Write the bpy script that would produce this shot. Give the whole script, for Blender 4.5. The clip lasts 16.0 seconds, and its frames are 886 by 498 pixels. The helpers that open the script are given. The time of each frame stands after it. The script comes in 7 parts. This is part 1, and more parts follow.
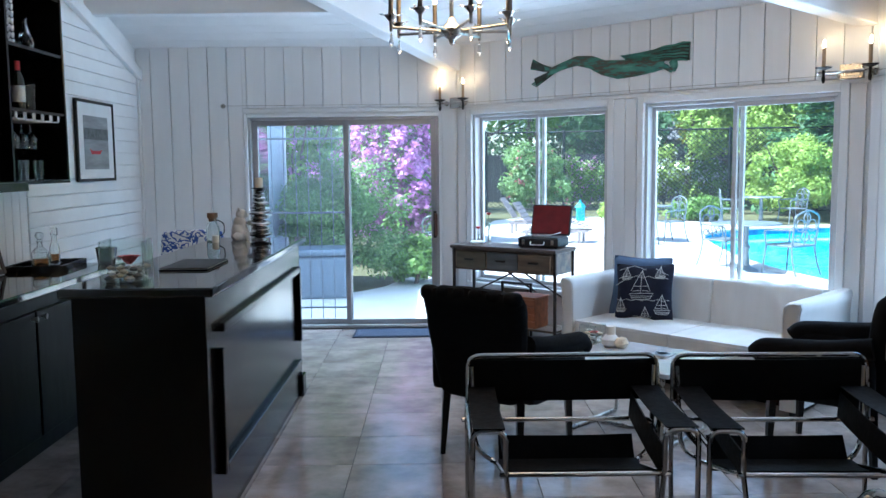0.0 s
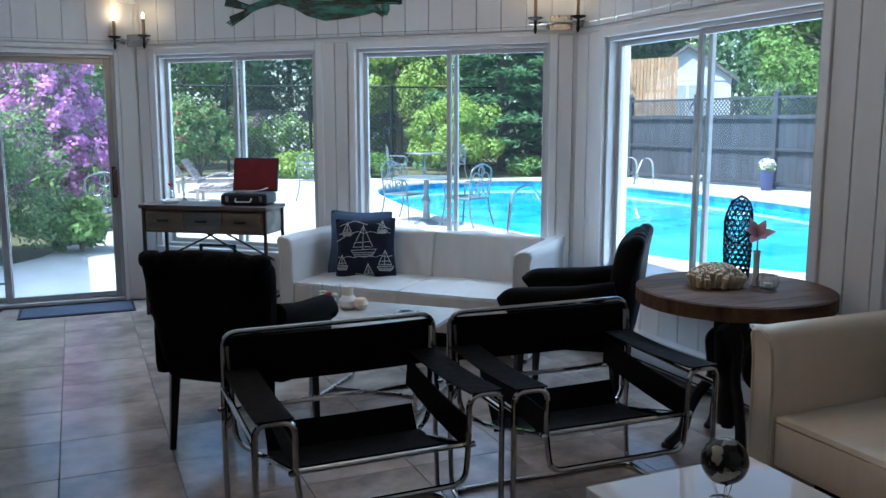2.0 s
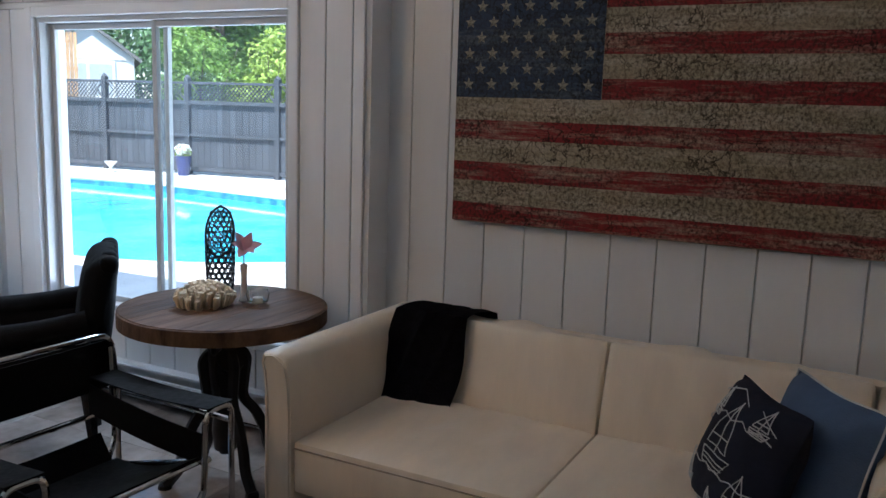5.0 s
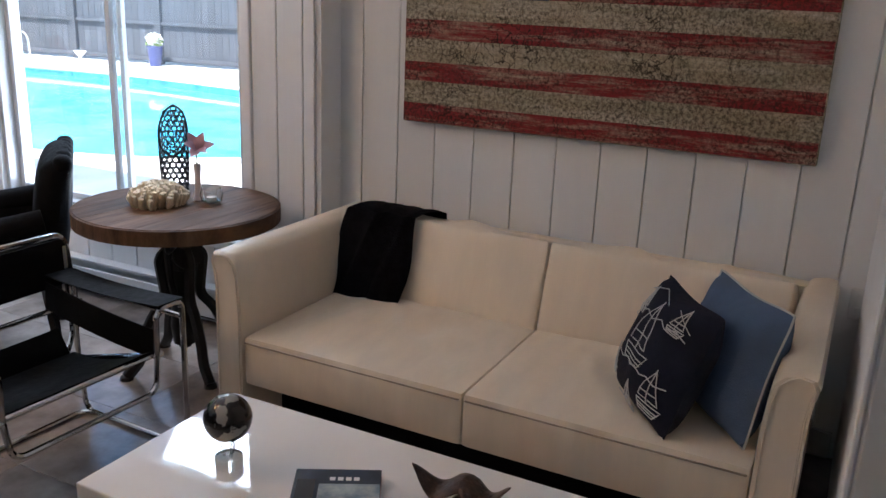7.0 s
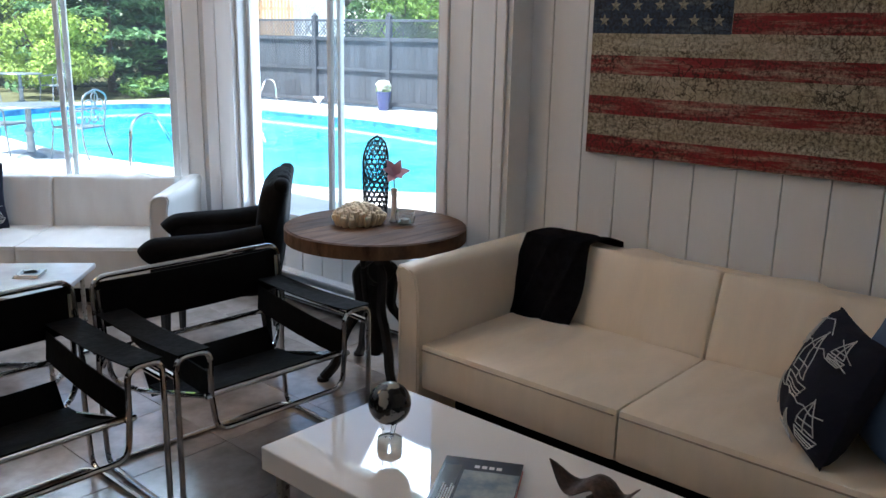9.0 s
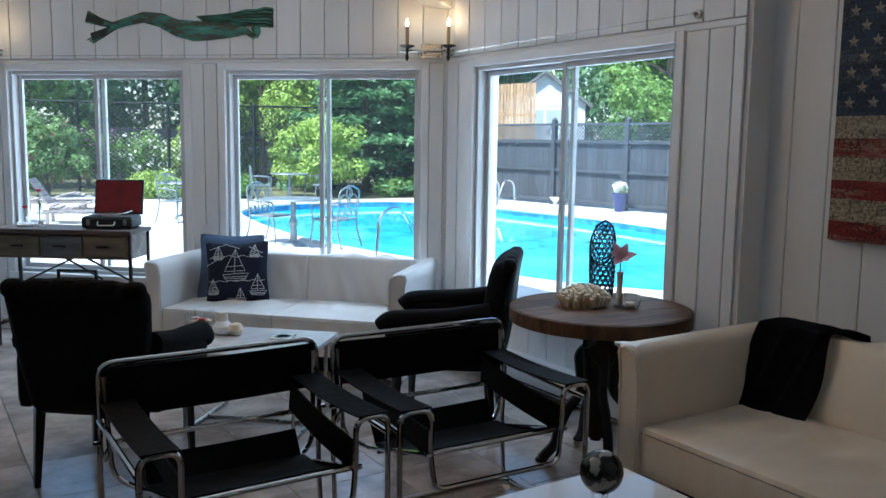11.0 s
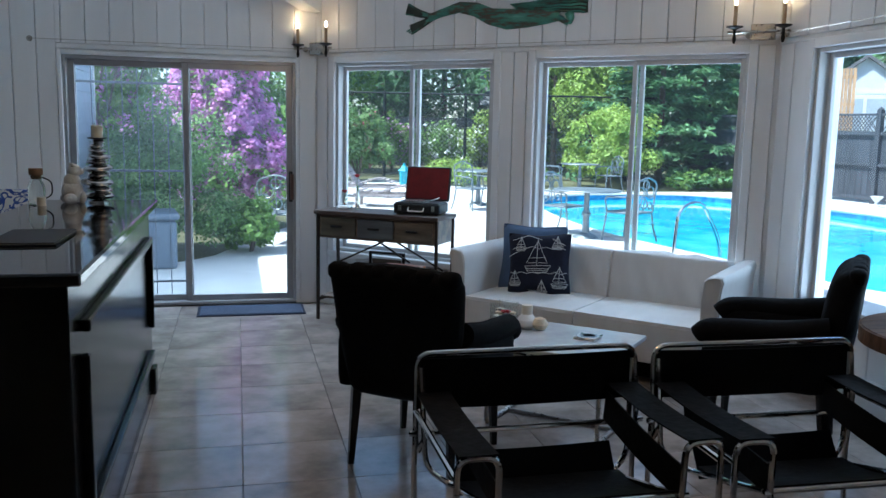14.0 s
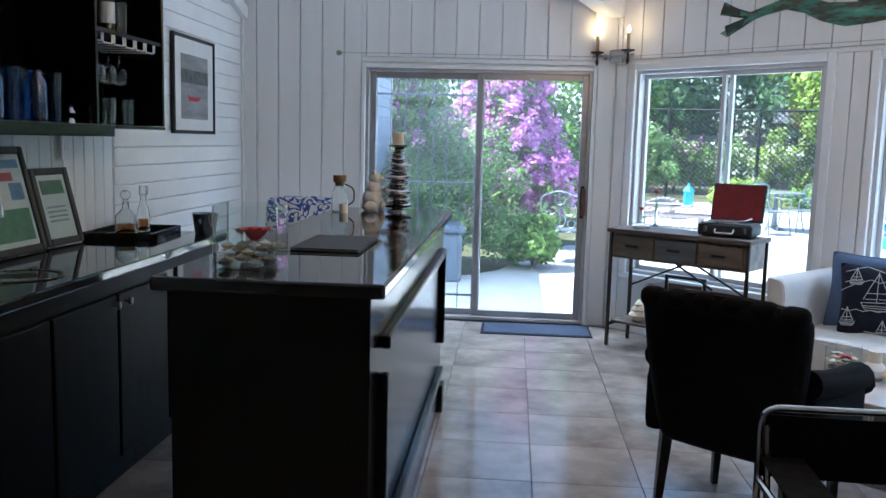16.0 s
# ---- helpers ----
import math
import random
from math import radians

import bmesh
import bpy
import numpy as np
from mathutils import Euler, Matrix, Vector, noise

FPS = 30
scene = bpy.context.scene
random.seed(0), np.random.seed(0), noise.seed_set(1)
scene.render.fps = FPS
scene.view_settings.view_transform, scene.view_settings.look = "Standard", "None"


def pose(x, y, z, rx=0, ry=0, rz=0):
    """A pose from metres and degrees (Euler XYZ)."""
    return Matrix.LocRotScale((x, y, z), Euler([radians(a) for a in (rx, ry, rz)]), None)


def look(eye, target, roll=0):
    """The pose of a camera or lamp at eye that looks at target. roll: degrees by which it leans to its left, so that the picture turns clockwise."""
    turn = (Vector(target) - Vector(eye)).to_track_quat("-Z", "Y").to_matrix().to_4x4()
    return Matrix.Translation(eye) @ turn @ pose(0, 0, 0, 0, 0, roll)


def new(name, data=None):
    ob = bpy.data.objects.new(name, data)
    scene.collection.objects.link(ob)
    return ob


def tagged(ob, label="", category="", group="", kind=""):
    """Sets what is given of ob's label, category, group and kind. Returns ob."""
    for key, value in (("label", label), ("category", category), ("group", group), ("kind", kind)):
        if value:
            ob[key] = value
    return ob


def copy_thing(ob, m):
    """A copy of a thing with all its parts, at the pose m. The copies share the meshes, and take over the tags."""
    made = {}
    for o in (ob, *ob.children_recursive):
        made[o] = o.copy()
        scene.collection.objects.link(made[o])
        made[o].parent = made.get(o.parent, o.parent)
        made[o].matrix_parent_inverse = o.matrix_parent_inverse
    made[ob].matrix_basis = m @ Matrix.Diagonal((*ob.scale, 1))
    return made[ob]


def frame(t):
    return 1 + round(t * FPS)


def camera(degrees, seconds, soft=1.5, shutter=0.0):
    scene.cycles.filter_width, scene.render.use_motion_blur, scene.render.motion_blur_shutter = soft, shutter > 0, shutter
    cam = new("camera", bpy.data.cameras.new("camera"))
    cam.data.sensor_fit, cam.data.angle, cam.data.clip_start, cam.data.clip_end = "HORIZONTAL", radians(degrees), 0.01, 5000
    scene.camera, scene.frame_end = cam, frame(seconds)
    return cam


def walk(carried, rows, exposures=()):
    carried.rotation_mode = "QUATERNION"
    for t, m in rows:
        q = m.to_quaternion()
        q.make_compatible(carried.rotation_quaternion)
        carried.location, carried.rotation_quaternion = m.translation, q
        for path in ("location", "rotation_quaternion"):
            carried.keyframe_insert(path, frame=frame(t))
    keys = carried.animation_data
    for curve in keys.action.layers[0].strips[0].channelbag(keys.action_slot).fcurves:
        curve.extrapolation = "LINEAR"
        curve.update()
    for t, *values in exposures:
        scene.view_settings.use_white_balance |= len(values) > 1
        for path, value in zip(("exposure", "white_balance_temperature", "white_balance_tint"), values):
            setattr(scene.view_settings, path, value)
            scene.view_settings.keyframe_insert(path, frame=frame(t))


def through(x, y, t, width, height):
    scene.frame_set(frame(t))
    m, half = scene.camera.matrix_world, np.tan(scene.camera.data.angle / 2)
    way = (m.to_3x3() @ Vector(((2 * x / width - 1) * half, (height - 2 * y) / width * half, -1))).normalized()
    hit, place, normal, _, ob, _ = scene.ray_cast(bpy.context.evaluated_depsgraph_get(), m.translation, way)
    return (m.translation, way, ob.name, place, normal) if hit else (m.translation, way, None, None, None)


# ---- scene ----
cam = camera(55.2, 16.0)
PATH = [
    (0, (-0.116, 0.505, 1.579), (-0.107, 2.495, 1.38), -0.6),
    (0.5, (-0.224, 0.688, 1.582), (-0.077, 2.668, 1.341), -0.4),
    (1, (-0.321, 0.814, 1.564), (-0.02, 2.772, 1.289), -0.2),
    (1.5, (-0.392, 0.951, 1.527), (0.114, 2.865, 1.246), -0.4),
    (2, (-0.447, 1.082, 1.504), (0.338, 2.897, 1.206), 0.0),
    (2.5, (-0.434, 1.177, 1.499), (0.615, 2.85, 1.182), 0.5),
    (3, (-0.436, 1.337, 1.548), (0.845, 2.839, 1.227), 0.7),
    (3.5, (-0.453, 1.45, 1.586), (1.02, 2.767, 1.277), 1.4),
    (4, (-0.443, 1.523, 1.608), (1.159, 2.685, 1.321), 1.8),
    (4.5, (-0.433, 1.573, 1.604), (1.29, 2.557, 1.355), 2.5),
    (7, (-0.427, 1.408, 1.663), (1.294, 2.256, 1.096), 2.4),
    (7.5, (-0.447, 1.311, 1.668), (1.22, 2.258, 1.099), 1.7),
    (8, (-0.459, 1.211, 1.649), (1.125, 2.308, 1.112), 1.4),
    (8.2, (-0.469, 1.206, 1.647), (1.091, 2.337, 1.113), 1.5),
    (10.5, (-0.544, 1.033, 1.548), (0.632, 2.622, 1.251), 0.5),
    (11, (-0.544, 1.053, 1.533), (0.527, 2.723, 1.284), 0.8),
    (11.5, (-0.56, 1.072, 1.537), (0.409, 2.809, 1.322), 1.1),
    (12, (-0.57, 1.095, 1.532), (0.313, 2.877, 1.323), 1.5),
    (12.5, (-0.588, 1.134, 1.533), (0.214, 2.95, 1.293), 1.2),
    (13, (-0.611, 1.175, 1.529), (0.103, 3.027, 1.282), 0.9),
    (13.5, (-0.589, 1.248, 1.531), (-0.008, 3.144, 1.268), 1.0),
    (14, (-0.594, 1.335, 1.526), (-0.125, 3.258, 1.243), 1.2),
    (14.5, (-0.606, 1.454, 1.519), (-0.218, 3.398, 1.253), 1.6),
    (15, (-0.662, 1.588, 1.505), (-0.418, 3.557, 1.252), 1.4),
    (15.5, (-0.695, 1.665, 1.484), (-0.664, 3.647, 1.219), 1.1),
    (16, (-0.717, 1.765, 1.465), (-0.875, 3.742, 1.212), 1.5),
]
EXPOSURES = [(0, 1.68, 5150, 3), (1.0, 1.52, 5150, 3), (2.0, 1.05, 5250, 3), (2.6, 0.85, 5250, 2), (3.2, 1.0, 5450, 4), (4.6, 1.2, 5650, 7), (6.8, 1.95, 6050, 13), (7.8, 1.95, 6050, 13), (8.4, 1.8, 5950, 10),
             (10.3, 1.5, 5650, 5), (11.0, 1.2, 5450, 3), (12.0, 0.84, 5350, 2), (14.5, 0.97, 5330, 3), (15.4, 1.12, 5300, 4), (16, 1.62, 5430, 6)]
walk(cam, [(t, look(eye, target, roll)) for t, eye, target, roll in PATH], EXPOSURES)

# ---- daylight and lamps ----
world = bpy.data.worlds.new("world")
scene.world = world
world.use_nodes = True
_wn = world.node_tree.nodes
_sky = _wn.new("ShaderNodeTexSky")
_sky.sky_type = 'NISHITA'
_sky.sun_disc = False
_sky.sun_elevation = radians(60)
_sky.sun_rotation = radians(262)
world.node_tree.links.new(_sky.outputs[0], _wn["Background"].inputs[0])
_wn["Background"].inputs[1].default_value = 0.15
sun = new("sun", bpy.data.lights.new("sun", 'SUN'))
sun.data.energy = 5.0
sun.data.angle = radians(0.5)
sun.data.color = (1.0, 0.95, 0.88)
_az, _el = radians(262), radians(60)
sun.matrix_world = look((0, 0, 20), (-math.sin(_az) * math.cos(_el), -math.cos(_az) * math.cos(_el), 20 - math.sin(_el)))


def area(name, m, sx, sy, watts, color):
    """Soft lamp added outside the glass: sky light above the head, deck bounce below."""
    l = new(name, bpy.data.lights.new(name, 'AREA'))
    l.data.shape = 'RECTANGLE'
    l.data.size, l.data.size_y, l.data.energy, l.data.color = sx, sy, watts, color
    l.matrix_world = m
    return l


DAYLIGHT_TINT = (0.78, 0.88, 1.0)
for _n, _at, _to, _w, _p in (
        ("skylight_door", (-1.02, 9.60, 2.75), (-1.02, 6.6, 0.2), 1.8, 56),
        ("skylight_window_a", (1.55, 8.88, 2.75), (-0.65, 6.54, 0.2), 1.6, 21),
        ("skylight_window_b", (2.86, 7.65, 2.75), (0.66, 5.31, 0.2), 1.6, 18),
        ("skylight_window_c", (3.95, 4.90, 2.75), (0.8, 4.9, 0.2), 2.0, 24),
        # lamps below the sills, added for daylight bounced up off the deck
        ("deck_bounce_fill_a", (1.55, 8.80, 0.06), (-0.4, 6.7, 2.4), 1.6, 33),
        ("deck_bounce_fill_b", (2.86, 7.57, 0.06), (0.9, 5.5, 2.4), 1.6, 35),
        ("deck_bounce_fill_c", (3.90, 4.90, 0.06), (1.2, 4.9, 2.5), 2.0, 54)):
    area(_n, look(_at, _to), _w, 0.55, _p, DAYLIGHT_TINT)


# ---- materials ----
def mat(name, color, rough=0.5, metal=0.0, var=0.15, scale=6.0, bump=0.0, bump_scale=40.0, coat=0.0,
        spec=0.5, island=False, obj_random=0.0, alpha_tint=None, color2=None, stretch=(1, 1, 1), emit=0.0):
    m = bpy.data.materials.new(name)
    m.use_nodes = True
    nt = m.node_tree
    nd, lk = nt.nodes, nt.links
    b = nd["Principled BSDF"]
    b.inputs["Roughness"].default_value = rough
    b.inputs["Metallic"].default_value = metal
    b.inputs["Coat Weight"].default_value = coat
    b.inputs["Coat Roughness"].default_value = 0.06
    b.inputs["Specular IOR Level"].default_value = spec
    tc = nd.new("ShaderNodeTexCoord")
    mp = nd.new("ShaderNodeMapping")
    mp.inputs["Scale"].default_value = stretch
    lk.new(tc.outputs["Object"], mp.inputs[0])
    if obj_random and not island:
        sh = nd.new("ShaderNodeVectorMath")
        sh.operation = 'MULTIPLY'
        sh.inputs[1].default_value = (37.0, 53.0, 71.0)
        lk.new(nd.new("ShaderNodeObjectInfo").outputs["Random"], sh.inputs[0])
        lk.new(sh.outputs[0], mp.inputs["Location"])
    n1 = nd.new("ShaderNodeTexNoise")
    n1.inputs["Scale"].default_value = scale
    n1.inputs["Detail"].default_value = 5
    n1.inputs["Roughness"].default_value = 0.62
    lk.new(mp.outputs[0], n1.inputs["Vector"])
    c1 = [max(0.0, c * (1 - var)) for c in color]
    c2 = list(color2) if color2 else [min(1.0, c * (1 + var)) for c in color]
    ramp = nd.new("ShaderNodeValToRGB")
    ramp.color_ramp.elements[0].position, ramp.color_ramp.elements[1].position = 0.32, 0.7
    ramp.color_ramp.elements[0].color = (*c1, 1)
    ramp.color_ramp.elements[1].color = (*c2, 1)
    lk.new(n1.outputs["Fac"], ramp.inputs[0])
    out = ramp.outputs[0]
    if obj_random or island:
        hsv = nd.new("ShaderNodeHueSaturation")
        src = nd.new("ShaderNodeNewGeometry").outputs["Random Per Island"] if island else nd.new("ShaderNodeObjectInfo").outputs["Random"]
        mr = nd.new("ShaderNodeMapRange")
        mr.inputs[3].default_value, mr.inputs[4].default_value = 1 - (obj_random or 0.3), 1 + (obj_random or 0.3)
        lk.new(src, mr.inputs[0])
        lk.new(mr.outputs[0], hsv.inputs["Value"])
        lk.new(out, hsv.inputs["Color"])
        out = hsv.outputs[0]
    lk.new(out, b.inputs["Base Color"])
    # fine wear in the gloss
    n2 = nd.new("ShaderNodeTexNoise")
    n2.inputs["Scale"].default_value = scale * 5.3
    n2.inputs["Detail"].default_value = 3
    lk.new(mp.outputs[0], n2.inputs["Vector"])
    rr = nd.new("ShaderNodeMapRange")
    rr.inputs[3].default_value, rr.inputs[4].default_value = max(0.02, rough * 0.82), min(1.0, rough * 1.2)
    lk.new(n2.outputs["Fac"], rr.inputs[0])
    lk.new(rr.outputs[0], b.inputs["Roughness"])
    if bump:
        n3 = nd.new("ShaderNodeTexNoise")
        n3.inputs["Scale"].default_value = bump_scale
        n3.inputs["Detail"].default_value = 4
        lk.new(mp.outputs[0], n3.inputs["Vector"])
        bp = nd.new("ShaderNodeBump")
        bp.inputs["Strength"].default_value = bump
        bp.inputs["Distance"].default_value = 0.01
        lk.new(n3.outputs["Fac"], bp.inputs["Height"])
        lk.new(bp.outputs[0], b.inputs["Normal"])
    if emit:
        b.inputs["Emission Color"].default_value = (*color, 1)
        b.inputs["Emission Strength"].default_value = emit
    return m


def leaf_mat(name, c1, c2, var=0.4, through=0.4):
    """Leaves that let some light through, each a little different."""
    m = mat(name, c1, 0.55, var=0.35, scale=2, island=True, obj_random=var, color2=c2)
    nt = m.node_tree
    nd, lk = nt.nodes, nt.links
    b = nd["Principled BSDF"]
    tr = nd.new("ShaderNodeBsdfTranslucent")
    lk.new(b.inputs["Base Color"].links[0].from_socket, tr.inputs["Color"])
    mx = nd.new("ShaderNodeMixShader")
    mx.inputs[0].default_value = through
    lk.new(b.outputs[0], mx.inputs[1])
    lk.new(tr.outputs[0], mx.inputs[2])
    lk.new(mx.outputs[0], nd["Material Output"].inputs[0])
    return m


def glass(name, color=(0.96, 0.98, 0.97), rough=0.0, ior=1.45):
    m = bpy.data.materials.new(name)
    m.use_nodes = True
    b = m.node_tree.nodes["Principled BSDF"]
    b.inputs["Base Color"].default_value = (*color, 1)
    b.inputs["Transmission Weight"].default_value = 1.0
    b.inputs["Roughness"].default_value = rough
    b.inputs["IOR"].default_value = ior
    return m


def pane_glass(name, haze=0.006, tint=(0.97, 0.99, 0.98)):
    """Thin window glass: clear, with a faint mirror that grows at grazing angles."""
    m = bpy.data.materials.new(name)
    m.use_nodes = True
    nt = m.node_tree
    nd, lk = nt.nodes, nt.links
    nd.remove(nd["Principled BSDF"])
    tr = nd.new("ShaderNodeBsdfTransparent")
    tr.inputs[0].default_value = (*tint, 1)
    gl = nd.new("ShaderNodeBsdfGlossy")
    gl.inputs["Roughness"].default_value = 0.01
    lw = nd.new("ShaderNodeLayerWeight")
    lw.inputs[0].default_value = 0.5
    pw = nd.new("ShaderNodeMath")
    pw.operation = 'POWER'
    pw.inputs[1].default_value = 4.0
    lk.new(lw.outputs["Facing"], pw.inputs[0])
    fr = nd.new("ShaderNodeMath")
    fr.operation = 'MULTIPLY_ADD'
    fr.inputs[1].default_value, fr.inputs[2].default_value = 0.5, 0.03
    lk.new(pw.outputs[0], fr.inputs[0])
    mx = nd.new("ShaderNodeMixShader")
    lk.new(fr.outputs[0], mx.inputs[0])
    lk.new(tr.outputs[0], mx.inputs[1])
    lk.new(gl.outputs[0], mx.inputs[2])
    # a pale translucent share paints a veil of light over the glass
    df = nd.new("ShaderNodeBsdfTranslucent")
    df.inputs[0].default_value = (0.9, 0.93, 0.96, 1)
    m2 = nd.new("ShaderNodeMixShader")
    m2.inputs[0].default_value = haze
    lk.new(mx.outputs[0], m2.inputs[1])
    lk.new(df.outputs[0], m2.inputs[2])
    lk.new(m2.outputs[0], nd["Material Output"].inputs[0])
    return m


WHITE = mat("white_paint", (0.78, 0.79, 0.80), 0.5, var=0.04, scale=2.5, bump=0.05, bump_scale=60)
BOARD = mat("painted_board", (0.77, 0.78, 0.79), 0.45, var=0.045, scale=3, bump=0.08, bump_scale=25, obj_random=0.025, stretch=(1, 1, 0.15))
SIDING = mat("painted_siding", (0.78, 0.79, 0.80), 0.5, var=0.045, scale=3, bump=0.08, bump_scale=25, obj_random=0.03, stretch=(1, 0.15, 1))
CEIL = mat("ceiling_paint", (0.80, 0.81, 0.82), 0.6, var=0.04, scale=3)
ALU = mat("aluminium_frame", (0.40, 0.40, 0.41), 0.38, metal=0.6, var=0.08, scale=8)
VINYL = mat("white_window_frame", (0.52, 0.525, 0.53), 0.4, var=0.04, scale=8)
PANE = pane_glass("window_glass")
# the door panes carry more of the painted light veil
PANE_HAZY = pane_glass("hazy_window_glass", 0.02)
PANE_SOFT_HAZE = pane_glass("soft_haze_door_glass", 0.012)
TILE = mat("travertine", (0.27, 0.222, 0.19), 0.15, var=0.28, scale=3.6, bump=0.06, bump_scale=18, obj_random=0.08, color2=(0.43, 0.37, 0.33))
GROUT = mat("grout", (0.22, 0.19, 0.17), 0.8, var=0.15, scale=12)
BLACKWOOD = mat("black_painted_wood", (0.003, 0.003, 0.0035), 0.17, spec=0.32, var=0.3, scale=5, bump=0.02, bump_scale=14, stretch=(1, 1, 0.2))
CABINET = mat("satin_black_cabinet_paint", (0.004, 0.004, 0.0045), 0.42, spec=0.12, var=0.3, scale=5, bump=0.02, bump_scale=14, stretch=(1, 1, 0.2))
GRANITE = mat("black_granite", (0.006, 0.006, 0.007), 0.05, spec=1.0, var=0.5, scale=90, color2=(0.014, 0.014, 0.016))
LEATHER_W = mat("white_leather", (0.61, 0.60, 0.585), 0.4, var=0.04, scale=4, bump=0.4, bump_scale=3.6, stretch=(3, 1.1, 0.55))
LEATHER_C = mat("cream_leather", (0.80, 0.69, 0.55), 0.36, var=0.05, scale=4, bump=0.55, bump_scale=3.6, stretch=(3, 1.1, 0.55))
LEATHER_B = mat("black_leather", (0.0035, 0.0035, 0.004), 0.6, spec=0.07, var=0.25, scale=7, bump=0.12, bump_scale=60)
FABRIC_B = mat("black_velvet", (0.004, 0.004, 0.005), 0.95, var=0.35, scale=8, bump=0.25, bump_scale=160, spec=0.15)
CHROME = mat("chrome", (0.52, 0.51, 0.50), 0.10, metal=1.0, var=0.04, scale=6)
STEEL = mat("brushed_nickel", (0.42, 0.40, 0.37), 0.28, metal=1.0, var=0.12, scale=9)
IRON = mat("dark_cast_iron", (0.018, 0.017, 0.017), 0.5, metal=0.6, var=0.3, scale=12, bump=0.15, bump_scale=60)
MARBLE = mat("white_marble", (0.52, 0.52, 0.54), 0.13, var=0.14, scale=3.5, color2=(0.66, 0.66, 0.67))
LACQUER = mat("white_lacquer", (0.80, 0.78, 0.76), 0.03, var=0.02, scale=3)
PLANKWOOD = mat("reclaimed_wood", (0.085, 0.043, 0.024), 0.6, spec=0.15, var=0.45, scale=7, bump=0.25, bump_scale=30, obj_random=0.35, color2=(0.17, 0.095, 0.055), stretch=(0.25, 3, 1))
DESKWOOD = mat("worn_desk_wood", (0.11, 0.075, 0.05), 0.6, var=0.4, scale=8, bump=0.2, bump_scale=30, obj_random=0.25, color2=(0.20, 0.145, 0.10), stretch=(0.3, 2, 2))
RUST = mat("dark_iron_frame", (0.035, 0.027, 0.022), 0.6, metal=0.4, var=0.4, scale=14)


# piping seam on the cream seats; taupe paints in its shadow line
SEAM_SHADE = mat("seam_shade", (0.34, 0.27, 0.20), 0.6, var=0.15, scale=30)


# ---- shaping ----
I4 = Matrix.Identity(4)


def mesh_of(bm, name, m, smooth=False):
    me = bpy.data.meshes.new(name)
    bmesh.ops.recalc_face_normals(bm, faces=bm.faces[:])
    bm.to_mesh(me)
    bm.free()
    if m:
        me.materials.append(m)
    if smooth:
        me.polygons.foreach_set("use_smooth", [True] * len(me.polygons))
        me.set_sharp_from_angle(angle=radians(38))
    return me


def part(name, bm, m, parent=None, label="", smooth=False):
    ob = new(name, mesh_of(bm, name, m, smooth))
    if parent is not None:
        ob.parent = parent
    return tagged(ob, label)


def thing(name, m=I4, label="", category="", group="", kind=""):
    e = new(name)
    e.empty_display_size = 0.1
    e.matrix_world = m
    return tagged(e, label, category, group, kind)


def solo(name, bm, m, at=I4, label="", category="", group="", kind="", smooth=False):
    ob = new(name, mesh_of(bm, name, m, smooth))
    ob.matrix_world = at
    return tagged(ob, label, category, group, kind)


def box(bm, x0, x1, y0, y1, z0, z1, bevel=0.0, seg=1, m=None):
    r = bmesh.ops.create_cube(bm, size=1)
    v = r["verts"]
    bmesh.ops.scale(bm, vec=(x1 - x0, y1 - y0, z1 - z0), verts=v)
    bmesh.ops.translate(bm, vec=((x0 + x1) / 2, (y0 + y1) / 2, (z0 + z1) / 2), verts=v)
    if bevel:
        e = list({e for q in v for e in q.link_edges})
        r2 = bmesh.ops.bevel(bm, geom=e, offset=bevel, segments=seg, profile=0.5, affect='EDGES')
        v = list({q for f in r2["faces"] for q in f.verts} | {q for q in v if q.is_valid})
    if m is not None:
        bmesh.ops.transform(bm, matrix=m, verts=v)
    return bm


def nbox(*a, **k):
    return box(bmesh.new(), *a, **k)


def lathe(bm, prof, seg=24, m=None, close=True):
    """Turn a profile of (radius, height) round z."""
    rings, made = [], []
    for r, z in prof:
        if r < 1e-5:
            v = bm.verts.new((0, 0, z))
            rings.append([v])
            made.append(v)
        else:
            ring = [bm.verts.new((r * math.cos(2 * math.pi * i / seg), r * math.sin(2 * math.pi * i / seg), z)) for i in range(seg)]
            rings.append(ring)
            made += ring
    for a, b in zip(rings, rings[1:]):
        for i in range(seg):
            j = (i + 1) % seg
            if len(a) == 1 and len(b) == 1:
                continue
            if len(a) == 1:
                bm.faces.new((a[0], b[i], b[j]))
            elif len(b) == 1:
                bm.faces.new((a[i], a[j], b[0]))
            else:
                bm.faces.new((a[i], a[j], b[j], b[i]))
    if close:
        for ring in (rings[0], rings[-1]):
            if len(ring) > 1:
                bm.faces.new(ring)
    if m is not None:
        bmesh.ops.transform(bm, matrix=m, verts=made)
    return bm


def fillet(pts, r, n=5, closed=False):
    """Round the corners of a polyline."""
    pts = [Vector(p) for p in pts]
    out = []
    last = len(pts) - 1
    for i, p in enumerate(pts):
        if (i == 0 or i == last) and not closed:
            out.append(p)
            continue
        a, b = pts[i - 1], pts[(i + 1) % len(pts)]
        da, db = (a - p), (b - p)
        k = min(r, da.length * 0.49, db.length * 0.49)
        a1, b1 = p + da.normalized() * k, p + db.normalized() * k
        for j in range(n + 1):
            t = j / n
            out.append(a1 * (1 - t) ** 2 + p * 2 * t * (1 - t) + b1 * t ** 2)
    return out


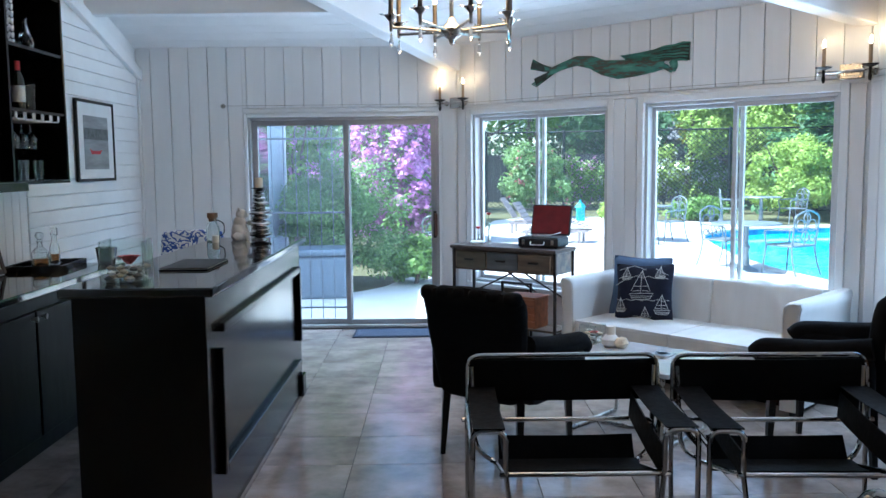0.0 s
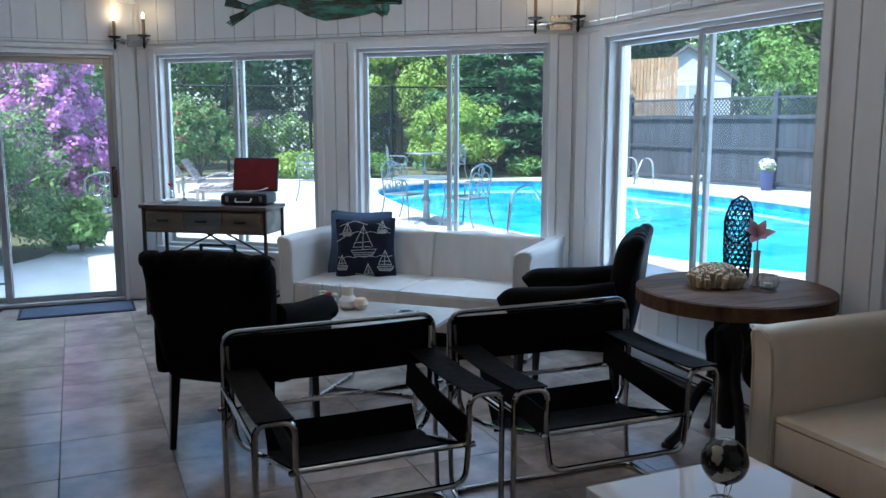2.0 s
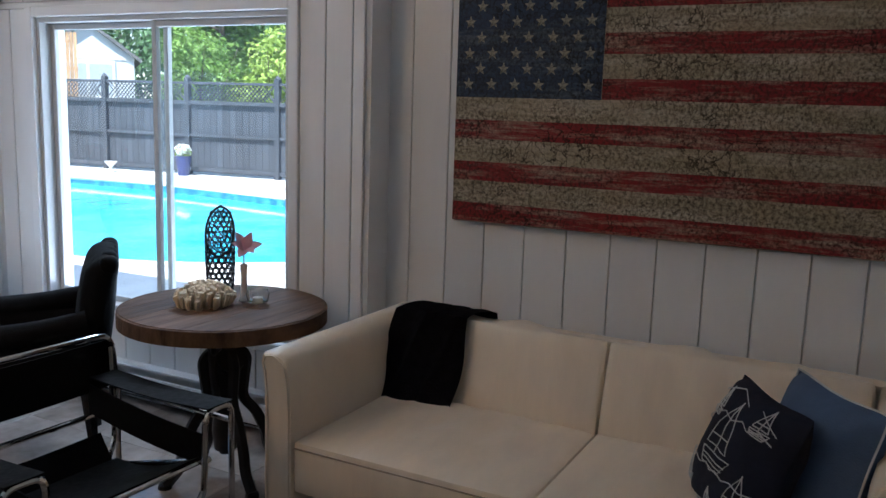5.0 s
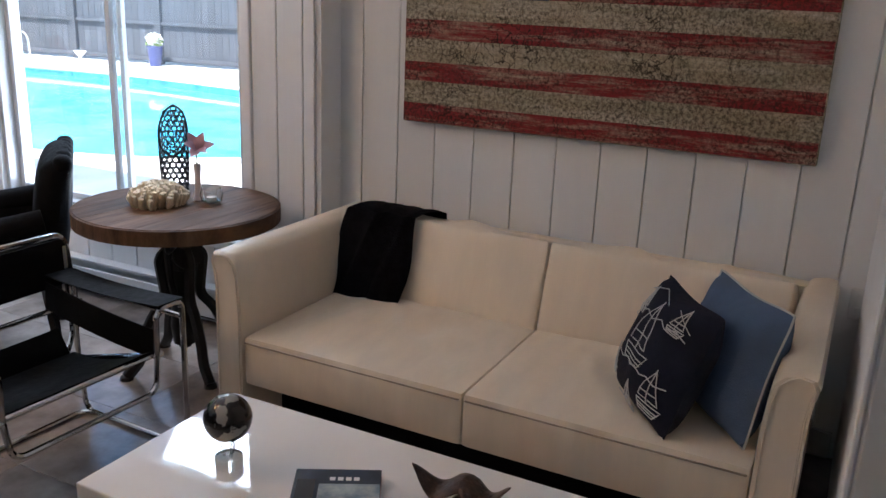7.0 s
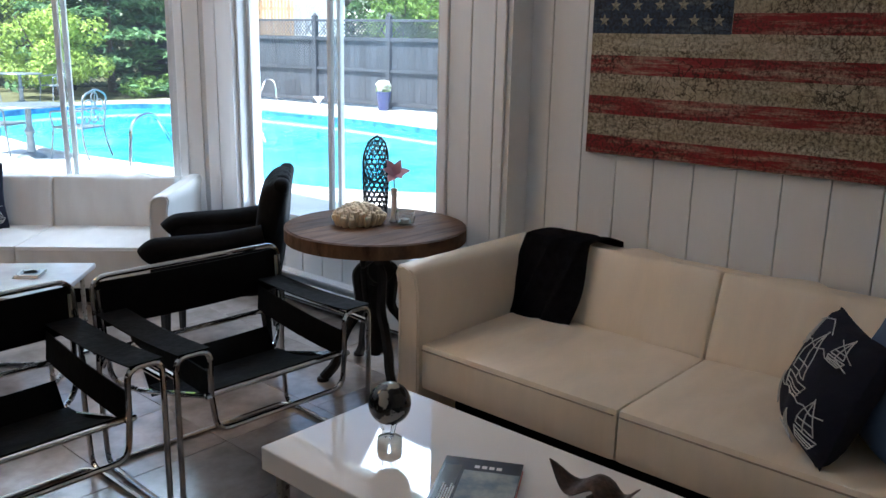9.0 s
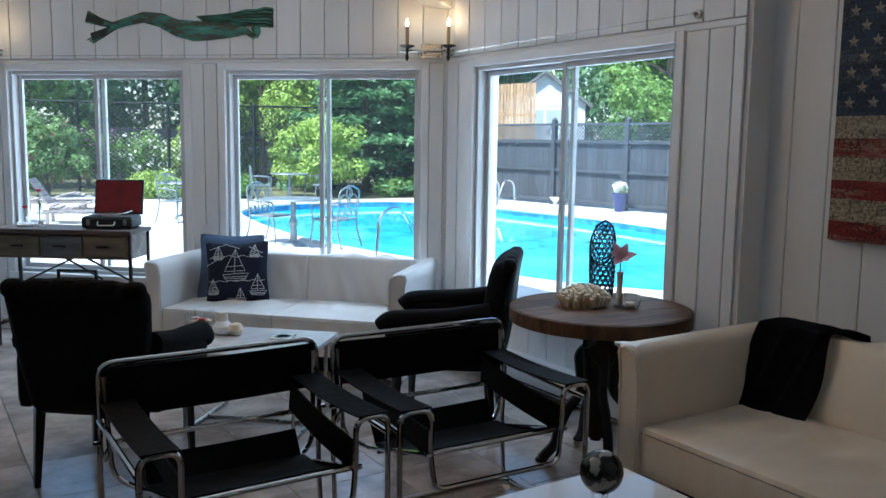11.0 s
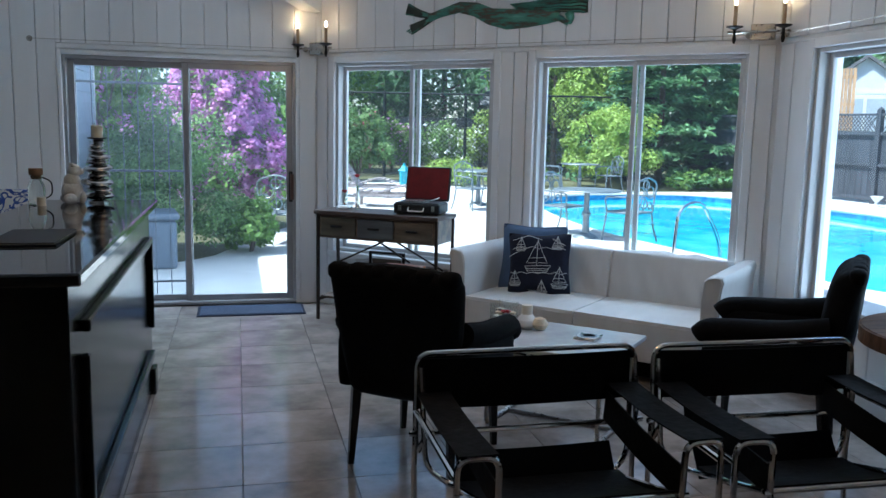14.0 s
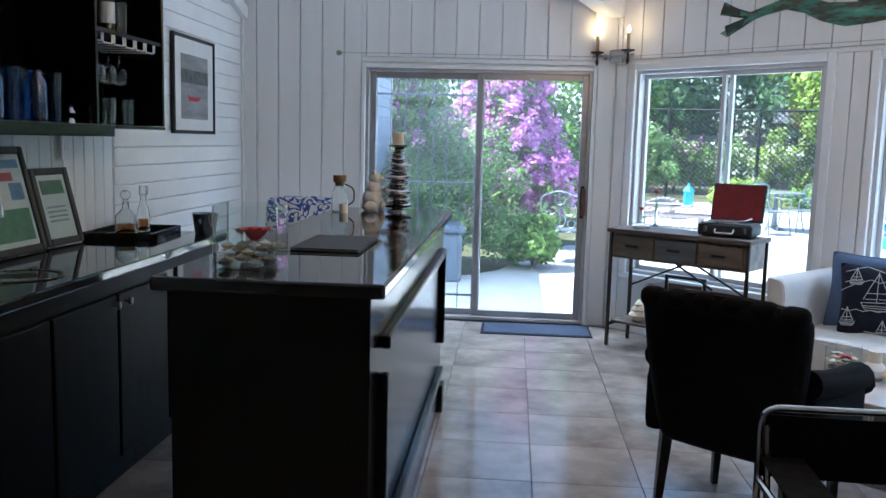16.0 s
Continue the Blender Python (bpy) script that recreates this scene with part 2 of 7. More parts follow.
def tube(bm, pts, r, seg=8, closed=False, r_end=None):
    """A round bar along a polyline."""
    pts = [Vector(p) for p in pts]
    n = len(pts)
    rings = []
    up = None
    for i, p in enumerate(pts):
        if closed:
            d = (pts[(i + 1) % n] - pts[i - 1]).normalized()
        else:
            d = (pts[min(i + 1, n - 1)] - pts[max(i - 1, 0)]).normalized()
        if up is None:
            up = Vector((0, 0, 1)) if abs(d.z) < 0.9 else Vector((1, 0, 0))
        x = d.cross(up)
        if x.length < 1e-5:
            x = d.cross(Vector((1, 0.3, 0)))
        x.normalize()
        up = x.cross(d).normalized()
        q = r if r_end is None else r + (r_end - r) * i / max(1, n - 1)
        rings.append([bm.verts.new(p + (x * math.cos(2 * math.pi * k / seg) + up * math.sin(2 * math.pi * k / seg)) * q) for k in range(seg)])
    pairs = list(zip(rings, rings[1:])) + ([(rings[-1], rings[0])] if closed else [])
    for a, b in pairs:
        for k in range(seg):
            bm.faces.new((a[k], a[(k + 1) % seg], b[(k + 1) % seg], b[k]))
    if not closed:
        bm.faces.new(rings[0])
        bm.faces.new(rings[-1])
    return bm


def ntube(pts, r, seg=8, closed=False, r_end=None):
    return tube(bmesh.new(), pts, r, seg, closed, r_end)


def nlathe(prof, seg=24, m=None, close=True):
    return lathe(bmesh.new(), prof, seg, m, close)


def prism(bm, poly, z0, z1, m=None):
    """Extrude an outline of (x, y) from z0 to z1."""
    a = [bm.verts.new((x, y, z0)) for x, y in poly]
    b = [bm.verts.new((x, y, z1)) for x, y in poly]
    bm.faces.new(a)
    bm.faces.new(b)
    for i in range(len(poly)):
        j = (i + 1) % len(poly)
        bm.faces.new((a[i], a[j], b[j], b[i]))
    if m is not None:
        bmesh.ops.transform(bm, matrix=m, verts=a + b)
    return bm


def slab(bm, path, width, thick, axis=(1, 0, 0)):
    """A strap: a path of points, widened along axis, with a thickness."""
    path = [Vector(p) for p in path]
    ax = Vector(axis).normalized()
    rows = []
    for i, p in enumerate(path):
        d = (path[min(i + 1, len(path) - 1)] - path[max(i - 1, 0)]).normalized()
        n = d.cross(ax).normalized()
        rows.append([bm.verts.new(p + ax * sx * width / 2 + n * sn * thick / 2) for sx, sn in ((-1, -1), (1, -1), (1, 1), (-1, 1))])
    for a, b in zip(rows, rows[1:]):
        for k in range(4):
            bm.faces.new((a[k], a[(k + 1) % 4], b[(k + 1) % 4], b[k]))
    bm.faces.new(rows[0])
    bm.faces.new(rows[-1])
    return bm


def cushion(bm, x0, x1, y0, y1, z0, z1, r=0.05, puff=0.02, nx=10, ny=8, nz=5, fold=0.0, seed=0, m=None):
    """A padded block: rounded edges, sides that swell, and shallow creases."""
    verts = {}

    def shape(u, v, w):
        x, y, z = x0 + (x1 - x0) * u, y0 + (y1 - y0) * v, z0 + (z1 - z0) * w
        lo, hi = Vector((x0 + r, y0 + r, z0 + r)), Vector((x1 - r, y1 - r, z1 - r))
        p = Vector((x, y, z))
        c = Vector([min(max(p[i], min(lo[i], hi[i])), max(lo[i], hi[i])) for i in range(3)])
        d = p - c
        if d.length > 1e-6:
            p = c + d.normalized() * r
        b = 16 * u * (1 - u) * v * (1 - v)
        bx = 16 * w * (1 - w) * v * (1 - v)
        by = 16 * w * (1 - w) * u * (1 - u)
        p.z += puff * b * (1 if w > 0.5 else -0.4) * abs(2 * w - 1)
        p.x += puff * bx * (2 * u - 1)
        p.y += puff * by * (2 * v - 1)
        if fold:
            q = noise.noise(Vector((p.x * 9 + seed * 9.1 + p.z * 3, p.y * 5, p.z * 2.2)))
            p += Vector((0, 0, 1)) * fold * q * b + Vector((0, 1 if v > 0.5 else -1, 0)) * fold * q * by
        return p

    def vert(i, j, k):
        key = (i, j, k)
        if key not in verts:
            verts[key] = bm.verts.new(shape(i / nx, j / ny, k / nz))
        return verts[key]

    for i in range(nx):
        for j in range(ny):
            for k in (0, nz):
                bm.faces.new((vert(i, j, k), vert(i + 1, j, k), vert(i + 1, j + 1, k), vert(i, j + 1, k)))
    for i in range(nx):
        for k in range(nz):
            for j in (0, ny):
                bm.faces.new((vert(i, j, k), vert(i + 1, j, k), vert(i + 1, j, k + 1), vert(i, j, k + 1)))
    for j in range(ny):
        for k in range(nz):
            for i in (0, nx):
                bm.faces.new((vert(i, j, k), vert(i, j + 1, k), vert(i, j + 1, k + 1), vert(i, j, k + 1)))
    if m is not None:
        bmesh.ops.transform(bm, matrix=m, verts=list(verts.values()))
    return bm


def ncushion(*a, **k):
    return cushion(bmesh.new(), *a, **k)


def basis(o, ux, uy):
    """A frame at o with its x axis along ux and its y axis along uy (plan directions), z up."""
    return Matrix(((ux[0], uy[0], 0, o[0]), (ux[1], uy[1], 0, o[1]), (0, 0, 1, o[2] if len(o) > 2 else 0), (0, 0, 0, 1)))


# ---- the room's shell ----
UX, UY = (0.730, -0.683), (0.683, 0.730)          # along the angled window wall, and out through it
M_DOOR = basis((-2.95, 8.65), (1, 0), (0, 1))
M_BAY = basis((0.065, 8.65), UX, UY)
M_POOL = basis((2.74, 6.146), (0, -1), (1, 0))
M_FLAG = basis((2.92, 3.64), (0, -1), (1, 0))
M_LEFT = basis((-2.95, -3.0), (0, 1), (-1, 0))
L_DOOR, L_BAY, L_POOL, L_FLAG, L_LEFT = 3.015, 3.664, 2.506, 6.6, 11.65
TOP = 2.70
OPEN_DOOR = (1.02, 2.84, 0.0, 2.04)
OPEN_A, OPEN_B = (0.19, 1.665, 0.47, 2.04), (1.995, 3.48, 0.47, 2.04)
OPEN_C = (0.335, 2.095, 0.47, 2.04)


def wall(name, m, length, height, openings, thick=0.14, label=""):
    """A solid wall behind its boards, with openings that go right through."""
    bm = bmesh.new()
    s = -0.02
    for a, b, z0, z1 in sorted(openings):
        box(bm, s, a, 0.02, thick, -0.1, height)
        if z0 > 0.01:
            box(bm, a, b, 0.02, thick, -0.1, z0)
        box(bm, a, b, 0.02, thick, z1, height)
        s = b
    box(bm, s, length + 0.02, 0.02, thick, -0.1, height)
    return solo(name, bm, WHITE, m, label, "wall", kind="structure")


W_DOOR = wall("wall_north", M_DOOR, L_DOOR, TOP + 0.02, [OPEN_DOOR], label="white board wall with a sliding glass door")
W_BAY = wall("wall_bay", M_BAY, L_BAY, TOP + 0.02, [OPEN_A, OPEN_B], label="white board wall with two sliding windows")
W_POOL = wall("wall_pool", M_POOL, L_POOL, TOP + 0.02, [OPEN_C], thick=0.2, label="white board wall with a wide sliding window")
W_FLAG = wall("wall_east", M_FLAG, L_FLAG, 3.6, [], label="white board wall behind the cream sofa")
W_LEFT = wall("wall_west", M_LEFT, L_LEFT, 3.6, [], label="white wall of horizontal siding behind the bar")
solo("wall_south", nbox(-3.1, 3.1, -3.15, -3.0, -0.1, 3.6), WHITE, label="plain white wall", category="wall", kind="structure")
# a short partition whose end stands beside the coffee table
bm = nbox(0.745, 2.94, 1.19, 1.323, 0.0, 3.55)
solo("wall_partition", bm, WHITE, label="white partition wall end", category="wall", kind="structure")
bm = bmesh.new()
box(bm, 0.720, 0.745, 1.175, 1.350, 0, 2.10, 0.004)
box(bm, 0.746, 0.810, 1.325, 1.345, 0, 2.10, 0.004)
box(bm, 0.720, 0.742, 1.350, 1.360, 0, 2.10, 0.003)
solo("trim_partition", bm, WHITE, label="white door casing on the partition", category="trim", kind="structure")

solo("floor", nbox(-3.1, 3.1, -3.15, 8.80, -0.10, -0.012), GROUT, label="travertine tile floor", category="floor", kind="structure")
FLOOR = bpy.data.objects["floor"]

# ceiling: three sloping fields of planks that meet on two hips, and a flat middle
H1, D1 = Vector((0.0, 8.62)), Vector((-0.62, -0.785))
H2, D2 = Vector((2.70, 6.17)), Vector((-0.967, -0.253))
SL_DOOR, SL_BAY, SL_POOL = 0.300, 0.2365, 0.207
bm = bmesh.new()


def plank(bm, a, b, c, d, lift=0.0):
    """One ceiling board between four plan points with heights."""
    low = [bm.verts.new((p[0], p[1], p[2] + lift)) for p in (a, b, c, d)]
    high = [bm.verts.new((p[0], p[1], p[2] + lift + 0.02)) for p in (a, b, c, d)]
    bm.faces.new(low)
    bm.faces.new(high)
    for i in range(4):
        j = (i + 1) % 4
        bm.faces.new((low[i], low[j], high[j], high[i]))


def field(step, reach, left, right, z_of, gap=0.004):
    d = -0.14
    while d < reach:
        e = min(d + step - gap, reach)
        l0, r0, l1, r1 = left(d), right(d), left(e), right(e)
        plank(bm, (*l0, z_of(d)), (*r0, z_of(d)), (*r1, z_of(e)), (*l1, z_of(e)))
        d += step


Uv, Nv, Ov = Vector(UX), Vector(UY), Vector((0.065, 8.65))
field(0.14, 2.75, lambda d: (-3.0, 8.65 - d), lambda d: tuple(H1 + D1 * (d / 0.785)), lambda d: TOP + SL_DOOR * d)
field(0.14, 3.49, lambda d: tuple(H1 + D1 * (d / 0.997)), lambda d: tuple(H2 + D2 * (d / 0.846)), lambda d: TOP + SL_BAY * d)
field(0.14, 3.98, lambda d: tuple(H2 + D2 * (d / 0.967)), lambda d: (2.74 - d, -3.1), lambda d: TOP + SL_POOL * d)
for i in range(45):
    plank(bm, (-3.0 + i * 0.14, -3.1, 3.53), (-3.0 + i * 0.14 + 0.136, -3.1, 3.53), (-3.0 + i * 0.14 + 0.136, 8.7, 3.53), (-3.0 + i * 0.14, 8.7, 3.53))
box(bm, 2.7, 3.1, -3.1, 3.66, 2.72, 2.80)
box(bm, -3.2, 3.2, -3.2, 9.0, 3.60, 3.66)
solo("ceiling", bm, CEIL, label="white painted plank ceiling with sloping fields", category="ceiling", kind="structure")


def beam(name, a, b, w, h, label):
    a, b = Vector(a), Vector(b)
    d = b - a
    ln = d.length
    x = d.normalized()
    y = Vector((0, 0, 1)).cross(x).normalized()
    z = x.cross(y)
    m = Matrix(((x.x, y.x, z.x, a.x), (x.y, y.y, z.y, a.y), (x.z, y.z, z.z, a.z), (0, 0, 0, 1)))
    return solo(name, nbox(0, ln, -w / 2, w / 2, 0, h, 0.006), CEIL, m, label, "beam", kind="structure")


beam("beam_hip_1", (0.03, 8.66, 2.45), tuple(H1 + D1 * 3.6) + (2.45 + 0.2355 * 3.6,), 0.16, 0.27, "white painted hip beam over the door corner")
beam("beam_hip_2", (2.74, 6.18, 2.45), tuple(H2 + D2 * 4.2) + (2.45 + 0.2 * 4.2,), 0.16, 0.27, "white painted hip beam over the window corner")
beam("beam_cross", (-2.96, 7.57, 2.81), (-0.80, 7.57, 2.81), 0.12, 0.24, "white painted cross beam")
# the rake board on the west wall follows the slope of the roof
beam("trim_rake", (-2.925, 8.64, 2.40), (-2.925, 4.6, 2.40 + 0.29 * 4.04), 0.05, 0.10, "white painted rake board")
bpy.data.objects["trim_rake"]["category"] = "trim"


# ---- sliding windows and door ----
def frame_bars(bm, s0, s1, z0, z1, y0, y1, w, bev=0.003):
    box(bm, s0, s0 + w, y0, y1, z0, z1, bev)
    box(bm, s1 - w, s1, y0, y1, z0, z1, bev)
    box(bm, s0 + w + 0.001, s1 - w - 0.001, y0, y1, z0, z0 + w, bev)
    box(bm, s0 + w + 0.001, s1 - w - 0.001, y0, y1, z1 - w, z1, bev)
    return bm


def pane(s0, s1, z0, z1, y, parent, hazy=None):
    p = part("pane", nbox(s0, s1, y, y + 0.004, z0, z1), hazy or PANE, parent)
    p.visible_shadow = False
    return p


def slider(name, m, o, label, mid, mat_frame, casing=0.055, sill=True, door=False):
    s0, s1, z0, z1 = o
    w = thing(name, m, label, "door" if door else "window", kind="structure")
    bm = bmesh.new()                                   # casing on the room side
    box(bm, s0 - casing, s0, -0.014, 0.02, z0 - (0 if door else casing), z1 + casing, 0.004)
    box(bm, s1, s1 + casing, -0.014, 0.02, z0 - (0 if door else casing), z1 + casing, 0.004)
    box(bm, s0 + 0.001, s1 - 0.001, -0.014, 0.02, z1, z1 + casing, 0.004)
    part("casing", bm, WHITE, w)
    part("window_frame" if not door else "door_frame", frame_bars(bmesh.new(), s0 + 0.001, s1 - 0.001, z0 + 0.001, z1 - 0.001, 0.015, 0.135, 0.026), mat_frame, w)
    if sill and not door:
        part("window_sill", nbox(s0 - casing, s1 + casing, -0.035, 0.014, z0 - 0.05, z0, 0.006), WHITE, w)
    if door:
        part("threshold", nbox(s0, s1, 0.0, 0.16, 0.0, 0.03, 0.004), ALU, w)
    f = 0.032 if not door else 0.05
    sw = 0.036 if not door else 0.03
    for k, (a, b, y) in enumerate(((s0 + 0.028, mid + sw, 0.085), (mid - sw, s1 - 0.028, 0.045))):
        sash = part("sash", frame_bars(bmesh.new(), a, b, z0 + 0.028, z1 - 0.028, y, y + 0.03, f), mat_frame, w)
        pane(a + f - 0.004, b - f + 0.004, z0 + 0.028 + f - 0.004, z1 - 0.028 - f + 0.004, y + 0.013, sash, (PANE_HAZY, PANE_SOFT_HAZE)[k] if door else None)
    return w


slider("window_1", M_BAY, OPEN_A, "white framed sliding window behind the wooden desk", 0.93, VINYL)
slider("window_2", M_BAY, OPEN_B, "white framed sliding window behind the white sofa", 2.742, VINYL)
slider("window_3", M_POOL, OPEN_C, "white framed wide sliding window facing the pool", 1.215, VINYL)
DOOR = slider("door_1", M_DOOR, OPEN_DOOR, "closed sliding glass door in an aluminium frame", 1.955, ALU, casing=0.03, door=True)
HANDLE_WOOD = mat("brown_handle_wood", (0.10, 0.045, 0.03), 0.5, var=0.3, scale=20)
hd = part("handle", nbox(2.792, 2.820, -0.005, 0.04, 0.89, 1.11, 0.006, 2), HANDLE_WOOD, DOOR, "brown wooden pull handle on a dark plate")
part("handle_plate", nbox(2.782, 2.828, 0.035, 0.046, 0.87, 1.13, 0.003), IRON, DOOR)
# security grille in front of the fixed pane
bm_bars = [("bar", ntube([(s, 0.165, 0.06), (s, 0.165, 1.98)], 0.0045, 6)) for s in np.arange(1.09, 1.93, 0.118)]
GR = thing("window_grille", M_DOOR, "grey metal bar grille outside the fixed door pane", "grille")
GRM = mat("grey_metal", (0.20, 0.22, 0.26), 0.4, var=0.1, scale=10)
for nme, b in bm_bars:
    part(nme, b, GRM, GR)
for z in (0.18, 1.12, 1.84):
    part("rail", nbox(1.05, 1.95, 0.157, 0.173, z - 0.009, z + 0.009, 0.002), GRM, GR)
part("foot", nbox(1.05, 1.09, 0.155, 0.175, -0.05, 0.08), GRM, GR)
part("foot", nbox(1.91, 1.95, 0.155, 0.175, -0.05, 0.08), GRM, GR)

# baseboards, and the heater along the pool wall
solo("baseboard_north", nbox(0.0, 0.98, -0.016, 0.0, 0.0, 0.11, 0.004), WHITE, M_DOOR, "white baseboard", "baseboard", kind="structure")
solo("baseboard_bay", nbox(0.02, 3.62, -0.016, 0.0, 0.0, 0.10, 0.004), WHITE, M_BAY, "white baseboard", "baseboard", kind="structure")
solo("baseboard_east", nbox(0.02, 2.30, -0.016, 0.0, 0.0, 0.11, 0.004), WHITE, M_FLAG, "white baseboard", "baseboard", kind="structure")
ht = thing("baseboard_heater", M_POOL, "long low white baseboard heater under the window", "heater", kind="thing")
part("back_plate", nbox(0.15, 2.35, -0.012, 0.0, 0.02, 0.21), WHITE, ht)
part("cover", nbox(0.15, 2.35, -0.075, -0.063, 0.055, 0.165, 0.004), WHITE, ht)
part("top", nbox(0.15, 2.35, -0.065, -0.012, 0.195, 0.21, 0.003), WHITE, ht)
part("fins", nbox(0.17, 2.33, -0.058, -0.014, 0.04, 0.10), IRON, ht)
for s in (0.13, 2.35):
    part("end_cap", nbox(s, s + 0.03, -0.078, 0.0, 0.0, 0.215, 0.004), WHITE, ht)


# ---- seating ----
def sofa(m, width, depth, arm_h, seat_h, skin, label, arm_w=0.12, foot=0.13, tilt=8, thick=0.165):
    """A two-seat leather sofa with thin flared arms; it faces -y, its front at y 0."""
    t = thing("sofa", m, label, "sofa")
    h = width / 2
    part("base", nbox(-h + arm_w, h - arm_w, 0.03, depth - 0.05, foot + 0.016, seat_h - 0.10, 0.004), skin, t)
    # black block puts in the shade that fills the gap below the seat
    part("plinth", nbox(-h + 0.05, h - 0.05, 0.22, depth - 0.05, 0.0, foot + 0.015), FABRIC_B, t, "recessed block, black for the shade under the seat")
    for k in (-1, 1):
        a, b = (-h + arm_w + 0.002, -0.0008) if k < 0 else (0.0008, h - arm_w - 0.002)
        seat = part("seat_cushion", ncushion(a, b, -0.005, depth - 0.20, foot + 0.03, seat_h, 0.012, 0.014, 40, 26, 8, 0.020, k + 3), skin, t, smooth=True)
        part("piping", ntube([(a + 0.01, -0.010, seat_h - 0.022), (b - 0.01, -0.010, seat_h - 0.022)], 0.0032, 5), SEAM_SHADE if skin is LEATHER_C else skin, seat, "seam line in taupe for its shadow" if skin is LEATHER_C else "")
        lean = Matrix.Translation((0, depth - 0.20, seat_h)) @ Matrix.Rotation(radians(-tilt), 4, 'X') @ Matrix.Translation((0, -(depth - 0.20), -seat_h))
        part("back_cushion", ncushion(a, b, depth - 0.07 - thick, depth - 0.07, seat_h - 0.05, arm_h + 0.005, 0.018, 0.016, 64, 6, 22, 0.034, k + 8, lean), skin, t, smooth=True)
    part("back_frame", ncushion(-h + 0.02, h - 0.02, depth - 0.10, depth, foot, arm_h - 0.01, 0.035, 0.0, 10, 4, 6), skin, t, smooth=True)
    for k in (-1, 1):
        # the arm's front outline: thin, flaring outwards into a rolled top
        prof = [(0.0, 0.05), (0.0, arm_h - 0.13), (-0.006, arm_h - 0.07), (-0.016, arm_h - 0.025), (-0.005, arm_h), (0.03, arm_h + 0.005), (0.075, arm_h - 0.005),
                (0.10, arm_h - 0.03), (0.112, arm_h - 0.09), (arm_w, arm_h - 0.2), (arm_w, 0.05)]
        bm = bmesh.new()
        rows = []
        ys = [-0.012, 0.0, 0.02] + [depth * q for q in (0.2, 0.4, 0.6, 0.8)] + [depth - 0.02, depth]
        for i, y in enumerate(ys):
            ins = 0.008 if i in (0, len(ys) - 1) else 0.0
            cx = arm_w / 2
            rows.append([bm.verts.new((k * (h - (px + (cx - px) * ins * 4)), y, pz - ins)) for px, pz in prof])
        for a, b in zip(rows, rows[1:]):
            for i in range(len(prof)):
                j = (i + 1) % len(prof)
                bm.faces.new((a[i], a[j], b[j], b[i]))
        bm.faces.new(rows[0])
        bm.faces.new(rows[-1])
        arm = part("arm", bm, skin, t, smooth=True)
        part("piping", ntube([(k * (h - px - 0.012 * (1 if px < arm_w / 2 else -1)), -0.016, pz - (0.012 if pz > arm_h - 0.05 else 0)) for px, pz in prof], 0.0035, 5), skin, arm)
        for y in (0.06, depth - 0.08):
            part("foot", nlathe([(0.022, 0), (0.022, 0.06)], 10, pose(k * (h - arm_w / 2), y, 0)), IRON, t)
    return t


# the white sofa before the angled window wall, the cream one before the board wall
SOFA1 = sofa(basis((1.438, 6.195), (0.694, -0.720), (0.720, 0.694)), 1.80, 0.80, 0.72, 0.41, LEATHER_W, "white leather two-seat sofa under the window", 0.11)
SOFA2 = sofa(basis((1.86, 2.44), (0, -1), (1, 0)), 2.04, 0.98, 0.745, 0.437, LEATHER_C, "cream leather two-seat sofa against the board wall", 0.12, 0.215, 17, 0.26)


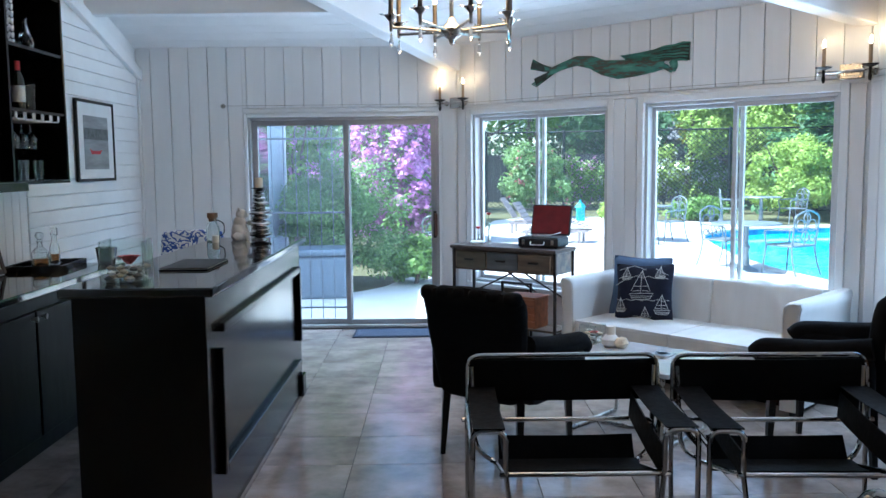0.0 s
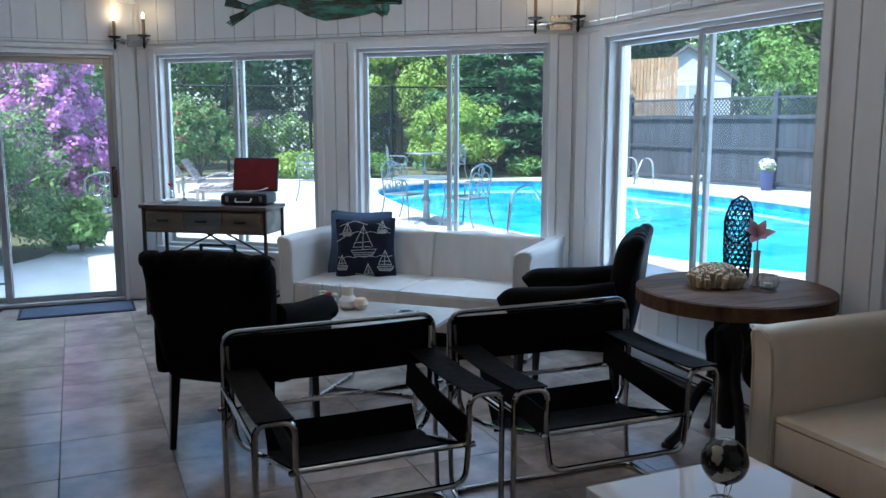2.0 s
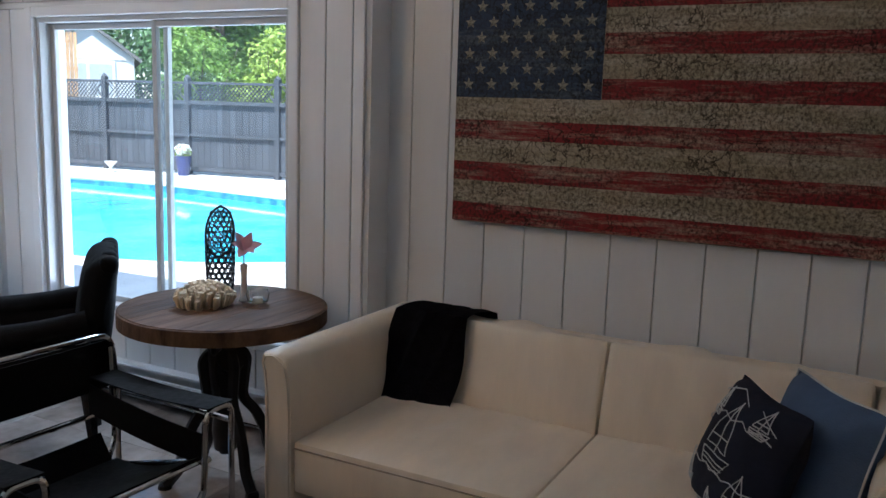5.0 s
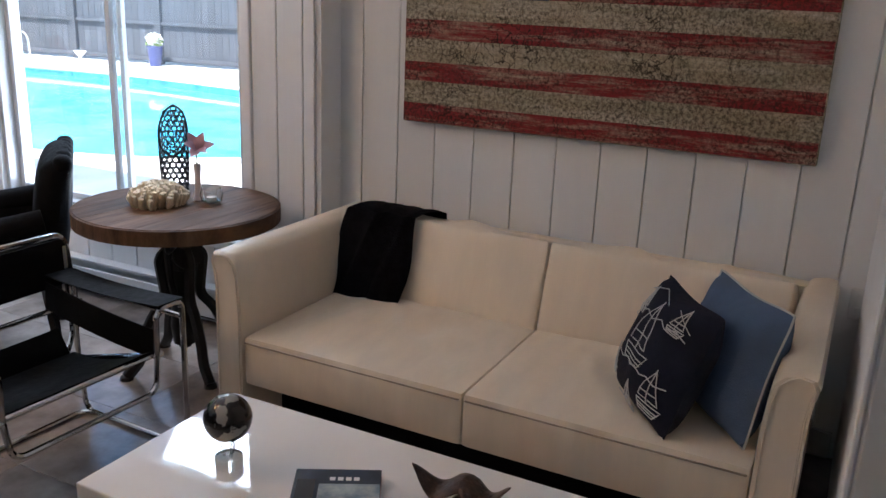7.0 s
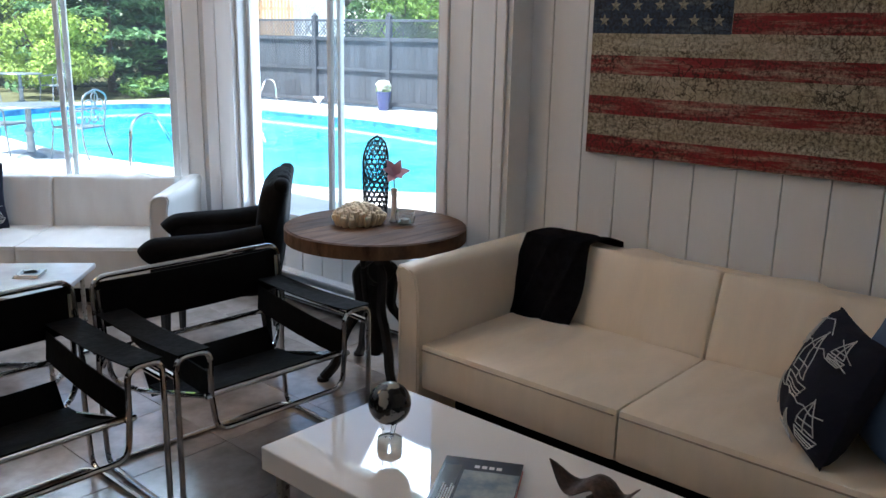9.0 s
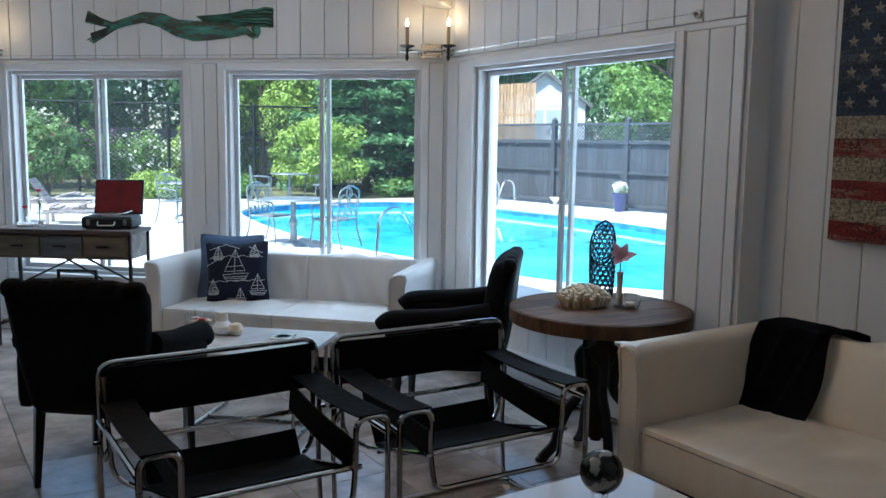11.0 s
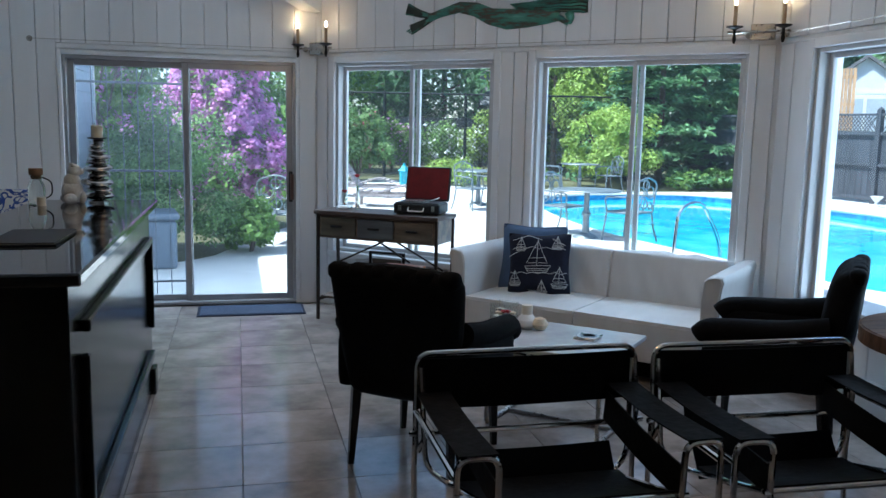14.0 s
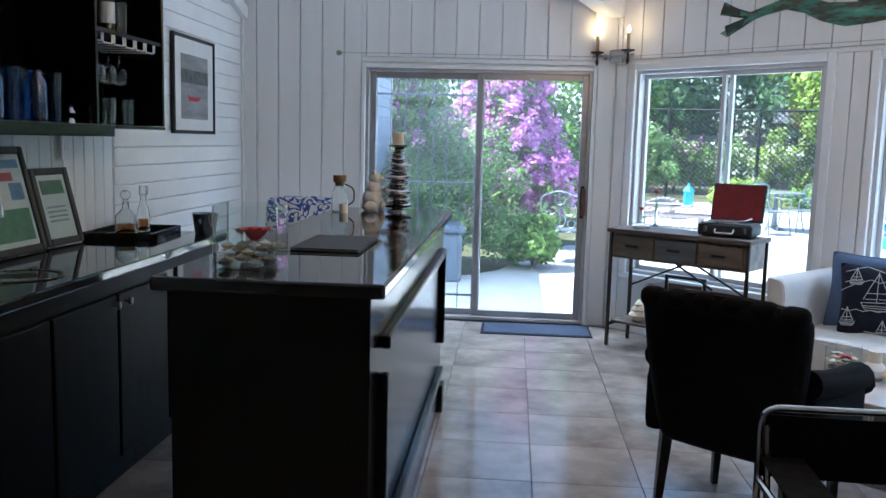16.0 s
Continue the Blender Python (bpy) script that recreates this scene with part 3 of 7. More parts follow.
def armchair(m, label):
    """A black armchair with a channelled rolled back and tapered wooden legs; it faces -y; origin at the middle of its footprint."""
    t = thing("armchair", m, label, "chair", "black armchairs")
    part("seat", ncushion(-0.25, 0.25, -0.31, 0.22, 0.36, 0.49, 0.05, 0.025, 12, 12, 4), FABRIC_B, t, smooth=True)
    part("apron", ncushion(-0.25, 0.25, -0.27, 0.27, 0.345, 0.43, 0.03, 0.0, 6, 6, 3), FABRIC_B, t, smooth=True)
    # the back: padded, leaning, narrower at its foot, with a rolled top
    bm = bmesh.new()
    cushion(bm, -0.31, 0.31, 0.0, 0.13, 0.0, 0.575, 0.05, 0.018, 24, 4, 14)
    for v in bm.verts:
        q = max(0.0, v.co.z / 0.575)
        v.co.y += 0.075 * q + 0.06 * max(0.0, q - 0.75) * 4 * max(0, q - 0.75)
        v.co.z += 0.015 * (1 - (v.co.x / 0.31) ** 2) * q
        if v.co.y < 0.10:
            v.co.y += 0.006 * math.cos(v.co.x * 2 * math.pi / 0.105) * q
        v.co.x *= 0.76 + 0.24 * q ** 0.8
    bmesh.ops.translate(bm, vec=(0, 0.175, 0.345), verts=bm.verts[:])
    back = part("backrest", bm, FABRIC_B, t, smooth=True)
    for i in range(6):                                # scalloped roll along the top, one lobe to a channel
        x = -0.2625 + 0.105 * i
        lobe = nbox(x - 0.050, x + 0.050, 0.305, 0.385, 0.865, 0.945 + 0.006 * (1 - (x / 0.26) ** 2), 0.034, 4)
        part("top_roll", lobe, FABRIC_B, back, smooth=True)
    for k in (-1, 1):
        bm = bmesh.new()
        path = [(k * 0.285, 0.25, 0.66), (k * 0.30, 0.05, 0.625), (k * 0.305, -0.18, 0.61), (k * 0.30, -0.28, 0.60), (k * 0.295, -0.32, 0.56)]
        tube(bm, fillet(path, 0.08), 0.055, 12)
        arm = part("arm", bm, FABRIC_B, t, smooth=True)
        part("arm_panel", ncushion(k * 0.29 - 0.045, k * 0.29 + 0.045, -0.30, 0.26, 0.35, 0.62, 0.035, 0.005, 4, 8, 5), FABRIC_B, arm, smooth=True)
        for y, dy in ((-0.25, -0.01), (0.235, 0.03)):
            part("leg", ntube([(k * 0.235, y, 0.38), (k * 0.248, y + dy, 0.0)], 0.031, 4, r_end=0.018), BLACKWOOD, t, "black tapered wooden leg")
    return t


def facing(x, y, deg, z=0):
    return pose(x, y, z, 0, 0, deg)


CH1 = armchair(facing(0.250, 5.075, 142), "black upholstered armchair with rolled arms beside the marble table")
CH2 = copy_thing(CH1, facing(1.995, 4.93, -131))
tagged(CH2, "black upholstered channel-backed armchair before the pool window")


def tube_chair(m, label):
    """A bent chrome tube armchair with black leather slings; it faces -y. Origin on the floor, middle of the front."""
    t = thing("tubular_chair", m, label, "chair", "chrome tube chairs")
    r = 0.0105
    W, A = 0.418, 0.60                                # half width, and height of the arm loops
    n = 10
    for k in (-1, 1):
        x, xi = k * W, k * (W - 0.125)
        part("side_frame", ntube(fillet([(x, 0.0, 0.50), (x, 0.0, 0.0115), (x, 0.56, 0.0115), (x, 0.585, 0.30), (x, 0.57, 0.545)], 0.05), r, 8), CHROME, t, smooth=True)
        part("arm_loop", ntube(fillet([(x, 0.0, 0.495), (x, 0.0, A), (xi, -0.005, A), (xi, 0.0, 0.425)], 0.045, 6), r, 8), CHROME, t, smooth=True)
        part("side_rail", ntube([(x, 0.0, 0.535), (x, 0.57, 0.548)], r, 8), CHROME, t, smooth=True)
        part("seat_rail", ntube(fillet([(xi, 0.0, 0.43), (xi, 0.50, 0.295), (k * (W - 0.035), 0.555, 0.34), (k * (W - 0.02), 0.59, 0.70)], 0.06), r, 8), CHROME, t, smooth=True)
        part("bolt", nlathe([(0.011, 0), (0.011, 0.022), (0.0, 0.026)], 8, pose(xi, 0.0, 0.43, 0, k * 90, 0)), CHROME, t)
        part("bolt", nlathe([(0.011, 0), (0.011, 0.022), (0.0, 0.026)], 8, pose(x, 0.565, 0.47, 0, k * 90, 0)), CHROME, t)
        path = [(k * (W - 0.062), -0.012 + 0.585 * i / n, A + 0.010 - 0.012 * math.sin(math.pi * i / n)) for i in range(n + 1)]
        part("arm_strap", slab(bmesh.new(), path, 0.118, 0.005), LEATHER_B, t, "black leather arm strap", smooth=True)
        path = [(xi, 0.01 + 0.56 * i / n, 0.468 + 0.065 * i / n - 0.010 * math.sin(math.pi * i / n)) for i in range(n + 1)]
        part("side_strap", slab(bmesh.new(), path, 0.105, 0.006, axis=(0.10 * k, 0.04, 1)), LEATHER_B, t, "black leather side strap", smooth=True)
    part("top_tube", ntube(fillet([(-W, 0.565, 0.43), (-W + 0.004, 0.60, 0.745), (W - 0.004, 0.60, 0.745), (W, 0.565, 0.43)], 0.06, 6), r, 8), CHROME, t, smooth=True)
    part("front_tube", ntube(fillet([(-W + 0.125, 0.0, 0.43), (-W + 0.140, -0.006, 0.298), (W - 0.140, -0.006, 0.298), (W - 0.125, 0.0, 0.43)], 0.05, 6), r, 8), CHROME, t, smooth=True)
    part("seat_tube", ntube([(-W + 0.115, 0.02, 0.425), (W - 0.115, 0.02, 0.425)], r, 8), CHROME, t, smooth=True)
    part("back_tube", ntube(fillet([(-W + 0.01, 0.575, 0.40), (-W + 0.04, 0.565, 0.468), (W - 0.04, 0.565, 0.468), (W - 0.01, 0.575, 0.40)], 0.05), r, 8), CHROME, t, smooth=True)
    part("rear_runner", ntube(fillet([(-W, 0.50, 0.0115), (-W + 0.03, 0.56, 0.0115), (W - 0.03, 0.56, 0.0115), (W, 0.50, 0.0115)], 0.05), r, 8), CHROME, t, smooth=True)
    # slings
    seat = [(0, 0.02 + 0.42 * i / n, 0.438 - 0.105 * i / n - 0.028 * math.sin(math.pi * i / n)) for i in range(n + 1)]
    part("seat_sling", slab(bmesh.new(), seat, 2 * W - 0.25, 0.006), LEATHER_B, t, "black leather seat sling", smooth=True)
    bm = slab(bmesh.new(), [(-W + 0.004 + (2 * W - 0.008) * i / n, 0.592 - 0.02 * math.sin(math.pi * i / n), 0.640) for i in range(n + 1)], 0.175, 0.007, axis=(0, 0.09, 1))
    part("back_sling", bm, LEATHER_B, t, "black leather back sling", smooth=True)
    bm = slab(bmesh.new(), [(-W + 0.13 + (2 * W - 0.26) * i / n, 0.475 - 0.012 * math.sin(math.pi * i / n), 0.352) for i in range(n + 1)], 0.15, 0.007, axis=(0, 0.55, 0.85))
    part("lower_back_sling", bm, LEATHER_B, t, "black leather lower back sling", smooth=True)
    return t


TC1 = tube_chair(facing(0.416, 3.54, 0.0), "chrome tube armchair with black leather slings")
TC2 = copy_thing(TC1, facing(1.285, 3.500, -2.0))

# ---- tables ----
mt = thing("side_table", basis((1.045, 5.385), UX, UY), "low table with a white marble top on steel legs", "table")
part("tabletop", nbox(-0.36, 0.36, -0.31, 0.31, 0.425, 0.452, 0.006, 2), MARBLE, mt, "polished white marble top")
for x in (-0.30, 0.30):
    part("leg", ntube(fillet([(x, -0.26, 0.425), (x, -0.26, 0.012), (x, 0.26, 0.012), (x, 0.26, 0.425)], 0.03), 0.012, 8), STEEL, mt, smooth=True)
part("stretcher", ntube([(-0.30, 0, 0.012), (0.30, 0, 0.012)], 0.010, 8), STEEL, mt, smooth=True)

ct = thing("coffee_table", I4, "glossy white lacquered coffee table on metal legs", "table")
part("tabletop", nbox(0.83, 1.42, 1.57, 3.015, 0.405, 0.478, 0.005, 2), LACQUER, ct, "glossy white lacquer top")
for x in (0.86, 1.36):
    for y in (1.62, 2.96):
        part("leg", nbox(x, x + 0.03, y, y + 0.03, 0, 0.405, 0.002), STEEL, ct)
for x in (0.86, 1.36):
    part("rail", nbox(x, x + 0.03, 1.651, 2.959, 0.0, 0.03, 0.002), STEEL, ct)

rt = thing("round_table", pose(2.262, 4.02, 0), "round reclaimed wood table on a black iron crank base", "table")
RT_Z, RT_R = 0.76, 0.425
# ---- bar ----
bar = thing("bar_counter", I4, "black painted bar with panelled front and granite top", "bar")
part("body", nbox(-1.63, -1.08, 3.95, 6.30, 0.0, 1.05, 0.004), BLACKWOOD, bar)
part("granite_top", nbox(-1.665, -1.035, 3.90, 6.34, 1.052, 1.092, 0.008, 2), GRANITE, bar, "polished black granite bar top")
part("moulding", nbox(-1.08, -1.05, 4.13, 6.14, 0.865, 0.905, 0.006, 2), BLACKWOOD, bar)
part("moulding", nbox(-1.08, -1.05, 4.13, 6.14, 0.24, 0.28, 0.006, 2), BLACKWOOD, bar)
part("moulding", nbox(-1.08, -1.05, 4.09, 4.128, 0.24, 0.80, 0.006, 2), BLACKWOOD, bar)
part("moulding", nbox(-1.08, -1.05, 6.142, 6.18, 0.40, 0.905, 0.006, 2), BLACKWOOD, bar)
part("plinth", nbox(-1.08, -1.055, 6.20, 6.31, 0.0, 0.15, 0.004), BLACKWOOD, bar)

bc = thing("base_cabinet", I4, "black painted back bar cabinets with paired doors", "cabinet")
part("body", nbox(-2.93, -2.345, 3.0, 6.36, 0.0, 0.875, 0.004), CABINET, bc)
for i, y in enumerate((3.06, 3.57, 4.08, 4.59, 5.10, 5.61)):
    d = part("door", nbox(-2.345, -2.325, y + 0.004, y + 0.496, 0.10, 0.80, 0.006, 2), CABINET, bc)
    ky = y + 0.45 if i % 2 == 1 else y + 0.05
    part("knob", nlathe([(0.006, 0), (0.006, 0.018), (0.016, 0.024), (0.016, 0.034), (0, 0.04)], 12, pose(-2.325, ky, 0.765, 0, 90, 0)), STEEL, d, "round nickel knob", smooth=True)
solo("back_worktop", nbox(-2.945, -2.31, 2.95, 6.40, 0.878, 0.922, 0.008, 2), GRANITE, label="polished black granite worktop on the back bar", category="worktop")

uc = thing("wall_cabinet", I4, "black open wall cabinet with shelves of glasses", "cabinet")
part("back", nbox(-2.948, -2.932, 3.6, 6.25, 1.50, 2.84), BLACKWOOD, uc)
for y in (3.6, 4.55, 5.50, 6.23):
    part("side", nbox(-2.932, -2.60, y, y + 0.022, 1.502, 2.84, 0.002), BLACKWOOD, uc)
part("shelf", nbox(-2.932, -2.575, 3.60, 5.62, 1.445, 1.50, 0.004), BLACKWOOD, uc)
part("shelf", nbox(-2.932, -2.597, 5.622, 6.252, 1.482, 1.50, 0.003), BLACKWOOD, uc)
for y0, y1 in ((5.523, 6.229),):
    for z in (1.92, 2.30, 2.66):
        part("shelf", nbox(-2.93, -2.605, y0, y1, z, z + 0.02, 0.002), BLACKWOOD, uc)
part("top", nbox(-2.932, -2.60, 3.6, 6.252, 2.842, 2.86), BLACKWOOD, uc)


# ---- outside ----
CONCRETE = mat("pale_concrete", (0.56, 0.54, 0.51), 0.85, var=0.1, scale=1.5, bump=0.1, bump_scale=40)
GROUND = mat("mulch_ground", (0.11, 0.11, 0.05), 0.95, var=0.4, scale=0.8, bump=0.3, bump_scale=20)
WATER = mat("pool_water", (0.035, 0.47, 0.76), 0.05, var=0.25, scale=0.9, bump=0.1, bump_scale=3, color2=(0.14, 0.72, 0.93))
POOLTILE = mat("blue_pool_tile", (0.03, 0.16, 0.42), 0.2, var=0.5, scale=6, color2=(0.10, 0.36, 0.62))
FENCE = mat("dark_grey_fence", (0.048, 0.053, 0.066), 0.7, var=0.2, scale=3, obj_random=0.12, stretch=(1, 1, 0.2))
LEAF = leaf_mat("green_leaves", (0.14, 0.27, 0.05), (0.28, 0.45, 0.10))
LEAF_D = leaf_mat("dark_leaves", (0.09, 0.20, 0.085), (0.19, 0.35, 0.14))
LEAF_M = leaf_mat("evergreen_leaves", (0.15, 0.27, 0.09), (0.29, 0.45, 0.15))
LEAF_Y = leaf_mat("yellow_green_leaves", (0.33, 0.48, 0.07), (0.48, 0.63, 0.14), 0.3)
LEAF_G = leaf_mat("golden_leaves", (0.42, 0.36, 0.04), (0.55, 0.48, 0.08), 0.3)
PINK = leaf_mat("magenta_blossom", (0.74, 0.22, 0.66), (0.90, 0.52, 0.86), 0.3)
ROSEFL = leaf_mat("rose_red_blossom", (0.55, 0.10, 0.14), (0.72, 0.28, 0.30), 0.3)
WHITEFL = mat("white_blossom", (0.78, 0.78, 0.74), 0.7, var=0.08, scale=5, island=True, obj_random=0.15)
REDFL = mat("red_blossom", (0.55, 0.03, 0.04), 0.6, var=0.25, scale=5)
BARK = mat("bark", (0.12, 0.09, 0.07), 0.9, var=0.3, scale=8, bump=0.4, bump_scale=20)
CLAP = mat("pale_blue_siding", (0.42, 0.47, 0.55), 0.6, var=0.06, scale=4, obj_random=0.05)
PATINA = mat("grey_cast_aluminium", (0.22, 0.25, 0.27), 0.45, metal=0.5, var=0.25, scale=10)
PLASTIC = mat("white_resin", (0.72, 0.73, 0.74), 0.4, var=0.05, scale=5)
GZ = -0.06

# the ground is one sheet that reaches the horizon, with a hole for the pool
POOL = [(7.0, 6.7), (5.75, 8.3), (5.3, 10.6), (4.95, 13.4), (5.2, 16.6), (5.9, 19.4), (7.6, 20.9), (10.4, 20.95), (11.6, 19.4), (11.95, 17.0), (12.0, 14.5), (11.7, 11.6), (11.3, 8.4), (10.3, 6.5), (8.8, 5.9)]


def smooth_loop(pts, n=6):
    out = []
    k = len(pts)
    for i in range(k):
        p0, p1, p2, p3 = (Vector(pts[(i + j - 1) % k]) for j in range(4))
        for j in range(n):
            t = j / n
            out.append(0.5 * ((2 * p1) + (p2 - p0) * t + (2 * p0 - 5 * p1 + 4 * p2 - p3) * t * t + (3 * p1 - p0 - 3 * p2 + p3) * t ** 3))
    return [(p.x, p.y) for p in out]


POOL_LOOP = smooth_loop(POOL)


def ring_sheet(bm, inner, outer, z):
    """A flat sheet between two loops of equal count."""
    a = [bm.verts.new((x, y, z)) for x, y in inner]
    b = [bm.verts.new((x, y, z)) for x, y in outer]
    for i in range(len(a)):
        j = (i + 1) % len(a)
        bm.faces.new((a[i], a[j], b[j], b[i]))
    return a, b


def pushed(loop, d):
    c = Vector((8.9, 13.2))
    return [tuple(Vector(p) + (Vector(p) - c).normalized() * d) for p in loop]


bm = bmesh.new()
far = [(8.9 + 900 * math.cos(math.atan2(y - 13.2, x - 8.9)), 13.2 + 900 * math.sin(math.atan2(y - 13.2, x - 8.9))) for x, y in POOL_LOOP]
ring_sheet(bm, pushed(POOL_LOOP, 0.15), far, GZ - 0.03)
solo("ground", bm, GROUND, label="brown mulch and grass ground", category="ground", kind="structure")
bm = bmesh.new()
wide = [(-1.0, 8.2), (2.0, 5.5), (3.0, 2.0), (14.0, 1.5), (15.6, 5.0), (16.2, 15.0), (15.1, 21.6), (13.5, 22.0), (8.0, 22.2), (6.0, 25.0), (3.5, 27.0), (1.4, 25.0), (0.6, 18.0), (0.3, 14.2), (-0.9, 11.4), (-2.3, 10.6), (-2.3, 8.6)]
# the deck: concrete out to its uneven border, cut along the pool
outer = []
for x, y in POOL_LOOP:
    a = Vector((x - 8.9, y - 13.2)).normalized()
    best = 30.0
    for i in range(len(wide)):
        p, q = Vector(wide[i]), Vector(wide[(i + 1) % len(wide)])
        e = q - p
        den = a.x * e.y - a.y * e.x
        if abs(den) > 1e-6:
            w = p - Vector((8.9, 13.2))
            s, t = (w.x * e.y - w.y * e.x) / den, (w.x * a.y - w.y * a.x) / den
            if s > 0 and -0.001 <= t <= 1.001:
                best = min(best, s)
    outer.append((8.9 + a.x * best, 13.2 + a.y * best))
ring_sheet(bm, POOL_LOOP, outer, GZ)
a, b = ring_sheet(bm, POOL_LOOP, pushed(POOL_LOOP, 0.001), GZ - 0.001)
solo("pavement_deck", bm, CONCRETE, label="sunlit pale concrete pool deck", category="deck", kind="structure")
bm = bmesh.new()
prism(bm, [(-2.3, 8.80), (2.2, 8.80), (1.2, 14.6), (0.15, 14.6), (-0.35, 13.4), (-0.95, 11.5), (-2.3, 10.6)], GZ - 0.05, GZ + 0.012)
solo("path_door", bm, CONCRETE, label="pale concrete path outside the sliding door", category="path", kind="structure")
bm = bmesh.new()
bmp = [bm.verts.new((x, y, GZ - 0.13)) for x, y in pushed(POOL_LOOP, 0.02)]
bm.faces.new(bmp)
solo("water_pool", bm, WATER, label="bright blue swimming pool water", category="pool", kind="structure")
bm = bmesh.new()
for i in range(len(POOL_LOOP)):
    p, q = POOL_LOOP[i], POOL_LOOP[(i + 1) % len(POOL_LOOP)]
    v = [bm.verts.new((x, y, z)) for (x, y), z in ((p, GZ - 0.6), (q, GZ - 0.6), (q, GZ - 0.01), (p, GZ - 0.01))]
    bm.faces.new(v)
solo("pool_wall", bm, POOLTILE, label="blue tiled wall of the swimming pool", category="pool wall", kind="structure")
bm = bmesh.new()
tube(bm, [(x, y, GZ + 0.0) for x, y in pushed(POOL_LOOP, 0.05)], 0.05, 8, closed=True)
solo("pool_coping", bm, CONCRETE, label="rounded pale pool coping", category="coping", kind="structure", smooth=True)


# ---- planting ----
def leaf_mesh(name, pts, normals, size, seed, aspect=0.45):
    """Many small folded leaves, each two triangles."""
    rng = np.random.default_rng(seed)
    n = len(pts)
    d = normals * 0.8 + np.array((0, -0.15, 0.55)) + rng.normal(0, 0.5, (n, 3))
    d /= np.linalg.norm(d, axis=1)[:, None]
    t = np.cross(d, rng.normal(0, 1, (n, 3)))
    t /= np.linalg.norm(t, axis=1)[:, None] + 1e-9
    b = np.cross(d, t)
    s = size * rng.uniform(0.6, 1.35, (n, 1))
    p0 = pts - t * s * 0.5
    p1 = pts + b * s * aspect * 0.5 + d * s * 0.10
    p2 = pts + t * s * 0.5
    p3 = pts - b * s * aspect * 0.5 + d * s * 0.10
    v = np.stack([p0, p1, p2, p3], 1).reshape(-1, 3)
    me = bpy.data.meshes.new(name)
    me.vertices.add(4 * n)
    me.vertices.foreach_set("co", v.ravel())
    me.loops.add(4 * n)
    me.loops.foreach_set("vertex_index", np.arange(4 * n))
    me.polygons.add(n)
    me.polygons.foreach_set("loop_start", np.arange(0, 4 * n, 4))
    me.polygons.foreach_set("loop_total", np.full(n, 4))
    me.update()
    me.validate()
    return me


def blob_points(n, clumps, seed):
    """Points and outward normals on the skins of many overlapping clumps (centre, radius)."""
    rng = np.random.default_rng(seed)
    c = np.array([q[0] for q in clumps], float)
    r = np.array([q[1] for q in clumps], float)
    w = r ** 2
    k = rng.choice(len(r), n, p=w / w.sum())
    u = rng.normal(0, 1, (n, 3))
    u /= np.linalg.norm(u, axis=1)[:, None]
    rad = r[k] * rng.uniform(0.55, 1.05, n)
    return c[k] + u * rad[:, None], u


def clump_set(radii, count, size, seed, low=-0.2):
    """Clumps scattered over an uneven dome."""
    rng = np.random.default_rng(seed)
    out = []
    while len(out) < count:
        u = rng.normal(0, 1, 3)
        u /= np.linalg.norm(u)
        if u[2] < low:
            continue
        f = rng.uniform(0.35, 0.95)
        out.append(((u[0] * radii[0] * f, u[1] * radii[1] * f, u[2] * radii[2] * f), size * rng.uniform(0.6, 1.25)))
    return out


def bush(at, radii, n, leaf, m, seed, label, flowers=None, fn=0, fsize=0.08, petals=7, clump=0.35, cat="bush", low=-0.2):
    t = thing("bush", pose(*at), label, cat)
    rng = random.Random(seed)
    for i in range(4):
        a = rng.uniform(0, 6.28)
        part("stem", ntube([(0, 0, 0), (0.3 * radii[0] * math.cos(a), 0.3 * radii[1] * math.sin(a), radii[2] * 0.5), (0.6 * radii[0] * math.cos(a + 0.3), 0.6 * radii[1] * math.sin(a + 0.3), radii[2] * 0.9)], 0.03, 5, r_end=0.01), BARK, t)
    cl = [((x, y, max(0.12, z + radii[2] * 0.35)), r) for (x, y, z), r in clump_set((radii[0], radii[1], radii[2] * 0.75), 46, clump, seed, low)]
    p, u = blob_points(n, cl, seed)
    keep = p[:, 2] > 0.02
    o = new("foliage", leaf_mesh("foliage", p[keep], u[keep], leaf, seed))
    o.data.materials.append(m)
    o.parent = t
    if flowers:
        p, u = blob_points(fn, [(c, r * (1.3 if petals > 20 else 1.08)) for c, r in cl if c[2] > radii[2] * 0.3], seed + 1)
        q = np.repeat(p, petals, 0) + np.random.default_rng(seed).normal(0, fsize * 0.7, (len(p) * petals, 3))
        o = new("blossom", leaf_mesh("blossom", q, np.repeat(u, petals, 0), fsize, seed + 2, 0.8))
        o.data.materials.append(flowers)
        o.parent = t
    return t


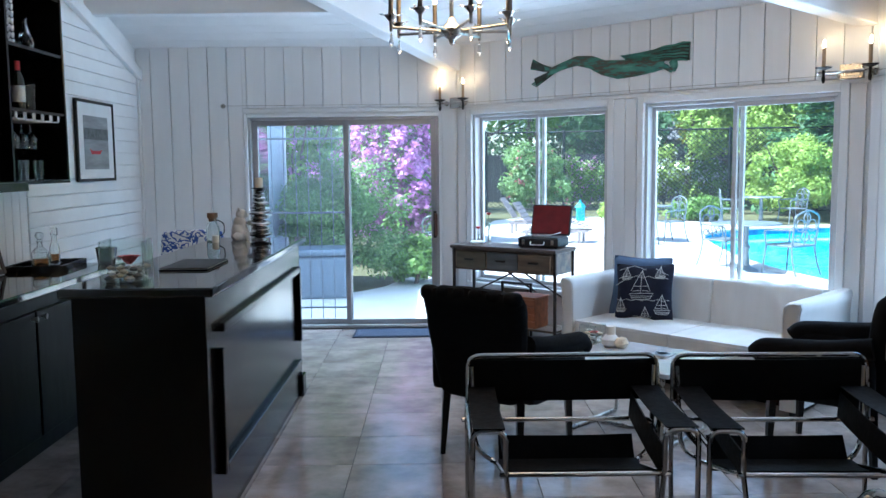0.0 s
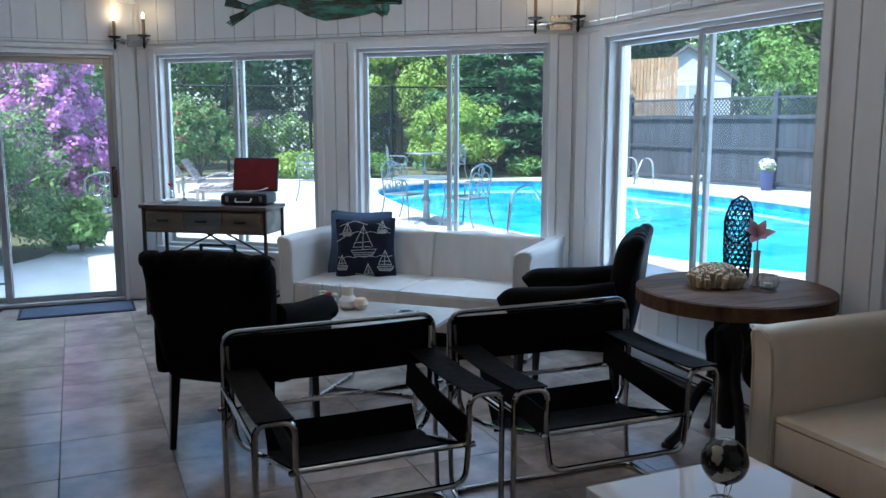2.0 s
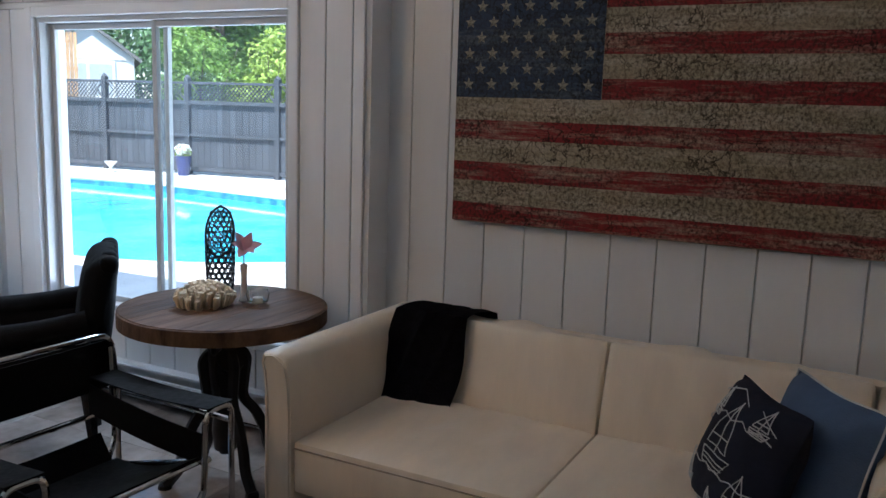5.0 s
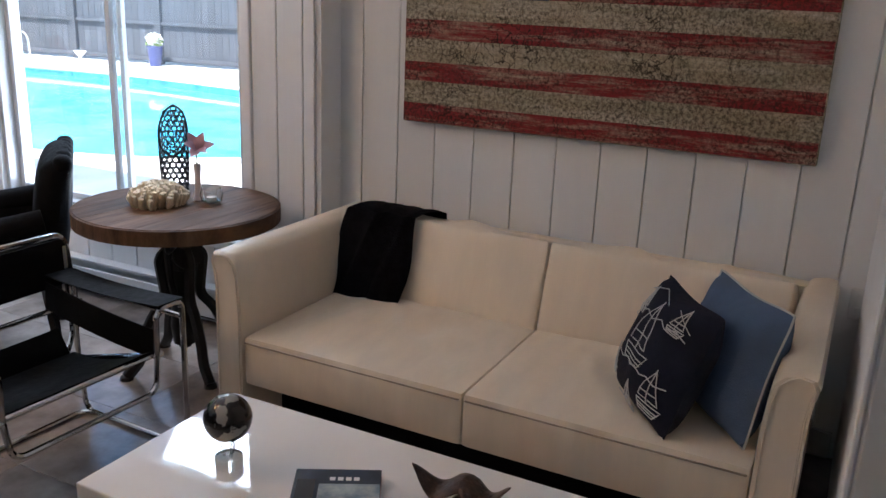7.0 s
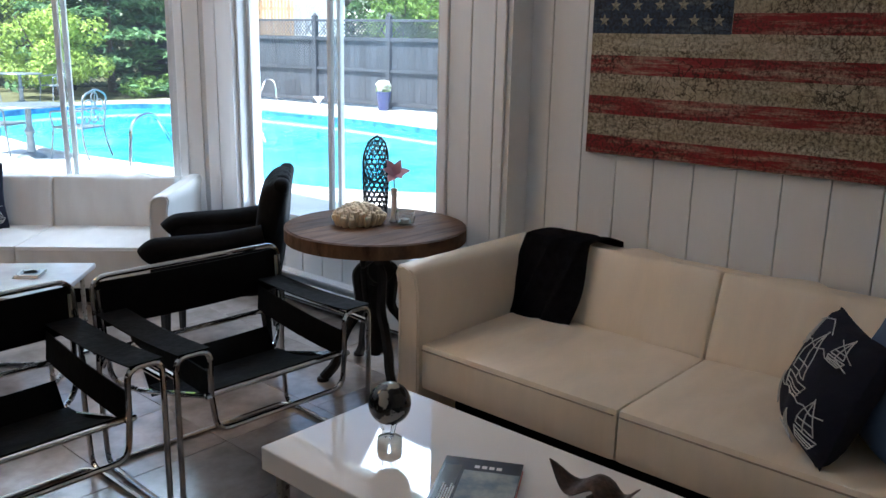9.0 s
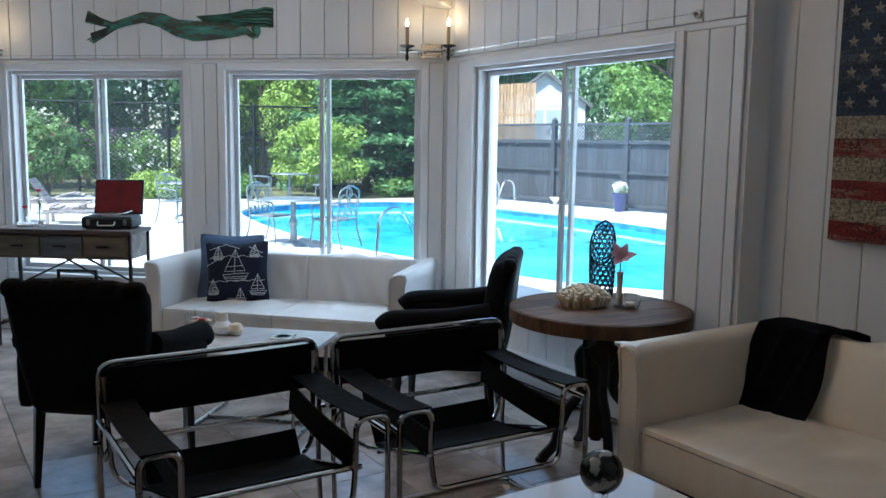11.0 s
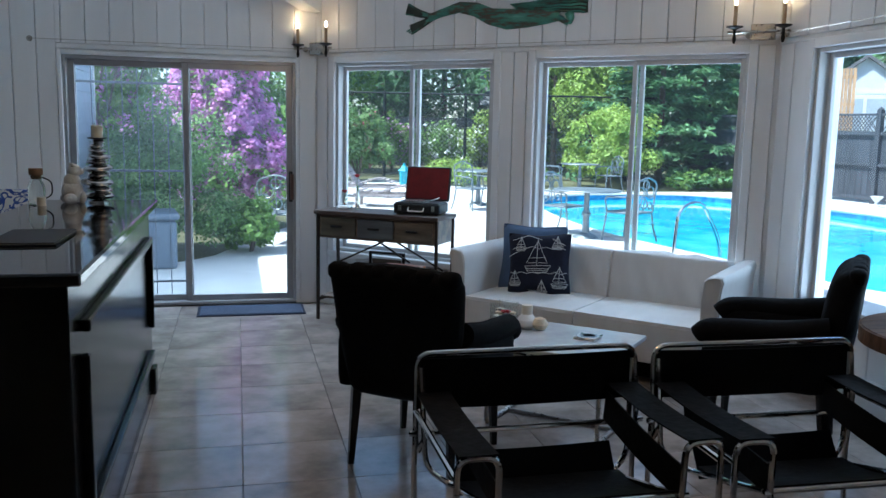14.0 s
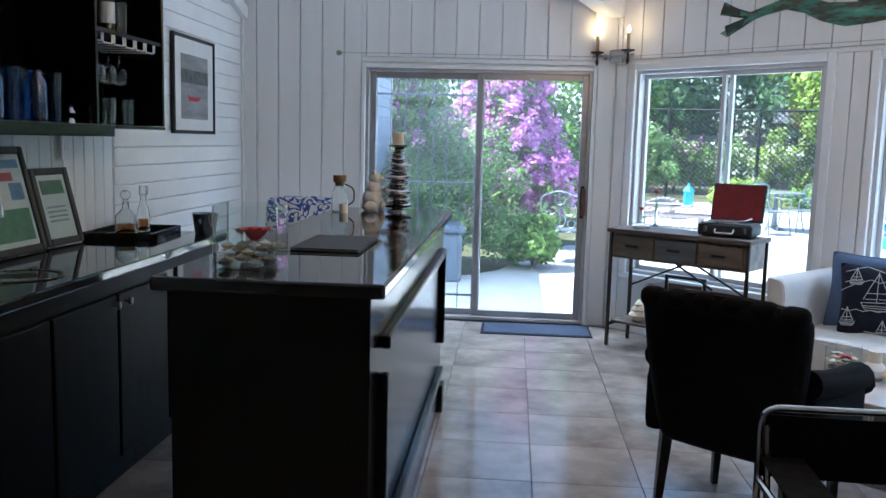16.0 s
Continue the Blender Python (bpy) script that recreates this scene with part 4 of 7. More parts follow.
def tree(at, height, spread, n, leaf, m, seed, label, trunk=0.14, bare=0.3):
    t = thing("tree", pose(*at), label, "tree")
    rng = random.Random(seed)
    part("trunk", ntube([(0, 0, -0.1), (rng.uniform(-.1, .1), rng.uniform(-.1, .1), height * 0.4), (rng.uniform(-.25, .25), rng.uniform(-.2, .2), height * 0.85)], trunk, 8, r_end=trunk * 0.3), BARK, t)
    cl = []
    for i in range(9):
        a, z = i * 2.4 + rng.uniform(-.4, .4), height * rng.uniform(bare, 0.85)
        ln = spread * rng.uniform(0.6, 1.0) * (1.15 - 0.6 * z / height)
        e = (ln * math.cos(a), ln * math.sin(a), z + ln * 0.3)
        part("limb", ntube([(0, 0, z * 0.9), (e[0] * 0.5, e[1] * 0.5, z + ln * 0.05), e], trunk * 0.35, 5, r_end=trunk * 0.1), BARK, t)
        for j in range(5):
            f = rng.uniform(0.5, 1.1)
            cl.append(((e[0] * f + rng.uniform(-.4, .4) * spread * .4, e[1] * f + rng.uniform(-.4, .4) * spread * .4, e[2] + rng.uniform(-.12, .25) * height * .5), spread * rng.uniform(0.18, 0.34)))
    cl += [((rng.uniform(-.3, .3) * spread, rng.uniform(-.3, .3) * spread, height * rng.uniform(0.75, 1.0)), spread * 0.28) for _ in range(6)]
    p, u = blob_points(n, cl, seed)
    o = new("crown", leaf_mesh("crown", p, u, leaf, seed))
    o.data.materials.append(m)
    o.parent = t
    return t


def conifer(at, height, spread, n, leaf, m, seed, label):
    """Drooping whorled boughs of flat sprays round a straight trunk."""
    t = thing("tree", pose(*at), label, "tree")
    part("trunk", ntube([(0, 0, -0.1), (0, 0, height)], 0.13, 8, r_end=0.02), BARK, t)
    rng = np.random.default_rng(seed)
    pts, nor = [], []
    k = 70
    for i in range(k):
        z = height * (0.06 + 0.94 * i / k)
        a = i * 2.39996
        ln = spread * (1.05 - 0.85 * i / k) * rng.uniform(0.75, 1.1)
        m_ = n // k
        s = rng.uniform(0.15, 1.0, m_) ** 0.7
        w = rng.normal(0, 0.22, m_) * ln * s
        x = ln * s * math.cos(a) - w * math.sin(a)
        y = ln * s * math.sin(a) + w * math.cos(a)
        pts.append(np.stack([x, y, z - 0.25 * ln * s + 0.12 * ln * s * s + rng.normal(0, 0.07, m_)], 1))
        nor.append(np.tile((0.2 * math.cos(a), 0.2 * math.sin(a), 1.0), (m_, 1)))
    p, u = np.concatenate(pts), np.concatenate(nor)
    keep = p[:, 2] > 0.05
    o = new("crown", leaf_mesh("crown", p[keep], u[keep], leaf, seed, 0.35))
    o.data.materials.append(m)
    o.parent = t
    return t


# outside the sliding door
bush((-1.58, 12.25, GZ), (1.12, 0.9, 1.75), 26000, 0.055, LEAF_M, 1, "rounded dark green evergreen shrub beside the path", clump=0.3)
bush((-0.44, 12.05, GZ), (0.26, 0.34, 0.66), 3600, 0.10, LEAF, 2, "bright green fern clump beside the path", clump=0.16)
bush((-0.72, 14.6, GZ), (1.15, 0.8, 2.75), 5500, 0.10, LEAF, 3, "tall rhododendron in full magenta bloom", PINK, 640, 0.075, petals=34, clump=0.34)
bush((-0.3, 18.6, GZ), (0.9, 1.0, 3.1), 8000, 0.14, LEAF, 4, "tall green shrub behind the rhododendron", clump=0.45)
bush((-2.6, 15.5, GZ), (1.5, 1.2, 3.6), 7000, 0.14, LEAF, 5, "tall shrub with scattered magenta blossom beside the house", PINK, 90, 0.08, petals=24, clump=0.45)
# seen by the bay windows
bush((2.85, 26.2, GZ), (1.1, 1.0, 2.05), 9500, 0.12, LEAF_M, 6, "rounded green shrub with red blossom beyond the deck", ROSEFL, 60, 0.07, petals=10, clump=0.34)
bush((4.7, 31.0, GZ), (1.0, 1.0, 1.9), 3500, 0.15, LEAF, 7, "green shrub with pink blossom", PINK, 120, 0.09, clump=0.35)
for i, (x, y, h) in enumerate(((6.6, 31.5, 1.7), (8.4, 32.5, 1.9), (10.4, 33.5, 1.8), (12.2, 34.0, 1.6))):
    bush((x, y, GZ), (1.25, 1.0, h), 3500, 0.15, LEAF_Y if i % 2 else LEAF, 20 + i, "flower bed shrub covered with white blossom", WHITEFL, 110, 0.11, clump=0.35)
bush((9.75, 23.9, GZ), (1.45, 1.2, 2.3), 10000, 0.12, LEAF_Y, 9, "rounded yellow-green shrub beyond the pool", clump=0.36)
bush((5.3, 24.6, GZ), (0.9, 0.8, 0.7), 3000, 0.12, LEAF_Y, 10, "low green border plants", clump=0.22)
bush((7.2, 24.4, GZ), (1.0, 0.7, 0.6), 3000, 0.12, LEAF, 11, "low green border plants", clump=0.22)
bush((13.0, 23.3, GZ), (2.0, 0.6, 0.45), 3500, 0.12, LEAF, 12, "low border of green plants beyond the pool", clump=0.2)
conifer((12.2, 25.6, GZ), 7.5, 2.8, 14000, 0.30, LEAF_D, 13, "dark green spreading conifer beyond the pool")
conifer((14.7, 27.5, GZ), 9.0, 3.2, 12000, 0.34, LEAF_D, 14, "tall dark green conifer")
tree((9.4, 33.0, GZ), 7.0, 3.0, 9000, 0.26, LEAF_Y, 15, "bright green leafy tree behind the chain-link fence")
tree((10.5, 30.3, GZ), 5.2, 2.0, 11000, 0.20, LEAF_Y, 16, "bright green leafy tree behind the chain-link fence")
tree((11.5, 36.5, GZ), 6.0, 2.2, 6000, 0.24, LEAF_G, 17, "young tree with golden yellow leaves")
for i, (x, y, h, sp) in enumerate(((-4.0, 24.0, 8.0, 3.2), (0.5, 32.0, 8.5, 3.6), (4.5, 44.0, 12.0, 5.0), (10.5, 47.0, 13.0, 5.2), (17.0, 48.0, 13.0, 5.2), (23.0, 44.0, 13.0, 5.2), (29.0, 41.0, 13.0, 5.4), (27.5, 27.0, 8.0, 3.2), (33.0, 34.0, 13.0, 5.2), (37.0, 28.0, 13.0, 5.0), (39.0, 21.0, 13.0, 5.0), (-10.0, 30.0, 11.0, 4.5), (24.0, 36.0, 9.0, 4.0))):
    tree((x, y, GZ), h, sp, 6500, 0.42 if y > 35 or x > 30 else 0.3, (LEAF_D, LEAF, LEAF_D)[i % 3], 40 + i, "tall broad-leaved tree in full green leaf", trunk=0.22, bare=0.12)
for i, (x, y) in enumerate(((19.6, 20.5), (20.2, 18.0), (20.8, 15.6), (21.2, 13.0), (21.4, 10.5))):
    bush((x, y, GZ), (1.7, 1.6, 3.7 - 0.15 * (i % 2)), 5500, 0.17, LEAF_Y if i % 2 else LEAF, 60 + i, "tall green hedge shrub behind the fence", clump=0.5)

# the edge of the wood closes the view behind the gardens
rng_w = np.random.default_rng(77)
clumps_w = []
for a in np.linspace(-0.32, 0.95, 150):
    d_w = 50 + rng_w.uniform(-4, 4)
    for z_w in (1.0, 3.2, 5.6, 8.0, 10.5):
        clumps_w.append(((d_w * math.sin(a) + rng_w.uniform(-.8, .8), d_w * math.cos(a), z_w + rng_w.uniform(-1.2, 1.2)), rng_w.uniform(0.9, 1.9)))
p_w, u_w = blob_points(60000, clumps_w, 78)
wood = new("woodland_edge", leaf_mesh("woodland_edge", p_w[p_w[:, 2] > GZ], u_w[p_w[:, 2] > GZ], 0.42, 79))
wood.data.materials.append(LEAF_D)
tagged(wood, "dense dark green edge of a distant wood", "wood", kind="stuff")
tree((11.6, 29.8, GZ), 5.6, 2.2, 20000, 0.17, LEAF_Y, 18, "bright yellow-green leafy tree behind the garden fence", bare=0.25)

# ---- fence along the pool ----
FA, FB = Vector((13.3, 25.8)), Vector((15.9, 4.4))
fd = (FB - FA).normalized()
M_FENCE = basis((FA.x, FA.y, GZ), (fd.x, fd.y), (-fd.y, fd.x))
FL = (FB - FA).length
fence = thing("fence", M_FENCE, "dark grey board fence with a lattice top", "fence")
sp = 2.42
k = 0
while k * sp < FL:
    s = k * sp
    post = part("post", nbox(s - 0.065, s + 0.065, -0.065, 0.065, 0, 2.22, 0.008), FENCE, fence)
    part("cap", nlathe([(0.085, 2.22), (0.085, 2.245), (0.0, 2.31)], 4, pose(s, 0, 0, 0, 0, 0)), FENCE, post)
    for z, h in ((0.08, 0.09), (0.88, 0.07), (1.62, 0.09), (2.08, 0.06)):
        part("rail", nbox(s + 0.066, s + sp - 0.066, -0.035, 0.035, z, z + h, 0.004), FENCE, fence)
    for j in range(13):
        x0 = s + 0.067 + j * (sp - 0.134) / 13
        part("board", nbox(x0, x0 + (sp - 0.134) / 13 - 0.006, 0.036, 0.056, 0.06, 1.70), FENCE, fence)
    bm = bmesh.new()
    q = s + 0.07
    while q < s + sp - 0.3:
        for sg in (0, 1):
            a, b = (q, 1.71) if sg else (q + 0.37, 1.71), (q + 0.37, 2.08) if sg else (q, 2.08)
            tube(bm, [(min(a[0], s + sp - 0.07), 0.012 * (1 - 2 * sg), a[1]), (min(b[0], s + sp - 0.07), 0.012 * (1 - 2 * sg), b[1])], 0.014, 4)
        q += 0.105
    part("lattice", bm, FENCE, fence, "diagonal lattice panel")
    k += 1

# chain-link fence behind the planting
CL = mat("dark_wire", (0.02, 0.024, 0.024), 0.5, metal=0.5, var=0.2, scale=10)
cf = thing("chainlink_fence", basis((1.5, 29.2, GZ), (0.97, -0.243), (0.243, 0.97)), "black chain-link fence with tall posts", "fence")
for i in range(6):
    part("post", nlathe([(0.05, 0), (0.05, 2.70), (0.0, 2.74)], 8, pose(i * 2.6, 0, 0)), CL, cf)
part("top_rail", ntube([(0, 0, 2.66), (13, 0, 2.66)], 0.030, 6), CL, cf)
part("bottom_rail", ntube([(0, 0, 0.1), (13, 0, 0.1)], 0.015, 6), CL, cf)
bm = bmesh.new()
q = -2.9
while q < 13:
    for sg in (-1, 1):
        x0, x1 = (q, q + 2.9) if sg > 0 else (q + 2.9, q)
        z0, z1 = 0.1, 2.66
        a, b = [x0, z0], [x1, z1]
        for e, o in ((a, b), (b, a)):
            if e[0] < 0:
                f = (0 - e[0]) / (o[0] - e[0])
                e[1] += (o[1] - e[1]) * f
                e[0] = 0
            if e[0] > 13:
                f = (13 - e[0]) / (o[0] - e[0])
                e[1] += (o[1] - e[1]) * f
                e[0] = 13
        if abs(a[0] - b[0]) > 0.05:
            tube(bm, [(a[0], 0, a[1]), (b[0], 0, b[1])], 0.009, 3)
    q += 0.16
wire = part("wire_mesh", bm, CL, cf)
tagged(wire, kind="stuff")

# ---- buildings ----
def clapboards(t, x0, x1, z0, z1, y=0.0, pitch=0.12, m=None):
    z = z0
    while z < z1 - 0.01:
        bm = bmesh.new()
        h = min(pitch, z1 - z)
        v = [bm.verts.new(p) for p in ((x0, y - 0.022, z), (x1, y - 0.022, z), (x1, y - 0.004, z + h), (x0, y - 0.004, z + h), (x0, y + 0.01, z), (x1, y + 0.01, z), (x1, y + 0.01, z + h), (x0, y + 0.01, z + h))]
        for f in ((0, 1, 2, 3), (4, 5, 6, 7), (0, 1, 5, 4), (3, 2, 6, 7), (0, 3, 7, 4), (1, 2, 6, 5)):
            bm.faces.new([v[i] for i in f])
        part("clapboard", bm, m or CLAP, t)
        z += pitch


WINDARK = mat("dark_window_glass", (0.03, 0.04, 0.05), 0.08, var=0.3, scale=2)
ROOF = mat("grey_shingles", (0.15, 0.15, 0.16), 0.85, var=0.3, scale=12, bump=0.4, bump_scale=30)
wing = thing("house_wing", basis((-2.35, 9.2, GZ), (0, 1), (-1, 0)), "pale blue clapboard wing of the house", "house")
part("wall", nbox(0, 3.6, 0.01, 2.5, 0, 2.75), CLAP, wing)
clapboards(wing, 0.0, 3.6, 0.0, 2.75)
part("corner_board", nbox(3.6, 3.68, -0.03, 0.10, 0, 2.75), PLASTIC, wing)
wn = part("window", nbox(1.55, 2.35, -0.04, 0.0, 1.05, 2.25, 0.004), PLASTIC, wing)
part("pane", nbox(1.62, 2.28, -0.046, -0.041, 1.12, 2.18), WINDARK, wn)
part("sill", nbox(1.5, 2.4, -0.07, 0.0, 1.0, 1.05, 0.004), PLASTIC, wn)
part("roof", nbox(-0.2, 3.8, -0.35, 2.6, 2.75, 2.87, 0.01), ROOF, wing)
BOXBLUE = mat("grey_blue_plastic", (0.13, 0.16, 0.21), 0.5, var=0.08, scale=5)
ac = thing("utility_box", pose(-1.72, 11.05, GZ, 0, 0, 8), "pale grey-blue outdoor storage box", "box")
part("body", nbox(-0.45, 0.45, -0.3, 0.3, 0, 0.54, 0.05, 3), BOXBLUE, ac)
part("lid", nbox(-0.48, 0.48, -0.33, 0.33, 0.54, 0.62, 0.035, 3), BOXBLUE, ac)

HOUSE = mat("white_blue_siding", (0.66, 0.70, 0.76), 0.6, var=0.05, scale=4)
nh = thing("neighbour_house", pose(22.75, 29.5, GZ, 0, 0, -40), "pale blue gabled house behind the fence", "house")
bm = bmesh.new()
pr = [(-1.7, 0), (1.7, 0), (1.7, 3.3), (0.0, 4.55), (-1.7, 3.3)]
prism(bm, pr, 0, 6, Matrix.Rotation(radians(90), 4, 'X') @ Matrix.Translation((0, 0, -6)))
part("wall", bm, HOUSE, nh)
part("trim_band", nbox(-1.72, 1.72, -0.03, 0.0, 3.2, 3.34), PLASTIC, nh)
for sx in (-1, 1):
    bm = bmesh.new()
    prism(bm, [(sx * 1.95, 3.12), (0, 4.56), (0, 4.70), (sx * 2.0, 3.24)], -0.3, 6.2, Matrix.Rotation(radians(90), 4, 'X') @ Matrix.Translation((0, 0, -6.0)))
    part("roof", bm, ROOF, nh)
nw = part("window", nbox(-1.0, 1.0, -0.06, 0.0, 1.7, 3.15, 0.01), PLASTIC, nh)
for x in (-0.88, 0.06):
    part("pane", nbox(x, x + 0.82, -0.075, -0.061, 1.82, 3.02), CLAP, nw)
ORANGE = mat("new_cedar_boards", (0.58, 0.36, 0.20), 0.7, var=0.2, scale=5, obj_random=0.2)
sh = thing("cedar_screen", pose(18.80, 26.55, GZ, 0, 0, -37), "tall new cedar slat screen behind the fence", "fence")
for i in range(14):
    part("slat", nbox(-0.82 + i * 0.12, -0.72 + i * 0.12, -0.02, 0.02, 0.0, 3.76 + 0.006 * i), ORANGE, sh)
for z in (1.2, 2.6, 3.5):
    part("rail", nbox(-0.82, 0.86, 0.021, 0.07, z, z + 0.1), ORANGE, sh)
gh = thing("far_house", pose(14.2, 41.0, GZ, 0, 0, -15), "far house with a grey shingled roof", "house")
part("wall", nbox(-3, 3, 0, 5, 0, 2.8), mat("weathered_wood_siding", (0.16, 0.17, 0.17), 0.8, var=0.2, scale=4), gh)
bm = bmesh.new()
prism(bm, [(-0.4, 2.7), (5.4, 2.7), (2.5, 4.6)], -3.3, 3.3, Matrix(((0, 0, 1, 0), (1, 0, 0, 0), (0, 1, 0, 0), (0, 0, 0, 1))))
part("roof", bm, ROOF, gh)
part("chimney", nbox(0.4, 1.0, 1.2, 1.8, 3.2, 5.4), mat("brick_red", (0.3, 0.14, 0.1), 0.8, var=0.3, scale=9), gh)
bw = thing("board_fence", basis((-1, 37.5, GZ), (0.985, -0.17), (0.17, 0.985)), "grey board fence far behind the flower bed", "fence")
for i in range(60):
    part("board", nbox(i * 0.3, i * 0.3 + 0.29, 0, 0.03, 0, 2.0), FENCE, bw)


# ---- round table ----
n_pl = 6
for i in range(n_pl):
    y0, y1 = -RT_R + 2 * RT_R * i / n_pl, -RT_R + 2 * RT_R * (i + 1) / n_pl - 0.002
    pts = []
    for j in range(9):
        y = y0 + (y1 - y0) * j / 8
        pts.append((math.sqrt(max(1e-4, RT_R ** 2 - y * y)), y))
    poly = pts + [(-x, y) for x, y in reversed(pts)]
    part("plank", prism(bmesh.new(), poly, RT_Z - 0.055, RT_Z), PLANKWOOD, rt)
part("edge_band", nlathe([(RT_R - 0.004, RT_Z - 0.068), (RT_R + 0.010, RT_Z - 0.066), (RT_R + 0.010, RT_Z - 0.004), (RT_R - 0.004, RT_Z - 0.002)], 56, close=False), PLANKWOOD, rt, smooth=True)
part("screw_column", nlathe([(0.028, 0.10), (0.028, RT_Z - 0.056)], 14), IRON, rt, smooth=True)
part("collar", nlathe([(0.05, 0.52), (0.075, 0.54), (0.075, 0.60), (0.05, 0.62)], 16), IRON, rt, smooth=True)
part("hub", nlathe([(0.05, 0.12), (0.06, 0.20), (0.045, 0.36), (0.06, 0.44), (0.04, 0.5)], 12), IRON, rt, smooth=True)
for i in range(4):
    a = radians(45 + 90 * i + 20)
    c, s_ = math.cos(a), math.sin(a)
    prof = [(0.05, 0.57), (0.10, 0.53), (0.085, 0.42), (0.075, 0.34), (0.14, 0.27), (0.19, 0.16), (0.20, 0.08), (0.27, 0.012)]
    part("leg", ntube(fillet([(r * c, r * s_, z) for r, z in prof], 0.04), 0.025, 6), IRON, rt, smooth=True)
    part("foot", nlathe([(0.03, 0), (0.028, 0.016), (0.0, 0.022)], 10, pose(0.27 * c, 0.27 * s_, 0)), IRON, rt)
part("housing", nbox(-0.055, 0.055, -0.05, 0.05, 0.47, 0.63, 0.010, 2), IRON, rt, "cast iron gear housing")
part("gear", nlathe([(0.0, -0.012), (0.062, -0.012), (0.066, 0.0), (0.062, 0.012), (0.0, 0.012)], 18, pose(-0.03, -0.062, 0.55, 70, 0, -25)), IRON, rt, smooth=True)
for k in (-1, 1):
    part("yoke", ntube(fillet([(k * 0.04, 0.0, 0.66), (k * 0.115, k * 0.03, 0.62), (k * 0.10, k * 0.03, 0.44), (k * 0.05, 0.0, 0.36)], 0.04), 0.017, 8), IRON, rt, smooth=True)
part("flange", nlathe([(0.13, RT_Z - 0.075), (0.13, RT_Z - 0.069)], 20), IRON, rt)
crank = part("crank", ntube(fillet([(-0.05, -0.03, 0.60), (-0.20, -0.12, 0.61), (-0.20, -0.12, 0.67)], 0.02), 0.011, 6), IRON, rt)
part("crank_handle", ntube([(-0.20, -0.12, 0.67), (-0.26, -0.16, 0.675)], 0.015, 8), PLANKWOOD, crank)

# perforated metal vase: a leaning cut tube of rings and cells
PERF = mat("dark_pierced_metal", (0.015, 0.016, 0.02), 0.35, metal=0.7, var=0.3, scale=20)
pv = thing("pierced_vase", pose(2.43, 4.195, RT_Z) @ Matrix.Scale(0.90, 4), "tall dark pierced metal vase with a slanted mouth", "vase")
bm = bmesh.new()
rng = random.Random(4)
for row in range(16):
    for k in range(14):
        a = 2 * math.pi * (k + 0.5 * (row % 2)) / 14
        z = 0.02 + row * 0.0268
        top = 0.315 + 0.115 * math.cos(a - 0.64)
        if z > top:
            continue
        r = 0.060 + 0.010 * math.sin(math.pi * min(1, z / 0.46))
        e = Vector((-math.sin(a), math.cos(a), 0))
        c = Vector((r * math.cos(a), r * math.sin(a), z))
        q = rng.uniform(0.0125, 0.0155)
        tube(bm, [c + e * q * math.cos(2 * math.pi * j / 7) + Vector((0, 0, q * math.sin(2 * math.pi * j / 7))) for j in range(7)], 0.0038, 4, closed=True)
part("body", bm, PERF, pv)
bm = bmesh.new()
loop = []
for k in range(28):
    a = 2 * math.pi * k / 28
    z = 0.315 + 0.115 * math.cos(a - 0.64)
    r = 0.060 + 0.010 * math.sin(math.pi * min(1, z / 0.46))
    loop.append((r * math.cos(a), r * math.sin(a), z))
tube(bm, loop, 0.006, 6, closed=True)
part("rim", bm, PERF, pv)
bm = bmesh.new()                                      # rosette filling the mouth
cx, up = Vector((0, 0, 0.315)), [Vector(p) for p in loop]
for k in range(0, 28, 2):
    tube(bm, [cx.lerp(up[k], 0.30), up[k]], 0.0032, 4)
for f in (0.3, 0.55, 0.8):
    tube(bm, [cx.lerp(p, f) for p in up], 0.0035, 4, closed=True)
part("mouth_rosette", bm, PERF, pv)
part("base", nlathe([(0.058, 0.0), (0.060, 0.012), (0.0, 0.014)], 20), PERF, pv)

# dried coral
CORAL = mat("cream_coral", (0.74, 0.64, 0.48), 0.85, var=0.18, scale=25, bump=0.5, bump_scale=70)
co = thing("coral", pose(2.215, 4.09, RT_Z), "cream coloured branching coral ornament", "ornament")
rng = random.Random(9)
for i in range(190):
    a, r = rng.uniform(0, 6.283), math.sqrt(rng.uniform(0, 1)) * 0.10
    x, y = r * math.cos(a) * 1.15, r * math.sin(a)
    h = 0.085 * (1 - (r / 0.125) ** 2) + 0.022
    w = rng.uniform(0.007, 0.012)
    part("branch", nlathe([(w * 0.6, 0.0), (w, h * 0.5), (w * 1.25, h * 0.85), (w * 0.9, h), (0, h * 1.03)], 7, pose(x, y, 0, rng.uniform(-14, 14) - 160 * y, 160 * x, 0)), CORAL, co, smooth=True)

# flower in a bud vase, and a glass tealight
CLEAR = glass("clear_glass")
PETAL = mat("pale_pink_petal", (0.66, 0.40, 0.48), 0.6, var=0.15, scale=15)
STEMG = mat("pale_green_stem", (0.22, 0.27, 0.13), 0.6, var=0.2, scale=15)


